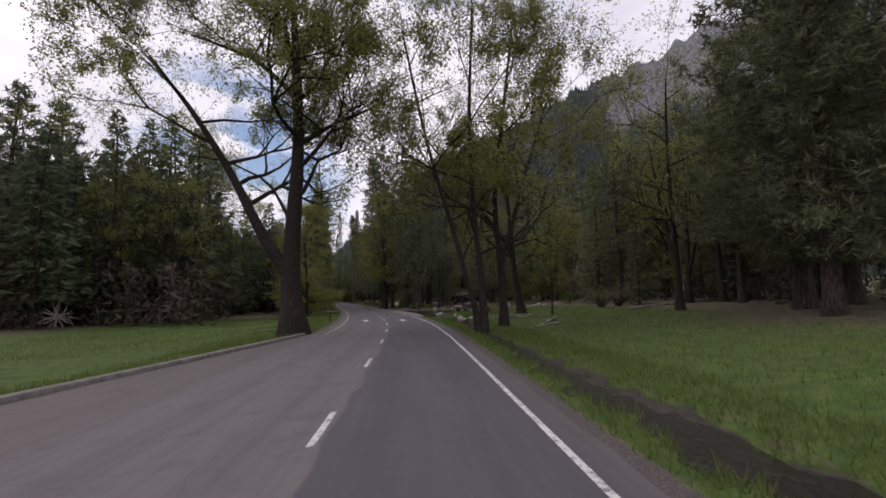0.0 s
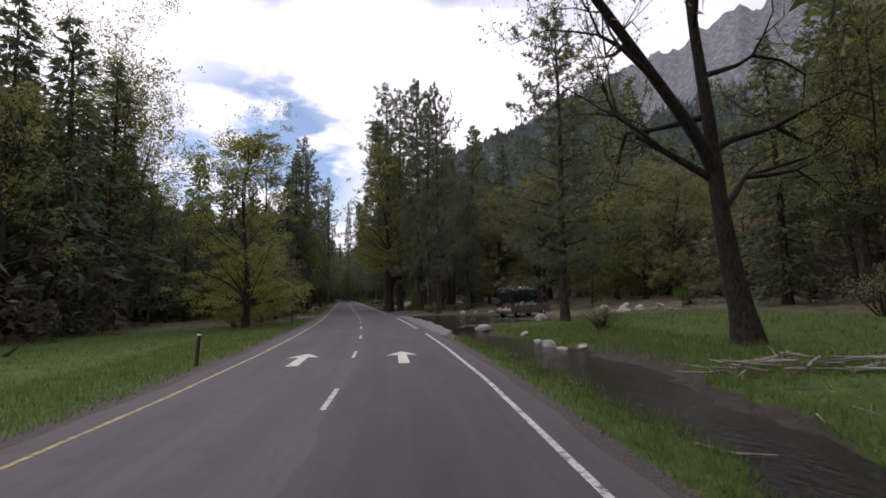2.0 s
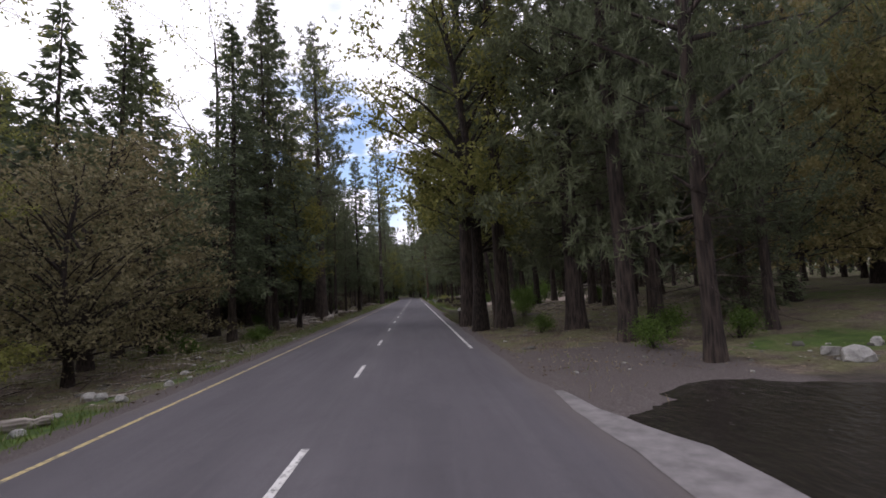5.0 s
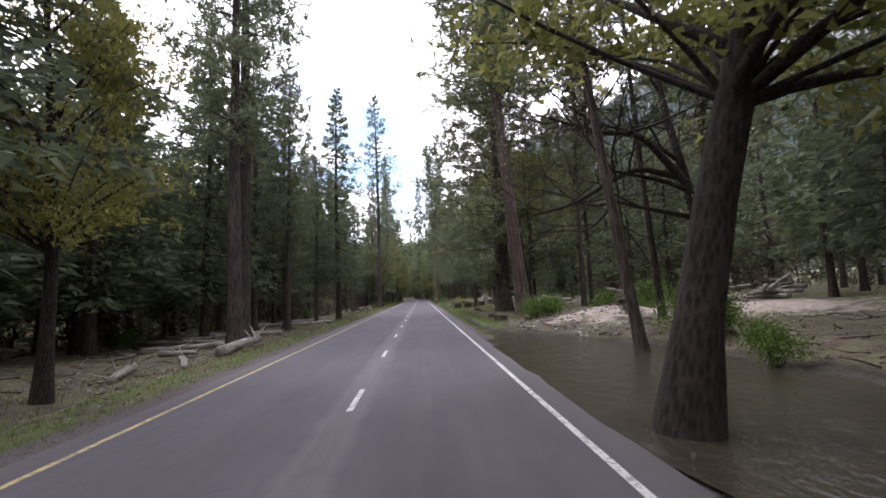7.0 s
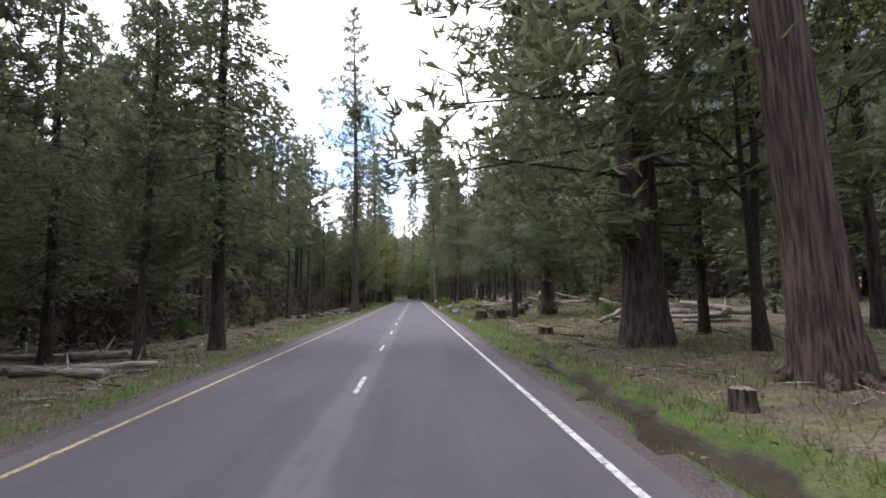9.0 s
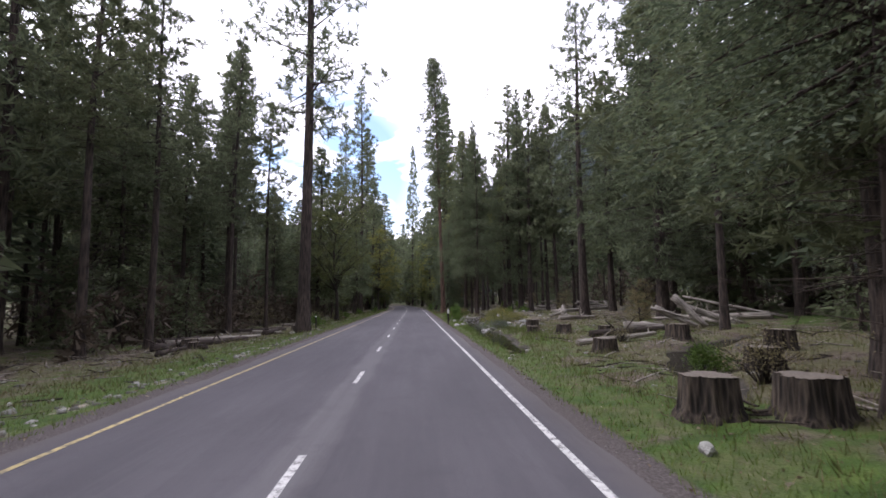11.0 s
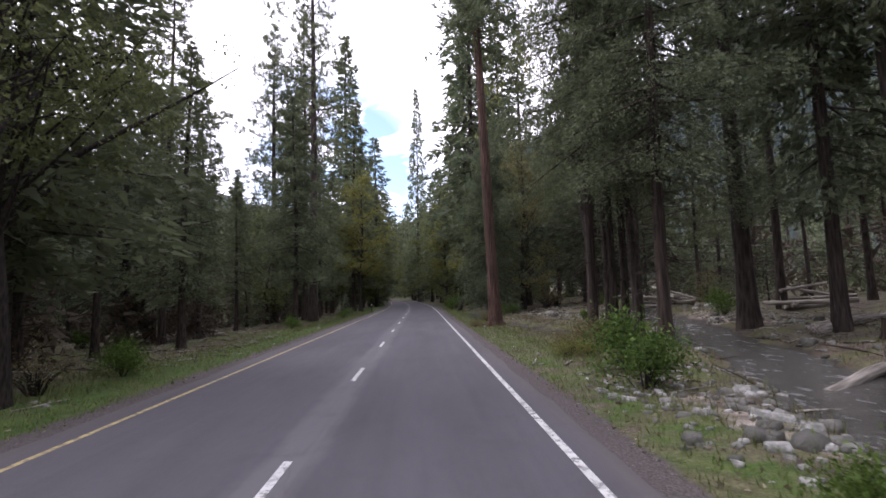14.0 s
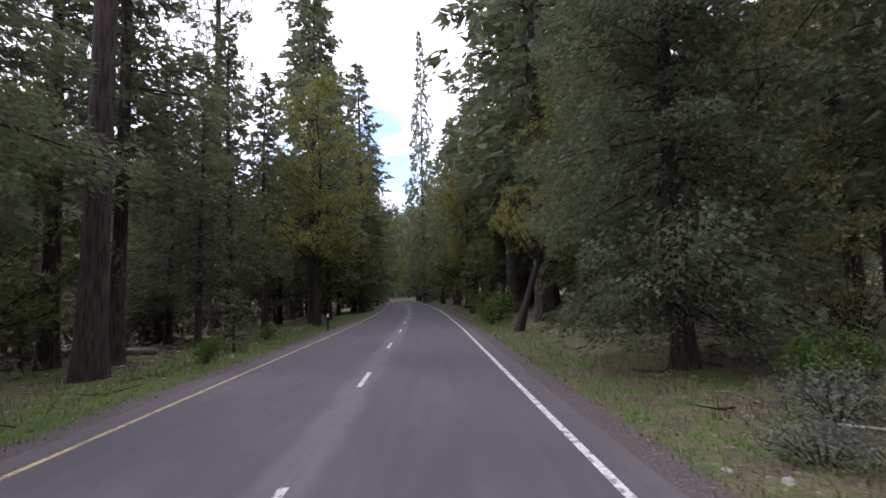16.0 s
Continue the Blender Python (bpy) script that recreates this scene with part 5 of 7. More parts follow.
bent = broadleaf("oak_tree", "bare crooked oak arching over the pond", "tree", 40,
                 [([(0, 0, 0), (0.1, 0, 3), (-0.5, 0, 6), (-1.2, 0.3, 10), (-1.2, 0.3, 16)], 0.33, 0.08),
                  ([(-0.5, 0, 5.8), (-2.3, -0.2, 7.8), (-4.4, -0.4, 7.9), (-6.2, -0.4, 8.5)], 0.19, 0.05),
                  ([(-0.6, 0, 6.0), (-2.4, 0.4, 6.6), (-5.1, 0.6, 5.1), (-6.8, 0.6, 4.7)], 0.16, 0.04)], 0.8, 0.1, LEAF_BROWN, depth=4, twig=0.95, up=0.1, limbs=8, twigs=4)
bent.matrix_basis = pose(12.9, 117.6, gz(12.9, 117.6))
STORE["oak_bare"] = (broadleaf("oak_tree", "tall oak in thin spring leaf", "tree", 35,
                     [([(0, 0, 0), (0.2, 0, 4), (-0.2, 0.3, 9), (0.3, 0.2, 15), (0.2, 0, 20)], 0.34, 0.06),
                      ([(0.1, 0, 3), (1.5, 0.6, 8), (2.4, 1.2, 15)], 0.24, 0.05)], 11, 0.20, LEAF_OAK, depth=3, twig=1.1, limbs=8, twigs=2), 22)
STORE["oak_yellow"] = (leafy_oak("oak_tree", "round oak in yellow-green spring leaf", 15, 4.9, 36, 0.12, 56, 9, 68, 0.155, LEAF_OAK, 0.25, 0.42, 0.5, 0.08), 15)
STORE["oak_far"] = (leafy_oak("oak_tree", "round oak in pale spring leaf", 14, 4.3, 39, 0.14, 44, 8, 14, 0.32, LEAF_GREENOAK, 0.22, 0.5, 0.6, 0.1), 14)
STORE["oak_tall"] = (leafy_oak("oak_tree", "tall oak in yellow-green spring leaf", 22, 4.8, 38, 0.22, 56, 10, 30, 0.20, LEAF_YELLOW, 0.30, 0.5, 0.9, 0.24), 22)
STORE["oak_brown"] = (leafy_oak("oak_tree", "oak covered in bronze spring buds", 11, 3.9, 37, 0.10, 52, 9, 18, 0.17, LEAF_BROWN, 0.20, 0.45, 0.5, 0.08), 11)
STORE["oak_bronze"] = (leafy_oak("oak_tree", "great oak in bronze and green spring leaf", 19, 5.6, 45, 0.12, 60, 8, 46, 0.20, LEAF_BRONZE, 0.32, 0.5, 0.9, 0.10), 19)
STORE["fir_tall"] = (conifer("fir_tree", "very tall layered fir", 48, 0.5, 46, 0.2, 6.6, 170, 60, 0.90, 0.44, BARK_PINE, LEAF_CEDAR, 0.3, 0.75, -0.1, 0, 40, 0.35), 48)
STORE["oak_verge"] = (leafy_oak("oak_tree", "spreading dark oak with fine grey-green leaves", 15, 5.0, 44, 0.22, 54, 10, 40, 0.12, LEAF_GREENOAK, 0.24, 0.6, 0.9, 0.32, 0.9), 15)
STORE["shrub"] = (bush("shrub", "fresh green shrub beside the road", "shrub", 41, 1.0, 1.1, 2000, 0.095, LEAF_SHRUB), 1.1)
STORE["brush"] = (bush("shrub", "low grey-green brush on dry litter", "shrub", 42, 0.8, 0.55, 1800, 0.055, LEAF_GREY), 0.55)
STORE["dry_bush"] = (bush("shrub", "dry yellow-brown bush over litter", "shrub", 47, 1.0, 0.8, 2600, 0.06, LEAF_DRY, 40), 0.8)
STORE["yellow_bush"] = (bush("shrub", "low bush in yellow-green spring leaf", "shrub", 48, 1.0, 0.8, 2400, 0.065, LEAF_YELLOW, 20), 0.8)
STORE["twiggy"] = (bush("shrub", "dry brown twiggy bush", "shrub", 43, 1.1, 1.3, 1100, 0.07, LEAF_BROWN, 46), 1.3)

# trees along the first bend, meadow and pull-out
put("oak_bare", 12.0, 42.0, 9, wide=0.6)
put("pine_big", 20.9, 27.5, 32, wide=1.15, label="massive dark pine with spreading limbs")
put("pine_c", 29.5, 31.5, 22, wide=1.1)
put("pine_big", 17.8, 23.5, 30, wide=1.0)
put("pine_big", 27, 29.0, 29, wide=0.9)
put("oak_bare", 19.5, 36.0, 20, wide=1.0)
put("cedar_a", 33, 44, 14, wide=1.1)
put("pine_a", 17.5, 19.5, 27, wide=1.1)
put("oak_bare", 30.5, 43.4, 22)
put("oak_bare", 29.0, 46.0, 19, wide=1.1)
put("cedar_a", 24, 47, 8, wide=1.1)
put("oak_bare", 33, 30, 20)
put("pine_near", 11.9, 60.0, 19.5, wide=0.95, label="full pine standing among the boulders")
put("oak_far", 26, 82, 8)
put("oak_brown", 31, 66, 9)
put("oak_brown", 36, 72, 10)
put("oak_bronze", 24.4, 91.5, 18)
put("oak_yellow", 33, 88, 13)
put("cedar_b", 38, 108, 35)
put("cedar_b", 50, 108, 40)
put("oak_bronze", 19.4, 95, 16.5)
put("oak_bronze", 29, 100, 20)
put("oak_bronze", 34, 78, 15)
put("oak_yellow", -9.0, 72.4, 16, wide=0.9)
put("oak_yellow", -10.6, 79.5, 6.5)
put("oak_yellow", -9.7, 84.6, 7.5)
put("oak_brown", -8.9, 88.5, 8)
put("oak_brown", -11.0, 92.5, 10.5, wide=1.2)
put("oak_brown", -11.2, 97.5, 9, wide=1.1)
put("oak_bare", -31.4, 90.6, 33)
put("cedar_a", -34, 97, 23)
put("cedar_a", -30, 101, 22)
put("oak_bare", -28.4, 94, 32)
put("oak_bare", -25.6, 91, 27, wide=0.8)
put("cedar_b", -22, 106, 24)
put("cedar_b", -13.3, 98.3, 17.8, wide=1.15)
put("cedar_b", -9.7, 103.5, 20.2, wide=1.1)
put("cedar_b", -8.7, 108.7, 25.4, wide=1.0)
put("cedar_b", -18, 109, 23, wide=1.2)
put("oak_bare", -14, 111.4, 26, wide=0.9)
put("cedar_b", -6.9, 147, 24, wide=1.0)
put("pine_d", -8.4, 106.4, 24)
put("bare", -36, 90, 24)
put("bare", -60, 96, 30)
put("bare", -57, 88, 31)
put("pine_a", 4.6, 100.8, 33, wide=0.95)
put("pine_big", 8.0, 92.5, 30, wide=0.85)
put("pine_a", 6.0, 97.5, 31, wide=0.9)
put("oak_tall", 5.0, 105.5, 22, wide=1.15, lean=(-9, 0))
put("oak_tall", 4.7, 97.0, 23, wide=1.0, lean=(-8, 0), label="tall oak in spring leaf leaning over the road")
put("pine_b", 8.5, 88.8, 27)
put("pine_b", 10.6, 91.0, 25)
put("pine_near", 8.8, 84.8, 26, wide=0.55)
put("pine_c", 13.2, 88.5, 13, wide=1.0)
put("cedar_a", 14.5, 91.5, 11)
put("pine_b", 19.5, 108, 30, wide=1.1)
put("cedar_b", 21.8, 112, 30.5)
put("oak_bare", 23.5, 90.6, 17)
put("pine_c", 31, 100, 26)

# the pines along the straight, past the pond
put("pine_a", -7.6, 122.2, 29, wide=0.9, lean=(3.5, 0), label="straight pine with furrowed bark beside fallen logs")
put("pine_a", -8.9, 126.6, 33, yaw=70)
put("pine_c", -12.8, 138.0, 20)
put("pine_c", -9.8, 138.6, 19, wide=0.85)
put("pine_b", -8.4, 134.2, 21, wide=0.85)
put("pine_b", -11.0, 134.6, 23)
put("pine_c", -8.6, 144.5, 16, wide=0.8)
put("pine_c", -16.9, 142.8, 22)
put("pine_d", -12.5, 158.5, 24)
put("pine_b", -17, 176, 27)
put("pine_big", 8.9, 142.2, 35, wide=1.4, label="thick dark pine beside stumps")
put("oak_bare", 10.8, 139.4, 14, yaw=200, wide=0.9, label="bent leafy oak behind a red trunk")
put("pine_d", 12.3, 144.4, 21)
put("pine_d", 14.9, 138.0, 25)
put("pine_d", 17.0, 142.0, 24)
put("pine_e", 12.7, 120.9, 22, lean=(-8, 0))
put("pine_e", 8.4, 114.0, 25, lean=(-8, 0), label="dark pine on the muddy bank")
put("pine_b", 15.6, 121, 26)

put("pine_open", -6.4, 188.6, 41, yaw=15, wide=0.95, label="tall open-crowned pine at the road edge")
put("pine_d", -13.2, 193.0, 25)
put("pine_d", -15.4, 198.3, 27)
put("pine_d", -18.5, 189.8, 26)
put("pine_d", -20.7, 201.2, 25)
put("pine_d", -21.7, 190.2, 27)
put("pine_d", -26, 192, 26)
put("pine_d", -26.3, 207, 26)
put("oak_verge", -7.3, 209.0, 15.5, wide=0.82)
put("pine_d", 15.5, 175.0, 21, label="pine behind a stack of bleached logs")
put("cedar_near", 8.4, 160.6, 17, wide=1.15, lean=(4, 0), label="cedar with drooping sprays over cut stumps")
put("pine_e", 16, 219, 28)
put("pine_b", 14, 216, 31)
put("pine_e", 20, 222, 27)
put("pine_b", 15.6, 211.2, 28)
put("pine_d", 18.0, 212.3, 26)
put("pine_d", 18.8, 210.6, 25, lean=(3, 0))
put("cedar_near", 9.3, 213.2, 22, wide=0.85)
put("cedar_near", 8.2, 216.5, 24, wide=0.7)
put("fir_tall", 8.4, 256.5, 48, wide=0.95, label="very tall pine rising over the road")
put("pine_b", -13.4, 247.9, 32)
put("pine_open", -14.4, 264.8, 45, wide=0.7)
put("cedar_b", -32.4, 240, 34, wide=0.75)
put("cedar_b", -36.5, 241, 31, wide=0.75)
put("cedar_b", 14.9, 213, 29, wide=0.65)
put("cedar_b", 21.6, 213, 28, wide=0.65)
put("oak_bare", 12.2, 227.6, 29, wide=0.6)
put("fir_near", -8.5, 237.2, 19, wide=0.95, label="young dark fir at the road edge")
put("pine_open", -8.4, 243.0, 45, wide=0.75)
put("fir_c", -10.0, 246.6, 26)
put("pine_b", -13, 250, 28)
put("sapling", -6.4, 248.4, 2.6, wide=1.3)
put("sapling", -15.6, 249.3, 4)
put("oak_tall", -6.7, 264.3, 20, wide=0.9, label="crooked oak with yellow-green crown by the road")
put("fir_tall", -11.0, 281.0, 49, wide=0.95, label="very tall fir above the road")
put("cedar_b", 0.9, 331, 61, wide=0.45, label="slim distant fir towering over the road")
put("cedar_b", -6.9, 290, 33)
put("oak_tall", -7.8, 300, 24, wide=0.85)
put("oak_far", 6.2, 285, 20, wide=0.8)
put("oak_far", 4.2, 312, 22, wide=0.8)
put("oak_far", -8.8, 326, 22, wide=0.8)
put("fir_c", 6.0, 298, 27)
put("fir_c", -8.8, 312, 28)
put("pine_d", 9.0, 216.4, 24, wide=0.72)
put("pine_d", 9.6, 216.8, 25, wide=0.72)
put("pine_d", 9.4, 215.2, 26, wide=0.72, lean=(-2, 0))
put("pine_d", 10.0, 219.5, 22, wide=0.72)
put("oak_tall", 5.8, 251.0, 15.5, wide=0.85, lean=(-19, 0), label="leaning oak arching over the road")
put("cedar_a", 10.0, 251.4, 21)
put("spruce", 7.5, 239.6, 15.5, wide=0.84, label="broad dark cedar with boughs to the ground at the verge")
put("oak_bronze", 11.3, 243.4, 16.5, wide=0.85)
put("cedar_near", 9.4, 246.5, 20, wide=1.0)
put("oak_far", 5.4, 262.5, 6)
put("pine_b", 28.3, 259.8, 27)
put("fir_c", 13.6, 251.5, 33)
put("pine_big", 17.8, 184.5, 29, wide=0.95, label="broad pine behind a heap of bleached logs")
put("pine_c", 21.5, 190, 29, wide=1.05)
put("fir_c", 23.5, 180, 26, wide=1.1)
put("cedar_a", 25.5, 187, 27)
put("pine_a", 16.5, 195.5, 29)
put("fir_tall", 8.6, 268, 42)
put("fir_tall", 12.5, 261, 41)
put("pine_big", 11.6, 163.5, 29, wide=1.1, label="big pine spreading over cut stumps")
put("fir_c", -8.6, 271, 32)
put("oak_tall", 5.6, 272, 19, wide=0.8)

put("oak_tall", -7.2, 110, 15, wide=0.8)
put("cedar_b", -8.2, 276, 27, wide=0.9)
put("cedar_b", 6.8, 281, 28, wide=0.9)
put("cedar_a", -8.6, 294, 24)
put("cedar_a", -10.5, 318, 30)
put("cedar_a", 4.4, 322, 30)
put("cedar_b", -12.5, 345, 36)

# the red-barked cedar
rng = np.random.RandomState(77)
red = thing("cedar_tree", "massive red-barked incense cedar close to the road", "tree")
pts, rad = trunk_tube(40, 0.285, 0, rng, (-0.032, 0.0), 0.1, 14, 1.5)
hp = Heap()
tt = np.concatenate([np.linspace(0, 0.05, 14), np.linspace(0.06, 0.4, 40), np.linspace(0.45, 1, 8)])
own = pts[:, 2] / 40
own[0] = 0
fine = np.stack([np.interp(tt, own, pts[:, j]) for j in range(3)], -1)
hp.tube(fine, np.interp(tt, own, rad), 84)
ring = hp.v[0].reshape(len(tt), 84, 3)
th = np.linspace(0, 2 * np.pi, 84, endpoint=False)
ridge = 0
for k, (f, amp) in enumerate(((11, 0.045), (17, 0.036), (23, 0.030), (5, 0.035), (33, 0.030), (41, 0.022))):
    ridge = ridge + amp * np.abs(np.sin(f * 0.5 * th[None] + 1.7 * k + (0.9 + 0.3 * k) * np.sin(tt[:, None] * (24 + 7 * k))))
ridge = ridge + rng.normal(0, 0.012, ridge.shape)
hp.v[0] = (fine[:, None] + (ring - fine[:, None]) * (0.94 + ridge)[..., None]).reshape(-1, 3)
for k in range(7):
    a = k * 0.9 + rng.uniform(-0.2, 0.2)
    u = np.array([math.cos(a), math.sin(a), 0])
    L = rng.uniform(0.55, 0.95)
    hp.tube(np.array([u * 0.15 + [0, 0, 0.75], u * 0.34 + [0, 0, 0.28], u * 0.52 + [0, 0, 0.07], u * L + [0, 0, -0.12]]), [0.05, 0.085, 0.075, 0.03], 8)
hb, hl = hp, Heap()
PL = []
for i in range(120):
    s = 0.42 + 0.58 * i / 120
    az = i * 2.4 + rng.normal(0, 0.3)
    L = (3.9 * (1.03 - s) ** 0.5 + 0.2) * rng.uniform(0.5, 1.2)
    o = along(pts, s * 40)
    u = np.array([math.cos(az), math.sin(az), rng.uniform(-0.3, 0.3)])
    hb.tube(np.array([o, o + u * L * 0.5, o + u * L]), [0.05, 0.03, 0.01], 3)
    for q in range(10):
        c = o + u * L * rng.uniform(0.25, 1.05) + rng.normal(0, 0.3, 3)
        PL.append(c + rng.normal(0, 0.2, (9, 3)))
PL = np.vstack(PL)
hl.needles(rng, PL, rng.normal(0, 1, PL.shape), 0.46, 0.28)
part("trunk", hp.mesh("trunk", BARK_RED), red, "furrowed red-brown bark")
part("crown", hl.mesh("crown", LEAF_CEDAR, False), red)
red.matrix_basis = pose(5.88, 225.9, gz(5.88, 225.9))
twin = copy_thing(red, Matrix.LocRotScale((9.3, 135.6, gz(9.3, 135.6)), Euler((0, radians(-2.5), radians(20))), (1.65, 1.65, 1.0)))
twin["label"] = "massive brown-barked cedar beside the pond"
for ob in twin.children:
    if ob.name.startswith("trunk"):
        ob.data = ob.data.copy()
        ob.data.materials[0] = BARK_BROWN

# the woods on both sides: single trees up to some way in
rng = np.random.RandomState(5)
taken = [(o.location.x, o.location.y) for o in bpy.data.objects if o.parent is None and o.get("category") == "tree"]


def wood(n, d0, d1, y0, y1, kinds, hs, gap):
    done = tries = 0
    while done < n and tries < n * 30:
        tries += 1
        y = rng.uniform(y0, y1)
        x = float(cx(y)) + rng.uniform(d0, d1)
        if any((x - a) ** 2 + (y - b) ** 2 < gap * gap for a, b in taken):
            continue
        k = kinds[rng.randint(len(kinds))]
        put(k, x, y, rng.uniform(*hs) * (0.8 if k in ("oak_bare", "spruce") else 0.55 if k in ("oak_yellow", "oak_brown") else 0.7 if k == "oak_far" else 1), wide=rng.uniform(0.85, 1.2))
        taken.append((x, y))
        done += 1


MIXED = ["pine_b", "fir_c", "pine_c", "fir_d", "cedar_b", "pine_b"]
FULL = ["pine_c", "fir_d", "pine_c", "cedar_b", "pine_b"]
wood(34, -52, -29, 58, 118, ["cedar_a", "pine_c", "oak_bare", "cedar_b", "fir_d"], (20, 27), 3.8)
wood(10, -34, -20, 88, 112, ["cedar_a", "pine_c", "cedar_b"], (13, 18), 3.6)
wood(14, -34, -15, 112, 135, FULL, (16, 21), 4.0)
wood(34, -36, -13, 126, 166, FULL, (15, 21), 3.6)
wood(22, -44, -14, 150, 215, ["pine_d", "pine_e", "pine_b", "pine_e"], (23, 29), 3.2)
wood(34, -44, -12, 160, 235, ["pine_d", "pine_e", "fir_c", "fir_d"], (15, 24), 3.2)
wood(34, -38, -11, 212, 300, MIXED, (12, 19), 3.6)
wood(10, 14, 26, 100, 112, MIXED, (18, 26), 4.2)
wood(26, 21, 48, 112, 160, ["pine_c", "oak_far", "fir_d", "pine_b", "cedar_b"], (15, 22), 4.2)
wood(36, 21, 48, 156, 206, MIXED, (18, 27), 3.6)
wood(16, 20, 46, 206, 240, ["pine_d", "pine_e", "pine_b"], (13, 19), 3.6)
wood(30, 10, 40, 240, 310, ["cedar_a", "cedar_b", "pine_b", "fir_c", "fir_d"], (20, 30), 3.8)
wood(16, 24, 52, 34, 66, ["oak_bronze", "pine_c", "cedar_a", "oak_bare", "pine_c"], (17, 24), 4.6)
wood(8, 28, 50, 5, 36, ["oak_bare", "pine_c", "cedar_a"], (20, 27), 4.6)
wood(14, 30, 56, 66, 104, ["oak_bronze", "pine_c", "cedar_a", "oak_far"], (15, 22), 4.6)
wood(18, -13, -5.6, 272, 410, ["cedar_a", "oak_far", "fir_c", "fir_d", "cedar_b"], (22, 32), 4.0)
wood(16, -16, -9.5, 244, 300, ["cedar_b", "fir_d", "oak_far", "fir_c"], (14, 22), 3.4)
wood(18, 5.4, 13, 272, 410, ["cedar_a", "oak_far", "fir_c", "fir_d", "cedar_b"], (22, 32), 4.0)
wood(12, -24, -10.5, 140, 260, ["sapling", "sapling", "oak_brown"], (3, 6), 3.0)
wood(12, 14, 26, 140, 260, ["sapling", "sapling", "oak_brown"], (3, 6), 3.0)
wood(12, -42, -24, 69, 86, ["oak_bare", "cedar_a", "fir_c", "oak_bare", "pine_c"], (22, 30), 3.2)
wood(18, -15, -10, 212, 300, ["fir_c", "cedar_b", "pine_b", "fir_d"], (14, 22), 3.4)
wood(10, 10, 15, 262, 300, ["fir_c", "cedar_b"], (16, 26), 3.4)
put("pine_d", 13.4, 231.0, 25, wide=0.9)
put("pine_b", 15.8, 229.0, 27, wide=0.9)
put("pine_d", 17.6, 233.5, 26)


# the deeper forest, too thick to count
def far_woods(name, label, zones, seed):
    rng = np.random.RandomState(seed)
    tr, lf = Heap(), Heap()
    for n, d0, d1, y0, y1, h0, h1 in zones:
        for _ in range(n):
            y, d = rng.uniform(y0, y1), rng.uniform(d0, d1)
            x = float(cx(y)) + d
            z = gz(x, y) + 0.012 * max(0, abs(d) - 60, abs(y - 130) - 230) - 0.3
            h = rng.uniform(h0, h1)
            tr.tube(np.array([[x, y, z], [x + rng.normal(0, 0.3), y, z + h * 0.5], [x, y, z + h]]), [h * 0.011, h * 0.008, 0.02], 5)
            k = 48
            s = rng.uniform(0, 1, k) ** 0.8
            lo = rng.uniform(0.08, 0.4)
            r = h * rng.uniform(0.09, 0.14) * (1 - s) ** 0.75 * rng.uniform(0.3, 1, k)
            az = rng.uniform(0, 6.28, k)
            c = np.stack([x + r * np.cos(az), y + r * np.sin(az), z + h * (lo + (1 - lo) * s)], -1)
            q = np.repeat(c, 6, 0) + rng.normal(0, h * 0.014, (k * 6, 3))
            lf.needles(rng, q, rng.normal(0, 1, q.shape), h * 0.05, 0.32)
    ob = tagged(new(name), label, "forest", kind="stuff")
    part("trunks", tr.mesh("trunks", BARK_PINE), ob)["kind"] = "stuff"
    part("crowns", lf.mesh("crowns", LEAF_PINE, False), ob)["kind"] = "stuff"


def thicket(name, label, zones, seed, mat):
    rng = np.random.RandomState(seed)
    hp = Heap()
    for n, d0, d1, y0, y1, h0, h1 in zones:
        for _ in range(n):
            y, d = rng.uniform(y0, y1), rng.uniform(d0, d1)
            x = float(cx(y)) + d
            z = gz(x, y)
            h = rng.uniform(h0, h1)
            m = 110
            s = rng.uniform(0, 1, m)
            r = h * 0.42 * np.sqrt(rng.uniform(0, 1, m)) * (1.05 - s * 0.75)
            az = rng.uniform(0, 6.28, m)
            c = np.stack([x + r * np.cos(az), y + r * np.sin(az), z + h * s], -1)
            hp.needles(rng, c, rng.normal(0, 1, c.shape), 0.10 * h + 0.3, 0.3)
    tagged(new(name, hp.mesh(name, mat, False)), label, "undergrowth", kind="stuff")


thicket("undergrowth", "dark young conifers and brush deep in the woods", [
    (190, -62, -36, 70, 340, 3, 9), (190, 38, 66, 40, 340, 3, 9), (60, -90, -50, -10, 90, 4, 9), (50, 44, 80, -10, 60, 4, 9), (50, -34, -14, 250, 345, 2, 6), (110, -38, -16, 112, 250, 2, 6), (40, 22, 44, 170, 250, 2, 6), (50, 14, 34, 245, 345, 2, 6), (40, -12, 14, 400, 440, 4, 12)], 71, LEAF_CEDAR)
thicket("dead_brush", "brown dead brush and twigs between the trunks", [
    (230, -46, -17, 118, 300, 2.5, 8), (130, 28, 52, 140, 300, 2.5, 7), (90, -44, -20, 60, 118, 2.5, 8), (80, -17, -12.5, 150, 300, 1.5, 4), (60, 28, 50, 30, 70, 2, 6)], 72, DEADWOOD)
far_woods("forest", "dark conifer forest deep behind the road", [
    (200, -110, -36, 95, 330, 22, 32), (60, -60, -32, 200, 330, 18, 26), (70, -150, -55, -20, 110, 20, 30), (120, 44, 120, 90, 200, 22, 32), (90, 56, 130, 200, 330, 16, 24), (70, 55, 140, -30, 100, 18, 30),
    (60, -60, -9, 330, 430, 22, 34), (60, 6, 60, 330, 430, 22, 34), (100, -26, 26, 422, 500, 34, 44)], 61)


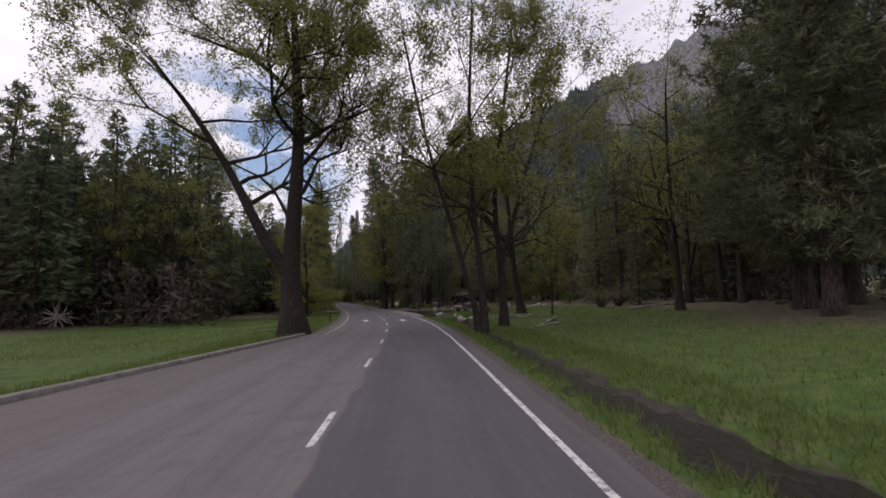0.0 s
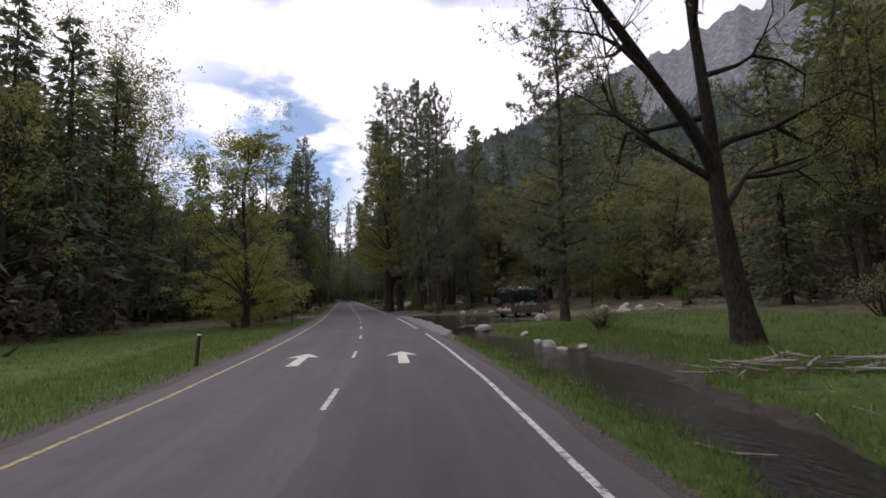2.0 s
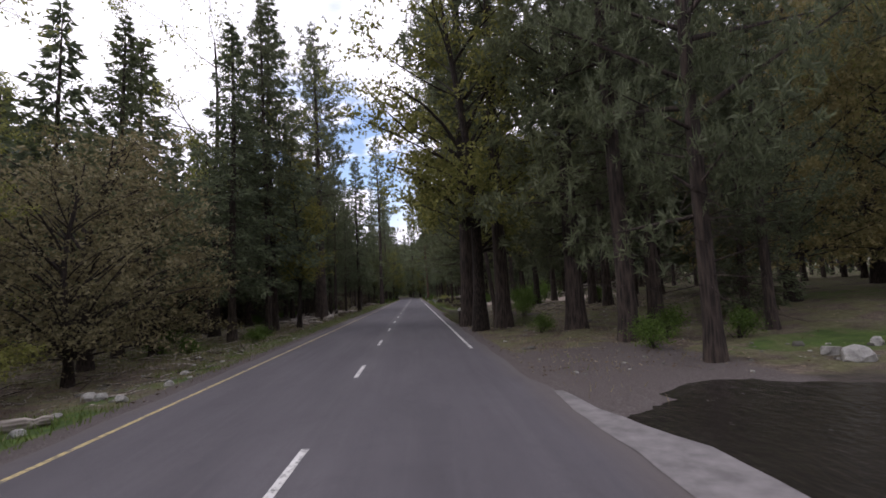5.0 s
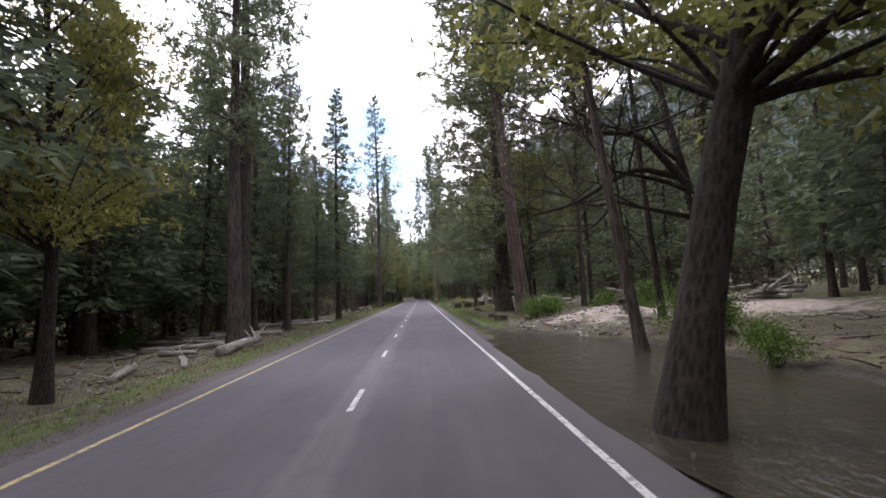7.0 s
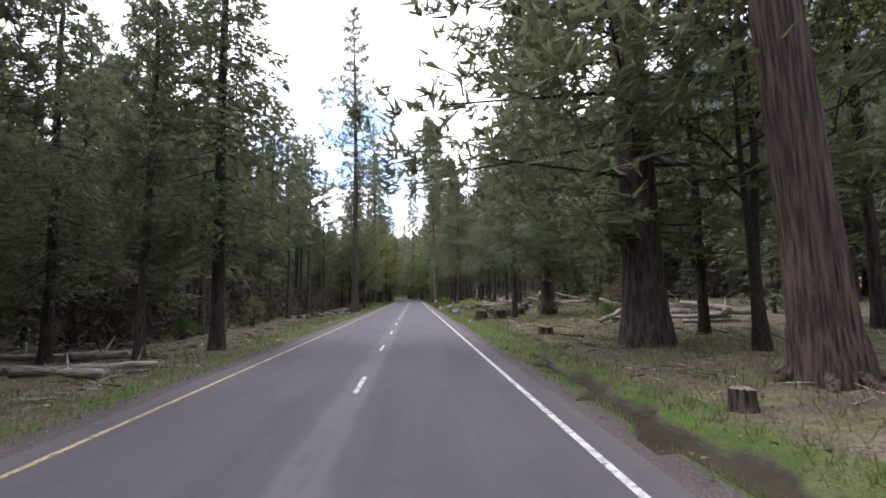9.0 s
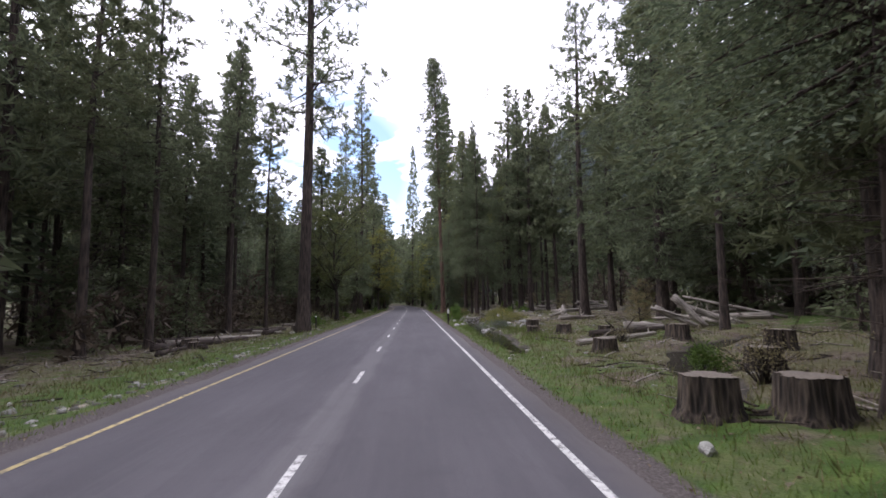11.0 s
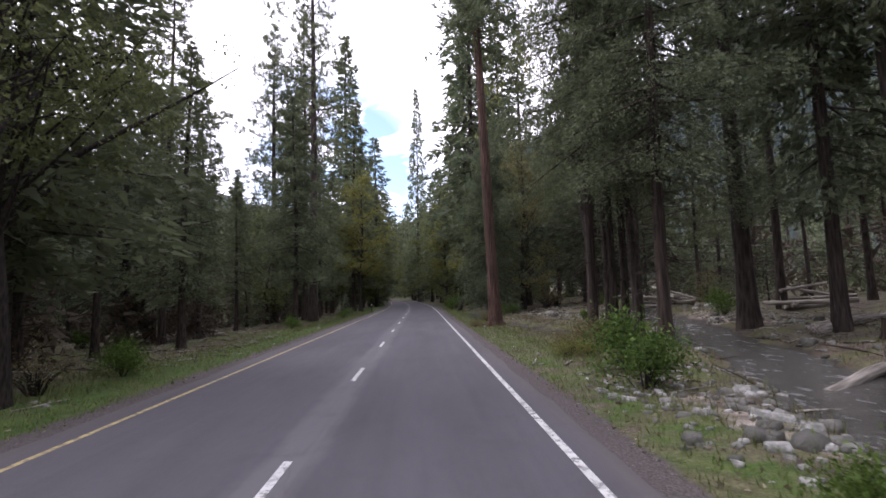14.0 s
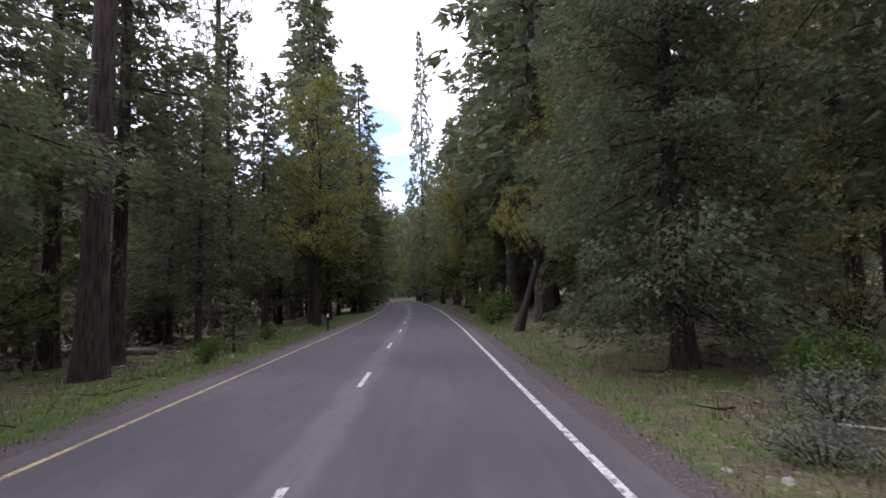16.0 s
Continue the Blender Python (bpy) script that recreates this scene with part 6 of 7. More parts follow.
# ---- the camper van in the pull-out ----
VAN_PAINT = Mat("painted_van_body", 0.35)
_z = VAN_PAINT.xyz(VAN_PAINT.tc.outputs["Object"])[2]
_edge = VAN_PAINT.calc("ADD", _z, VAN_PAINT.calc("MULTIPLY", VAN_PAINT.calc("SUBTRACT", VAN_PAINT.noise(5.0, 3), 0.5), 0.9))
_art = VAN_PAINT.ramp(VAN_PAINT.voronoi(2.2), (0.15, (0.20, 0.085, 0.035)), (0.4, (0.10, 0.055, 0.035)), (0.6, (0.05, 0.085, 0.13)), (0.8, (0.16, 0.11, 0.05)))
VAN_PAINT.color(VAN_PAINT.mix(VAN_PAINT.ramp(VAN_PAINT.calc("SUBTRACT", _edge, 0.9), (0.28, 0.0), (0.36, 1.0)), _art, (0.012, 0.012, 0.014)))
VAN_PAINT = VAN_PAINT.m
DARKGLASS = plain("tinted_glass", (0.012, 0.013, 0.015), 0.08, 0, 4, 0.1)
RUBBER = plain("tyre_rubber", (0.018, 0.018, 0.018), 0.9)
CHROME = plain("chrome", (0.6, 0.6, 0.6), 0.25, 1.0)
RED_LENS = plain("red_lens", (0.28, 0.02, 0.015), 0.3)
ART_BLUE = plain("pale_blue_art", (0.22, 0.42, 0.52), 0.5)
ART_PALE = plain("pale_art", (0.50, 0.46, 0.46), 0.5)
BLACK = plain("black_plastic", (0.02, 0.02, 0.022), 0.6)


def loft(name, sections, mat):
    """A closed body through cross sections: each a list of points, front to back."""
    bm = bmesh.new()
    rings = [[bm.verts.new(p) for p in s] for s in sections]
    for a, b in zip(rings[:-1], rings[1:]):
        for i in range(len(a)):
            j = (i + 1) % len(a)
            bm.faces.new((a[i], a[j], b[j], b[i]))
    bm.faces.new(rings[0][::-1])
    bm.faces.new(rings[-1])
    bmesh.ops.recalc_face_normals(bm, faces=bm.faces[:])
    return bm_mesh(name, bm, mat, False)


def van():
    ob = thing("camper_van", "dark high-roofed camper van with painted sides, parked in the flooded pull-out", "van")

    def ring(y, w, zb, zt, tuck):
        s = []
        for sx, k in ((1, 1), (-1, -1)):
            col = [(sx * w * 0.96, zb), (sx * w, zb + 0.25), (sx * w, zb + 0.75), (sx * (w - tuck * 0.5), (zb + zt) / 2 + 0.3), (sx * (w - tuck), zt - 0.16), (sx * (w - tuck - 0.16), zt)]
            s += [(x, y, z) for x, z in (col if k == 1 else col[::-1])]
        return s

    body = part("body", loft("body", [ring(-2.0, 0.93, 0.45, 2.55, 0.10), ring(-1.9, 0.98, 0.38, 2.66, 0.10), ring(1.4, 0.99, 0.36, 2.66, 0.11), ring(1.9, 0.99, 0.36, 2.45, 0.14),
                                          ring(2.55, 0.97, 0.36, 1.45, 0.12), ring(3.35, 0.93, 0.38, 1.22, 0.08), ring(3.48, 0.86, 0.45, 1.05, 0.06)], VAN_PAINT), ob)
    part("rear_window", bm_mesh("rear_window", box_bm(-0.72, 0.72, -2.035, -1.97, 1.35, 2.3, 0.03), DARKGLASS), ob)
    for s in (-1, 1):
        part("side_window", bm_mesh("side_window", box_bm(min(s * 0.9, s * 0.965), max(s * 0.9, s * 0.965), -1.7, 0.4, 1.42, 2.1, 0.03), DARKGLASS), ob)
        part("side_window", bm_mesh("side_window", box_bm(min(s * 0.88, s * 0.955), max(s * 0.88, s * 0.955), 0.6, 1.55, 1.42, 2.0, 0.03), DARKGLASS), ob)
        part("tail_light", bm_mesh("tail_light", box_bm(min(s * 0.80, s * 0.965), max(s * 0.80, s * 0.965), -2.05, -1.93, 0.95, 1.2, 0.02), RED_LENS), ob)
        part("mirror", bm_mesh("mirror", box_bm(min(s * 1.0, s * 1.2), max(s * 1.0, s * 1.2), 1.75, 1.85, 1.4, 1.75, 0.04), BLACK), ob)
        for k in range(9):
            y0 = -1.55 + k * 0.33
            hgt = 0.12 + 0.07 * ((k * 5) % 4)
            part("painted_shape", bm_mesh("painted_shape", box_bm(min(s * 0.97, s * 1.003), max(s * 0.97, s * 1.003), y0, y0 + 0.13 + 0.04 * (k % 3), 1.08, 1.14 + hgt, 0.01), ART_BLUE if k % 2 else ART_PALE), ob, "bright painted shape on the side")
    for k in range(8):
        x0 = -0.85 + k * 0.21
        part("painted_shape", bm_mesh("painted_shape", box_bm(x0, x0 + 0.14 + 0.03 * (k % 2), -2.045, -1.99, 0.66, 0.78 + 0.08 * (k % 3), 0.01), ART_BLUE if k % 3 == 0 else ART_PALE), ob)
    part("bumper", bm_mesh("bumper", box_bm(-0.95, 0.95, -2.17, -1.99, 0.44, 0.60, 0.03), CHROME), ob, "dull chrome rear bumper")
    part("front_bumper", bm_mesh("front_bumper", box_bm(-0.93, 0.93, 3.45, 3.6, 0.42, 0.6, 0.03), BLACK), ob)
    part("roof_vent", bm_mesh("roof_vent", box_bm(-0.3, 0.3, -1.5, -0.85, 2.64, 2.82, 0.04), BLACK), ob)
    part("roof_box", bm_mesh("roof_box", box_bm(-0.35, 0.4, 0.3, 1.0, 2.64, 2.76, 0.04), ART_PALE), ob, "pale roof hatch")
    sp = part("spare_wheel", bm_mesh("spare_wheel", cyl_bm(0.36, 0.36, -0.11, 0.11, 24, 0.04), RUBBER, True), ob, "covered spare wheel on the rear door")
    sp.matrix_basis = pose(-0.5, -2.14, 1.35, 90, 0, 0)
    for sx in (-1, 1):
        for y in (-1.15, 2.35):
            w = part("wheel", bm_mesh("wheel", cyl_bm(0.2, 0.2, -0.10, 0.10, 18), BLACK), ob)
            w.matrix_basis = pose(sx * 0.86, y, 0.36, 0, 90, 0)
            part("tyre", bm_mesh("tyre", cyl_bm(0.37, 0.37, -0.115, 0.115, 24, 0.05), RUBBER, True), w)
            part("rim", bm_mesh("rim", cyl_bm(0.21, 0.17, 0.08, 0.125, 18), CHROME), w)
    return ob


v = van()
v.matrix_basis = pose(14.3, 74.4, -0.05, 0, 0, -62)


# ---- signs, posts ----
POSTWOOD = plain("dark_post_wood", (0.035, 0.028, 0.024), 0.9, 0, 20, 0.4)
SIGNBROWN = plain("dark_sign_board", (0.030, 0.022, 0.018), 0.8)
REFLECT = plain("white_post_face", (0.72, 0.72, 0.70), 0.5)


def marker(x, y, h, white=0.0, lean=0.0, label="dark roadside marker post"):
    ob = thing("marker_post", label, "post", "roadside posts")
    part("post", bm_mesh("post", box_bm(-0.055, 0.055, -0.04, 0.04, -0.3, h, 0.012), POSTWOOD), ob)
    if white:
        part("reflector", bm_mesh("reflector", box_bm(-0.06, 0.06, -0.047, -0.03, h - white, h - 0.01, 0.004), REFLECT), ob, "white reflector plate")
    else:
        part("cap", bm_mesh("cap", box_bm(-0.058, 0.058, -0.044, 0.044, h - 0.10, h - 0.05, 0.003), REFLECT), ob, "thin pale band")
    ob.matrix_basis = pose(x, y, gz(x, y), 0, lean, 4 if white else x * 17)
    return ob


marker(-8.0, 38.4, 1.1, 0, -4)
marker(-6.0, 48.9, 1.05, 0, -7)
marker(-5.9, 190.6, 1.05, 0, 2)
marker(4.3, 194.2, 1.25, 0.32, 0, "white-faced roadside marker post")
marker(4.1, 101.5, 1.05, 0.16, 0, "white-faced roadside marker post")
marker(-4.6, 258.0, 1.0, 0.2, 0, "white-faced roadside marker post")


def small_sign(x, y):
    ob = thing("road_sign", "small dark wooden sign seen edge-on from behind", "sign")
    part("post", bm_mesh("post", box_bm(-0.05, 0.05, -0.05, 0.05, -0.3, 1.65, 0.01), POSTWOOD), ob)
    b = part("board", bm_mesh("board", box_bm(-0.36, 0.36, -0.09, -0.05, 1.5, 1.85, 0.015), SIGNBROWN), ob)
    for k in range(2):
        part("letter_bar", bm_mesh("letter_bar", box_bm(-0.24, 0.24, -0.096, -0.085, 1.58 + 0.13 * k, 1.61 + 0.13 * k, 0.002), POSTWOOD), b)
    ob.matrix_basis = pose(x, y, gz(x, y), 0, 0, 8)


small_sign(-5.75, 74.6)

# ---- boulders, stumps, logs ----
def boulder_mesh(seed, sx=1.0, sy=1.0, sz=0.7, sub=3):
    rng = np.random.RandomState(seed)
    bm = bmesh.new()
    bmesh.ops.create_icosphere(bm, subdivisions=sub, radius=0.5)
    cuts = rng.normal(size=(15, 3))
    cuts /= np.linalg.norm(cuts, axis=1)[:, None]
    depth = rng.uniform(0.25, 0.42, 15)
    for vv in bm.verts:
        p = np.array(vv.co)
        for c, dd in zip(cuts, depth):
            k = p @ c - dd
            if k > 0:
                p = p - c * k * 0.92
        p = p + 0.035 * np.array(noise.noise_vector(Vector(p * 4 + seed)))
        vv.co = (p[0] * sx, p[1] * sy, p[2] * sz)
    return bm_mesh("boulder", bm, GRANITE, False)


ROCKS = [boulder_mesh(s, 1, 0.8 + 0.1 * (s % 3), 0.62 + 0.08 * (s % 2)) for s in range(6)]


def boulder(x, y, size, label="pale granite boulder", z=0.0, kind="boulder"):
    k = int(abs(x * 7 + y * 13)) % 6
    ob = tagged(new(kind, ROCKS[k]), label, "rock", "roadside rocks")
    ob.matrix_basis = Matrix.LocRotScale((x, y, gz(x, y) + size * 0.10 + z), Euler((0.1 * k, 0.12 * (k - 3), x + y)), (size, size, size))
    return ob


GRASSY = "pale granite boulder in the grass"
for x, y, s in ((6.6, 59.9, 1.2), (6.8, 53.9, 0.45), (6.6, 51.9, 0.6), (6.25, 50.0, 0.75), (6.4, 49.1, 0.6), (6.9, 48.6, 0.5), (15.9, 62.4, 1.5), (20.4, 64.7, 1.3), (17.8, 64.0, 0.9)):
    boulder(x, y, s, GRASSY)
for x, y, s in ((23.7, 75, 0.9), (25.0, 74.5, 1.1), (26.5, 74.0, 0.9), (28, 73, 1.0), (22.0, 69.5, 1.4), (12.3, 64.6, 1.1), (24.6, 78.2, 1.0), (27.0, 77.2, 1.2)):
    boulder(x, y, s, "pale granite boulder lining the pull-out")
for x, y, s in ((11.3, 83.6, 0.75), (12.6, 83.2, 0.75), (14.3, 83.0, 0.7), (17.0, 83.6, 0.8), (11.6, 84.6, 0.6), (13.2, 85.0, 0.5)):
    boulder(x, y, s, "pale granite boulder at the edge of the flooded lot")
for x, y, s in ((-6.2, 85.3, 0.42), (-5.8, 85.1, 0.35), (-5.0, 84.5, 0.32), (-4.9, 86.3, 0.32), (-5.2, 82.0, 0.3), (-5.6, 83.5, 0.25), (-5.5, 88.5, 0.3)):
    boulder(x, y, s, "pale stone on the gravel verge", kind="stone")
for x, y, s in ((5.1, 160.0, 0.32), (4.8, 191.0, 0.55), (5.3, 191.2, 0.5), (6.7, 187.8, 0.5), (6.2, 186.5, 0.55), (5.2, 197.2, 0.5), (5.6, 198.4, 0.45), (7.8, 190.5, 0.45), (6.9, 189.2, 0.4), (7.3, 190.2, 0.35), (6.9, 191.8, 0.4), (7.7, 192.3, 0.35), (7.4, 193.4, 0.4), (8.2, 193.8, 0.3), (8.4, 188.6, 0.5), (9.0, 187.2, 0.6), (7.6, 203.0, 0.4), (-7.1, 188.2, 0.45), (-5.3, 170.2, 0.2), (-5.2, 172.6, 0.34), (-5.25, 173.4, 0.22), (-5.1, 171.2, 0.18), (-5.3, 168.6, 0.24), (-5.2, 175.6, 0.2), (-5.3, 167.2, 0.2), (-5.1, 180.4, 0.25), (-5.2, 181.4, 0.2), (6.0, 196.2, 0.5), (9.4, 197.0, 0.5), (8.8, 195.2, 0.6)):
    boulder(x, y, s, "pale rounded stone beside the creek", kind="stone")

STUMP_BARK = bark("stump_bark", (0.024, 0.019, 0.016), (0.125, 0.097, 0.074), 13.0, 1.2, 0.07)


def stump(x, y, r, h, seed, label="weathered pine stump with split bark"):
    rng = np.random.RandomState(seed)
    ob = thing("stump", label, "stump", "tree stumps")
    n = 44
    th = np.linspace(0, 2 * np.pi, n, endpoint=False)
    lob = 1 + 0.10 * np.sin(th * 3 + seed) + 0.07 * np.sin(th * 7 + 2 * seed) + rng.normal(0, 0.035, n) - 0.16 * (rng.uniform(0, 1, n) < 0.18)
    rows = []
    for k, (zz, f) in enumerate(((-0.25, 1.5), (0.0, 1.25), (0.18 * h, 1.08), (0.6 * h, 1.0), (h * 0.97, 0.96))):
        top = rng.normal(0, 0.03 * h, n) if k == 4 else 0
        rows.append(np.stack([np.cos(th) * r * f * lob, np.sin(th) * r * f * lob, np.full(n, zz) + top], -1))
    v = np.vstack(rows)
    i, j = np.meshgrid(np.arange(4), np.arange(n), indexing="ij")
    q = (j + 1) % n
    f = np.concatenate([np.stack([i * n + j, i * n + q, (i + 1) * n + q], -1).reshape(-1, 3), np.stack([i * n + j, (i + 1) * n + q, (i + 1) * n + j], -1).reshape(-1, 3)])
    part("bark", tri_mesh("bark", v, f, STUMP_BARK, False), ob)
    c = np.vstack([np.stack([np.cos(th) * r * 0.96 * lob, np.sin(th) * r * 0.96 * lob, np.full(n, h * 0.98)], -1), [[0.1 * r, 0, h]]])
    jj = np.arange(n)
    part("cut_face", tri_mesh("cut_face", c, np.stack([jj, (jj + 1) % n, np.full(n, n)], -1), WOODCUT, False), ob, "grey sawn top")
    ob.matrix_basis = pose(x, y, gz(x, y), 0, 0, seed * 50)


for k, (x, y, r, h) in enumerate(((6.15, 161.6, 0.42, 0.63), (7.35, 161.0, 0.45, 0.65), (8.2, 170.8, 0.4, 0.5), (11.9, 172.5, 0.42, 0.6), (9.1, 178.2, 0.35, 0.45), (7.8, 179.4, 0.35, 0.4),
                              (9.0, 184.4, 0.36, 0.55), (6.5, 134.2, 0.2, 0.35), (6.3, 130.1, 0.22, 0.42), (6.7, 130.1, 0.16, 0.4), (7.8, 127.7, 0.24, 0.3), (7.1, 147.8, 0.3, 0.35), 
                              (6.9, 130.9, 0.2, 0.35), (12.2, 124.4, 0.25, 0.35), (12.0, 122.9, 0.28, 0.35), (-7.7, 191.8, 0.3, 0.35), (-8.9, 177.4, 0.3, 0.35), (-9.6, 178.6, 0.36, 0.4), (10.6, 176.5, 0.35, 0.5), (12.5, 168.0, 0.4, 0.6), (9.8, 165.2, 0.4, 0.55), (14.8, 211.0, 0.4, 0.6))):
    stump(x, y, r, h, k + 1)


def log(x0, y0, x1, y1, r, label="bleached fallen log on forest litter", mat=None, z0=None, z1=None, name="log", group="fallen logs", snags=3):
    """A log lying from one place to the other."""
    seed = int(abs(x0 * 31 + y0 * 17 + x1)) % 9999
    rng = np.random.RandomState(seed)
    a = np.array([x0, y0, (gz(x0, y0) if z0 is None else z0) + r * 0.75])
    b = np.array([x1, y1, (gz(x1, y1) if z1 is None else z1) + r * 0.6])
    n = 7
    t = np.linspace(0, 1, n)
    p = a + (b - a) * t[:, None] + rng.normal(0, r * 0.18, (n, 3)) * np.sin(t * np.pi)[:, None]
    ob = thing(name, label, "log", group)
    c = (a + b) / 2
    hp = Heap()
    hp.tube(p - c, r * (1 - 0.35 * t) * rng.uniform(0.92, 1.08, n), 9, True)
    if snags:
        hs = hp
        for _ in range(snags):
            k = rng.uniform(0.2, 0.95)
            o = a + (b - a) * k - c
            u = rng.normal(size=3)
            u[2] = abs(u[2]) + 0.3
            u /= np.linalg.norm(u)
            L = r * rng.uniform(2, 5)
            hs.tube(np.array([o, o + u * L * 0.6, o + u * L]), [r * 0.3, r * 0.2, r * 0.06], 4)
    turn = Vector(b - a).to_track_quat("Z", "Y").to_matrix()
    hp.v = [v @ np.array(turn) for v in hp.v]
    part("trunk", hp.mesh("trunk", mat or BARK_GREY), ob)
    ob.matrix_basis = Matrix.Translation(c) @ turn.to_4x4()
    return ob


DARKLOG = "dark fallen log on the forest floor"
log(-18.2, 134.0, -7.4, 128.9, 0.24)
log(-12.8, 123.8, -8.6, 123.4, 0.2)
log(-10.5, 121.0, -9.0, 121.2, 0.16)
log(-6.9, 118.8, -7.2, 124.2, 0.26, "grey root-ended log beside the verge")
log(-14.5, 131.0, -9.4, 130.2, 0.2)
log(-13.8, 144.2, -7.2, 140.4, 0.2)
log(-12.4, 146.6, -9.4, 145.4, 0.22)
log(-11.2, 142.4, -6.8, 142.2, 0.17)
log(-17.5, 137.0, -14.2, 135.2, 0.2)
log(-21, 150, -13, 147.4, 0.2)
log(-17.3, 131, -8.6, 124.8, 0.16)
log(-8.2, 118.3, -6.4, 114.8, 0.14)
log(-9.0, 116.5, -7.0, 112.0, 0.15)
log(-5.9, 82.4, -5.2, 82.8, 0.14, "short cut log on the verge", snags=0)
log(-17, 196, -9, 192.5, 0.2, DARKLOG, BARK_PINE)
log(-13, 183, -8.5, 186, 0.18)
log(-10.6, 191, -8.0, 189.1, 0.17)
log(-12, 203, -8.0, 200.8, 0.16)
log(-9.5, 204.6, -7.6, 203.0, 0.12)
log(-18, 218, -10, 214, 0.2)
log(-22, 236, -12, 232, 0.2)
log(-20, 256, -11, 251, 0.22)
log(4.58, 211.2, 4.91, 212.2, 0.035, "stripped branch on the verge", snags=1)
log(5.29, 210.7, 5.71, 211.4, 0.035, "stripped branch on the verge", snags=1)
log(5.1, 225.2, 5.3, 226.6, 0.06, "broken limb at the foot of the cedar", snags=2)
log(12, 188.3, 15.4, 190.6, 0.18)
log(12.2, 178.0, 14.0, 177.6, 0.27, "thick sawn log beside a pile of bleached trunks", snags=1)
for x0, z0, x1, z1, r in ((13.9, 1.4, 15.6, 0.5, 0.17), (14.9, 1.95, 16.1, 0.45, 0.2), (15.2, 1.55, 17.8, 0.5, 0.19), (13.7, 1.45, 15.3, 0.95, 0.08), (15.9, 1.3, 18.2, 0.6, 0.14)):
    log(x0, 178.2, x1, 177.3, r, "bleached trunk leaning in a pile", None, z0, z1, "log", "leaning bleached trunks", 2)
log(-9.3, 175.0, -9.0, 176.8, 0.14, DARKLOG, BARK_PINE)
log(-13.5, 183.2, -12.8, 187.0, 0.2, DARKLOG, BARK_PINE)
log(-8.9, 188.0, -8.5, 191.6, 0.2, DARKLOG, BARK_PINE)
log(-10.9, 177.8, -11.3, 181.0, 0.22, DARKLOG, BARK_PINE)
log(-8.2, 177.0, -9.8, 178.2, 0.13, "mossy log in the grass", BARK_PINE)
log(-10.4, 179.4, -8.2, 182.6, 0.2, "dark rotten log among litter", BARK_PINE)
log(9.5, 175.5, 14.0, 177.5, 0.2, DARKLOG, BARK_PINE)
log(8.0, 173.0, 12.0, 174.6, 0.16)
log(5.5, 62.7, 6.3, 63.3, 0.05, "pale branch lying in shallow water", snags=2)
log(16, 204, 24, 207, 0.22)
log(14, 213, 22, 216.5, 0.22)
log(9.0, 206.9, 14, 209.4, 0.15)
log(8, 33.2, 5.4, 31.9, 0.075, "grey broken limb under the oaks", snags=5)
log(9.5, 36.5, 6.9, 33.4, 0.10, "grey broken limb under the oaks", snags=5)
log(7.5, 41.5, 9.8, 43.0, 0.08, "pale branch in the wet grass", snags=6)
log(8.2, 40.2, 11.2, 41.0, 0.06, "pale branch in the wet grass", snags=5)
for k in range(16):
    r = np.random.RandomState(640 + k)
    ax, ay, aa, al = 7.8 + r.normal(0, 0.9), 40.9 + r.normal(0, 0.5), r.uniform(0, 6.28), r.uniform(0.5, 1.3)
    log(ax - al * math.cos(aa), ay - 0.5 * al * math.sin(aa), ax + al * math.cos(aa), ay + 0.5 * al * math.sin(aa), r.uniform(0.018, 0.04), "bleached branch in a brush heap", None, gz(ax, ay) + r.uniform(0, 0.25), gz(ax, ay) + r.uniform(0, 0.35), "branch", "brush heap", 4)
log(18, 40, 27, 44.5, 0.16)
log(33, 47, 24, 49.5, 0.18)
log(-10.8, 40.6, -8.9, 41.8, 0.07, "dead branch in the meadow", snags=5)
log(-8.8, 36.7, -7.2, 39.2, 0.05, "dead branch on the verge", snags=6)


def heap_of_logs(x, y, n, reach, high, seed, label="bleached log in a heap of deadwood"):
    """Each log of a heap is a thing of its own."""
    rng = np.random.RandomState(seed)
    z = gz(x, y)
    for k in range(n):
        az = rng.uniform(0, math.pi)
        L = reach * rng.uniform(0.5, 1.0)
        ox, oy = rng.normal(0, reach * 0.18, 2)
        zz = z + high * (k / n) * rng.uniform(0.5, 1)
        tilt = rng.uniform(-0.3, 0.3) * L
        c, s = math.cos(az) * L / 2, math.sin(az) * L / 2
        log(x + ox - c, y + oy - s, x + ox + c, y + oy + s, rng.uniform(0.09, 0.2), label, None, zz, max(z, zz + tilt), "log", "stacked dead logs", 1)


for args in ((18.0, 180.5, 5, 5.0, 0.5, 1), (18.6, 139.6, 14, 4.0, 1.6, 2), (21, 131, 10, 5.0, 0.9, 3), (24, 129.5, 9, 5.0, 1.0, 4), (11.5, 150, 6, 3.0, 0.6, 5), (15, 149, 6, 3.6, 0.6, 6),
             (20, 222, 9, 4.0, 1.0, 7), (23, 213, 9, 4.5, 1.0, 8), (18.5, 230, 8, 4.0, 0.9, 9), (22.5, 243, 8, 4.5, 0.8, 10), (13, 190.8, 5, 2.2, 0.5, 11), (17, 162, 5, 4, 0.4, 13), (30, 52, 6, 5, 0.6, 14)):
    heap_of_logs(*args)


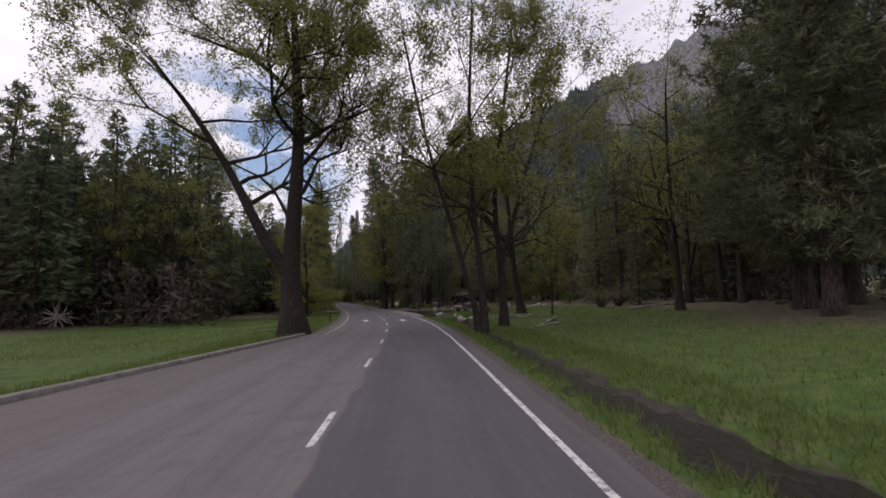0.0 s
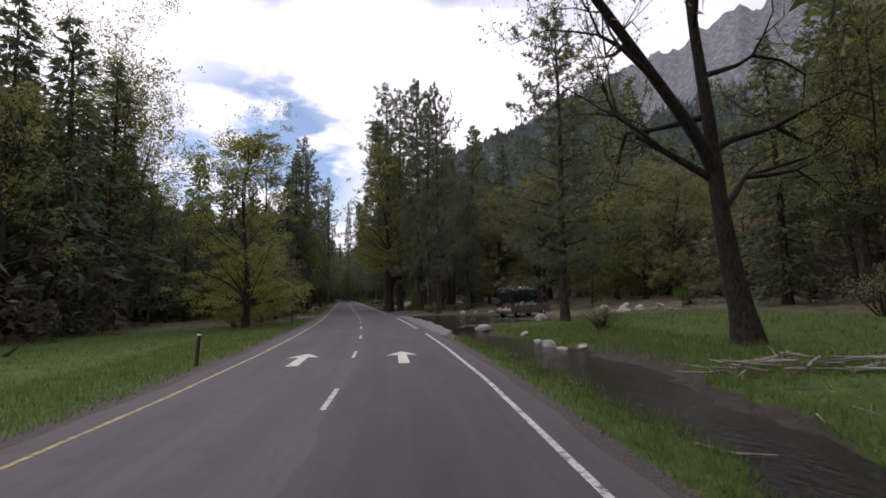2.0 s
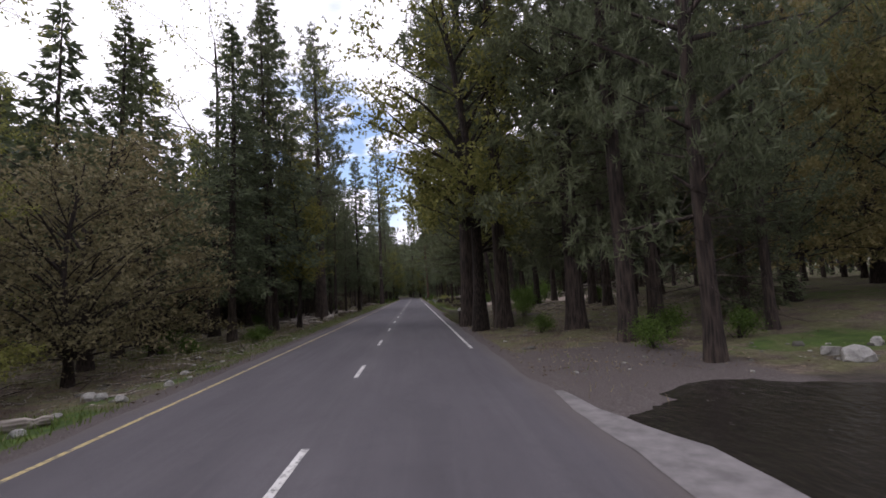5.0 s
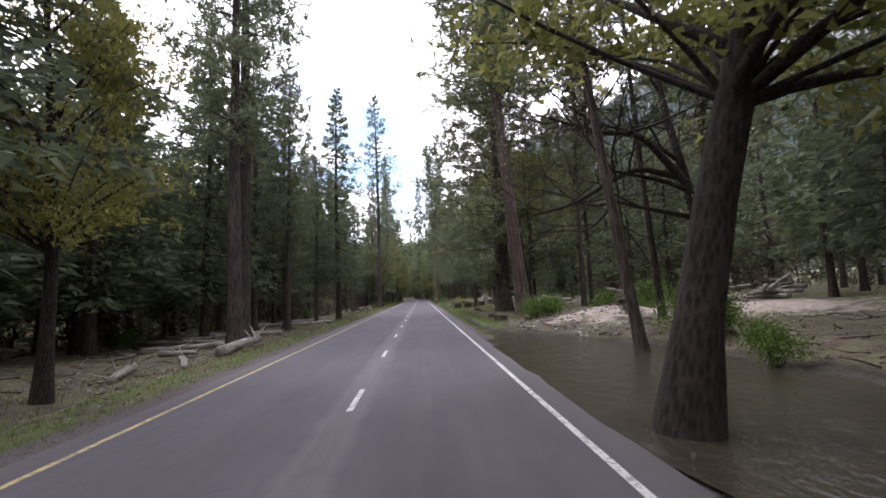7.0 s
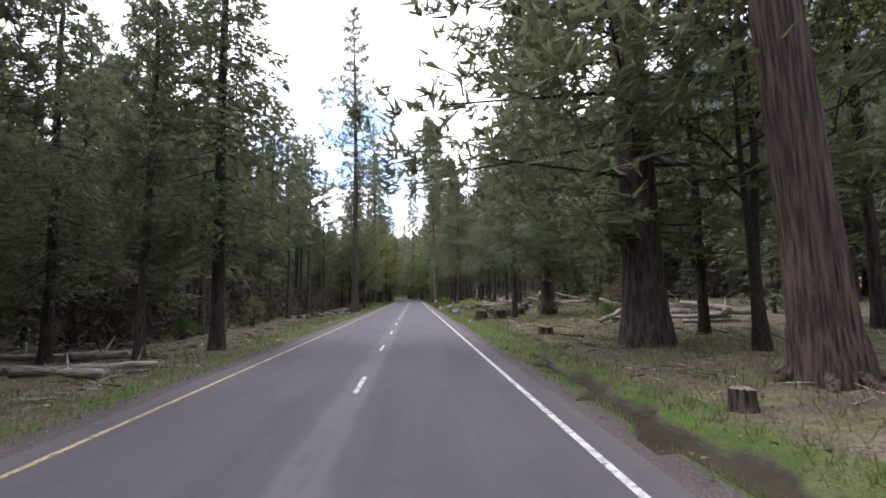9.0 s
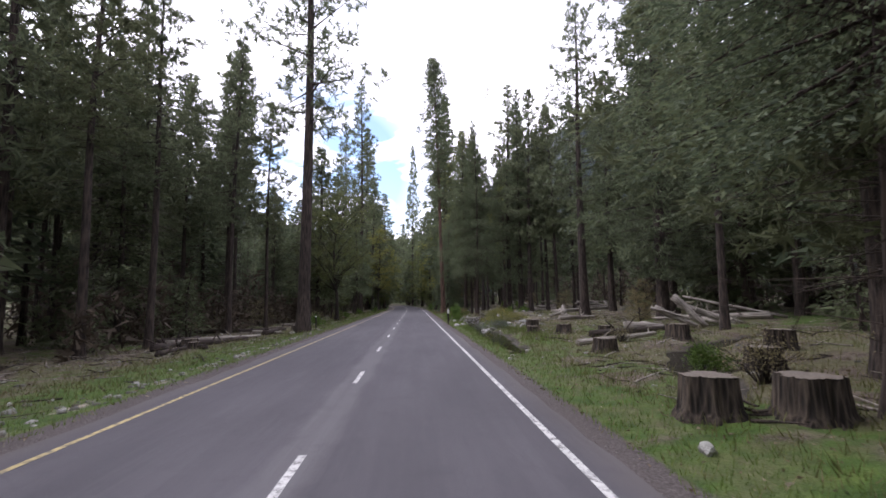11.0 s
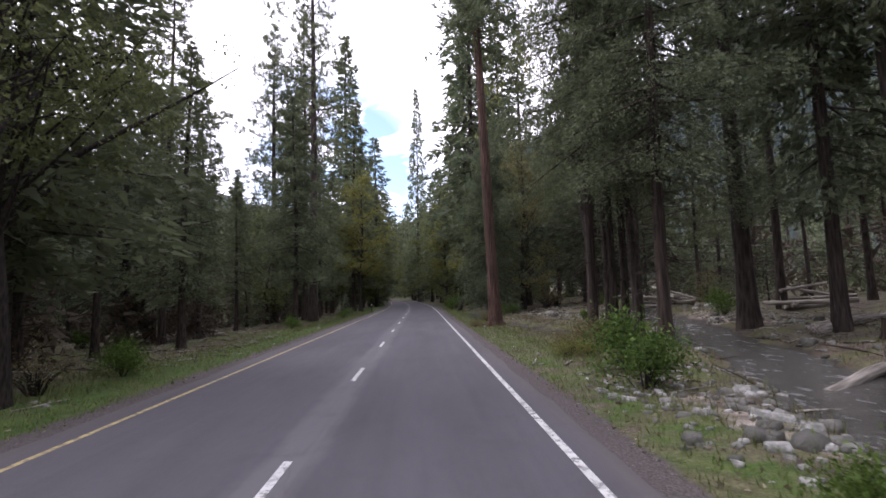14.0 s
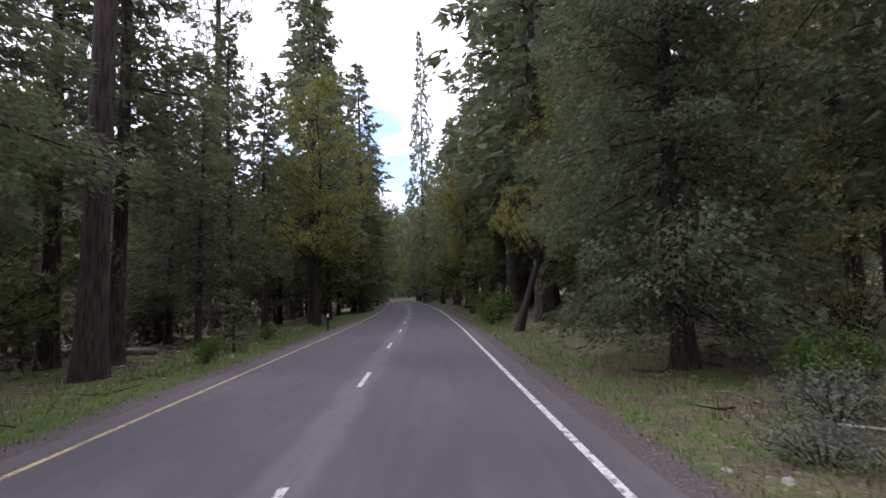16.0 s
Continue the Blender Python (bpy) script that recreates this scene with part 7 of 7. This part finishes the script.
# upturned root plate at the meadow's edge
def root_plate(x, y):
    rng = np.random.RandomState(3)
    ob = thing("root_plate", "upturned tree root with bleached radiating roots", "stump")
    hp, hm = Heap(), Heap()
    for k in range(34):
        az, L = rng.uniform(0, 6.28), rng.uniform(0.8, 2.0)
        u = np.array([math.cos(az), rng.normal(0, 0.25), math.sin(az)])
        m1 = u * L * 0.5 + rng.normal(0, 0.12, 3)
        hp.tube(np.array([[0, 0, 0], m1, u * L + rng.normal(0, 0.2, 3)]), [0.11, 0.06, 0.015], 5)
    part("roots", hp.mesh("roots", BARK_GREY), ob)
    hm.tube(np.array([[0, 0.1, 0], [0.4, 2.5, -0.5], [0.6, 5, -0.9]]), [0.55, 0.4, 0.3], 10, True)
    part("trunk", hm.mesh("trunk", BARK_OAK), ob)
    ob.matrix_basis = pose(x, y, gz(x, y) + 1.25, 0, 0, 30)


root_plate(-33.5, 63)

# shrubs
for k, x, y, h in (("shrub", 8.9, 129.6, 1.2), ("shrub", 9.8, 130.4, 1.3), ("shrub", 15.2, 129.0, 1.7), ("shrub", 17.4, 130.0, 1.8), ("shrub", 13.6, 130.6, 1.3), ("shrub", 8.7, 130.8, 1.1), ("shrub", 10.2, 131.5, 1.2),
                   ("shrub", 10.6, 114.6, 1.6), ("shrub", 12.0, 116.6, 1.5), ("shrub", 5.4, 200.2, 0.6), ("shrub", 5.5, 197.4, 0.65), ("shrub", 5.0, 201.8, 0.6), ("shrub", 6.5, 209.3, 1.2), ("shrub", 5.9, 207.6, 1.0),
                   ("shrub", 11.5, 203.2, 0.7), ("shrub", 12.2, 201.6, 0.6), ("dry_bush", 6.3, 213.0, 0.6), ("dry_bush", 7.3, 214.0, 0.75), ("dry_bush", 7.4, 212.6, 0.65), ("yellow_bush", 5.9, 212.4, 0.45), ("yellow_bush", 6.5, 212.2, 0.4), ("yellow_bush", 8.4, 195.4, 0.6), ("yellow_bush", 9.2, 196.2, 0.7), ("yellow_bush", 8.0, 191.6, 0.45), ("yellow_bush", 9.0, 192.1, 0.75), ("yellow_bush", 9.9, 192.6, 0.6), ("yellow_bush", 7.4, 193.0, 0.5), ("dry_bush", 4.75, 226.5, 0.34), ("dry_bush", 5.1, 225.9, 0.26), ("twiggy", 4.9, 226.8, 0.4), ("dry_bush", 6.0, 229.8, 0.55), ("dry_bush", 6.7, 231.8, 0.6), ("brush", 7.0, 234.9, 0.6), ("brush", 5.7, 233.6, 0.45),
                   ("brush", 6.1, 232.4, 0.4), ("shrub", 8.2, 236.6, 0.8), ("shrub", 9.0, 236.9, 0.7), ("twiggy", 12.9, 241.0, 1.7), ("twiggy", 14.6, 244.0, 1.8), 
                   ("shrub", 8.4, 87.0, 0.8), ("shrub", 9.6, 88.6, 0.9), ("shrub", 6.6, 92.8, 0.7), ("shrub", 11.2, 87.4, 0.8), ("shrub", -6.8, 98.5, 0.7), ("shrub", -7.6, 102.5, 0.8), ("shrub", -8.4, 95.0, 0.7),
                   ("brush", 5.9, 187.4, 0.5), ("brush", 7.2, 186.0, 0.5), ("shrub", -6.8, 196.0, 0.8), ("shrub", -7.6, 199.2, 0.9), ("shrub", -6.9, 212.5, 0.8), ("shrub", -8.0, 214, 0.9), ("twiggy", 8.6, 163.6, 1.0),
                   ("twiggy", -9.4, 208.0, 1.3), ("twiggy", -7.6, 210.4, 1.1), ("twiggy", 12.0, 163.0, 1.4), ("twiggy", 9.8, 52.2, 1.4), ("twiggy", -10.6, 75.8, 0.9), ("shrub", 8.9, 166.0, 0.8), ("shrub", -5.9, 244.8, 0.8),
                   ("shrub", -7.4, 232.0, 0.8), ("shrub", -6.6, 252.5, 0.8), ("shrub", 6.0, 259.0, 1.6), ("shrub", 5.4, 256.8, 1.2), ("twiggy", 23, 49, 2.2), ("twiggy", 20.5, 48.2, 2.0), ("twiggy", 33, 62, 2.0), ("shrub", 29, 70, 1.6)):
    put(k, x, y, h)
for k in range(26):
    r = np.random.RandomState(900 + k)
    y = r.uniform(95, 265)
    put("shrub" if k % 3 else "twiggy", (9 + r.uniform(0, 12)) * (1 if k % 2 else -1), y, r.uniform(0.5, 1.2))


# ---- ground cover, too small to count ----
def scatter(n, seed, d0, d1, y0, y1):
    rng = np.random.RandomState(seed)
    y = rng.uniform(y0, y1, n)
    x = cx(y) + rng.uniform(d0, d1, n)
    return rng, x, y


def grass_stuff(name, label, zones, mat, seed, lo, hi, wide, limit):
    hp = Heap()
    for k, (n, d0, d1, y0, y1) in enumerate(zones):
        rng, x, y = scatter(n, seed + k, d0, d1, y0, y1)
        g, w, p = cover(x, y)
        road_edge = (x - cx(y) < 0) & (x - cx(y) > np.interp(y, RY, LEFT) - 0.3)
        pick = ~road_edge & (g * (1 - w) * (1 - 0.7 * p) > limit * rng.uniform(0.5, 1.4, n)) & (w < 0.62)
        x, y = x[pick], y[pick]
        z = land(x, y)
        m = len(x)
        h = rng.uniform(lo, hi, m)
        az = rng.uniform(0, 6.28, m)
        u = np.stack([np.cos(az), np.sin(az), np.zeros(m)], -1)
        o = np.stack([x, y, z - 0.02], -1)
        tip = o + np.stack([rng.normal(0, 0.35, m) * h, rng.normal(0, 0.35, m) * h, h], -1)
        v = np.stack([o - u * wide, o + u * wide, tip], 1).reshape(-1, 3)
        hp.add(v, np.arange(3 * m).reshape(-1, 3))
    tagged(new(name, hp.mesh(name, mat, False)), label, "grass", kind="stuff")


grass_stuff("grass", "green grass along the verges and meadow", [(26000, 4.2, 8, 4, 62), (26000, -9, -4.4, 8, 84), (26000, 8, 22, 8, 66), (24000, -26, -9, 30, 84), (5000, 4.7, 7.5, 84, 122)],
            GRASS, 201, 0.07, 0.24, 0.013, 0.36)
grass_stuff("verge_grass", "short green grass on the verges", [(26000, 4.2, 6.2, 122, 262), (24000, -6.6, -4.4, 88, 262)],
            GRASS, 251, 0.05, 0.18, 0.010, 0.30)
grass_stuff("olive_grass", "olive and straw grass in the clearings", [(30000, 5.6, 11, 122, 240), (20000, 11, 18, 140, 230), (16000, -9, -6, 88, 262), (18000, -18, -9, 88, 260)],
            GRASS_OLIVE, 271, 0.07, 0.30, 0.011, 0.22)
grass_stuff("dry_grass", "dry straw-coloured grass stalks", [(9000, 4.2, 9, 60, 262), (9000, -9, -4.4, 60, 262), (16000, 7, 20, 100, 262), (14000, -20, -7, 84, 262)], DRYGRASS, 301, 0.05, 0.22, 0.009, 0.10)
grass_stuff("tall_grass", "taller wet grass tufts along the ditch", [(9000, 4.5, 7.6, 4, 62), (7000, 7, 12, 40, 56), (5000, -9, -5, 8, 60), (5000, 4.8, 8.5, 174, 198)], GRASS, 351, 0.16, 0.36, 0.012, 0.3)


def litter_stuff(name, label, mat, zones, seed, make):
    hp = Heap()
    for k, (n, d0, d1, y0, y1) in enumerate(zones):
        rng, x, y = scatter(n, seed + k, d0, d1, y0, y1)
        g, w, p = cover(x, y)
        lump = np.sin(x * 0.9 + 2 * np.sin(y * 0.5)) * np.cos(y * 0.8 + 1.5 * np.sin(x * 0.6))
        pick = (w < 0.5) & ((p < 0.45) | (mat is RUBBLE)) & (g * 0.8 < rng.uniform(0, 1, n)) & (lump > rng.uniform(-1.1, 0.5, n))
        for a, b, c in zip(x[pick], y[pick], land(x[pick], y[pick])):
            make(hp, rng, a, b, c)
    tagged(new(name, hp.mesh(name, mat, False)), label, "litter", kind="stuff")


def twig_at(hp, rng, x, y, z):
    L, az = rng.uniform(0.15, 1.1), rng.uniform(0, 6.28)
    u = np.array([math.cos(az), math.sin(az), rng.uniform(-0.05, 0.25)]) * L
    o = np.array([x, y, z + 0.02])
    hp.tube(np.array([o, o + u * 0.5 + rng.normal(0, 0.04, 3) * L, o + u]), np.array([0.022, 0.016, 0.006]) * rng.uniform(0.5, 1.7), 3)


ICO = np.array([(-0.9, -0.8, -0.6), (0.9, -0.75, -0.6), (0.85, 0.8, -0.6), (-0.85, 0.8, -0.6), (-0.62, -0.55, 0.6), (0.66, -0.45, 0.5), (0.5, 0.6, 0.68), (-0.55, 0.5, 0.52)])
ICF = np.array([(4, 5, 6), (4, 6, 7), (0, 1, 5), (0, 5, 4), (1, 2, 6), (1, 6, 5), (2, 3, 7), (2, 7, 6), (3, 0, 4), (3, 4, 7), (0, 3, 2), (0, 2, 1)])


def stone_at(hp, rng, x, y, z):
    s = rng.uniform(0.03, 0.11) * (1.6 if rng.uniform() < 0.08 else 1)
    p = ICO * rng.uniform(0.65, 1.3, (8, 3)) * np.array([s, s * rng.uniform(0.6, 1), s * 0.6])
    a = rng.uniform(0, 6.28)
    c, t = math.cos(a), math.sin(a)
    hp.add(np.stack([p[:, 0] * c - p[:, 1] * t + x, p[:, 0] * t + p[:, 1] * c + y, p[:, 2] + z + s * 0.1], -1), ICF)


litter_stuff("twigs", "scattered dead twigs and sticks", BARK_GREY, [(5200, 6.2, 22, 100, 262), (5200, -22, -6.0, 84, 262), (700, 5, 9, 28, 48), (300, -9, -5, 60, 100)], 401, twig_at)
litter_stuff("dark_twigs", "dark bark pieces and rotten sticks", BARK_PINE, [(2600, 6.0, 18, 100, 262), (2600, -18, -5.6, 84, 262)], 431, twig_at)
litter_stuff("pebbles", "scattered pale stones and chips", RUBBLE, [(1600, 4.6, 13, 84, 262), (1500, -7.5, -4.9, 80, 262), (700, 8, 14, 193, 206), (900, 5, 8.5, 200, 210), (1200, 10, 20, 205, 232), (1200, -14, -6.5, 120, 262), (700, -5.7, -4.9, 160, 186), (500, 8, 25, 70, 86), (1000, 6, 15, 119, 128)], 461, stone_at)


def rock_at(hp, rng, x, y, z):
    s = rng.uniform(0.07, 0.20) * (1.7 if rng.uniform() < 0.12 else 1)
    p = ICO * rng.uniform(0.65, 1.35, (8, 3)) * np.array([s, s * rng.uniform(0.6, 1), s * 0.7])
    a = rng.uniform(0, 6.28)
    k, t = math.cos(a), math.sin(a)
    hp.add(np.stack([p[:, 0] * k - p[:, 1] * t + x, p[:, 0] * t + p[:, 1] * k + y, p[:, 2] + z + s * 0.15], -1), ICF)


litter_stuff("creek_stones", "pale stones and rubble along the creek", RUBBLE, [(520, 9.5, 17, 214, 234), (360, 5.6, 9.5, 194, 207), (110, 9, 15, 193, 212), (230, 6.7, 10.5, 185, 195), (260, 12, 24, 195, 240), (160, 5.5, 8, 45, 62), (240, 10, 24, 60, 70), (60, 7, 11, 117, 121)], 491, rock_at)


def leaf_stuff(zones, seed):
    hp = Heap()
    for k, (n, d0, d1, y0, y1) in enumerate(zones):
        rng, x, y = scatter(n, seed + k, d0, d1, y0, y1)
        g, w, p = cover(x, y)
        pick = (w < 0.5) & (g * 0.75 < rng.uniform(0, 1, n)) & (x - cx(y) > np.where(x < cx(y), -99, 4.1))
        x, y = x[pick], y[pick]
        at = np.stack([x, y, land(x, y) + rng.uniform(0.01, 0.05, len(x))], -1)
        hp.needles(rng, at, rng.normal(0, 1, at.shape) * np.array([1, 1, 0.3]), rng.uniform(0.03, 0.085, len(x)), 0.5)
    tagged(new("leaf_litter", hp.mesh("leaf_litter", LEAVES, False)), "fallen leaves, bark chips and needles on the ground", "litter", kind="stuff")


leaf_stuff([(26000, 4.2, 10, 84, 262), (24000, -10, -4.2, 84, 262), (14000, 10, 22, 100, 262), (10000, -22, -10, 100, 262), (5000, 5, 12, 28, 70), (3000, 18, 30, 16, 34), (3000, 8, 26, 64, 92)], 521)
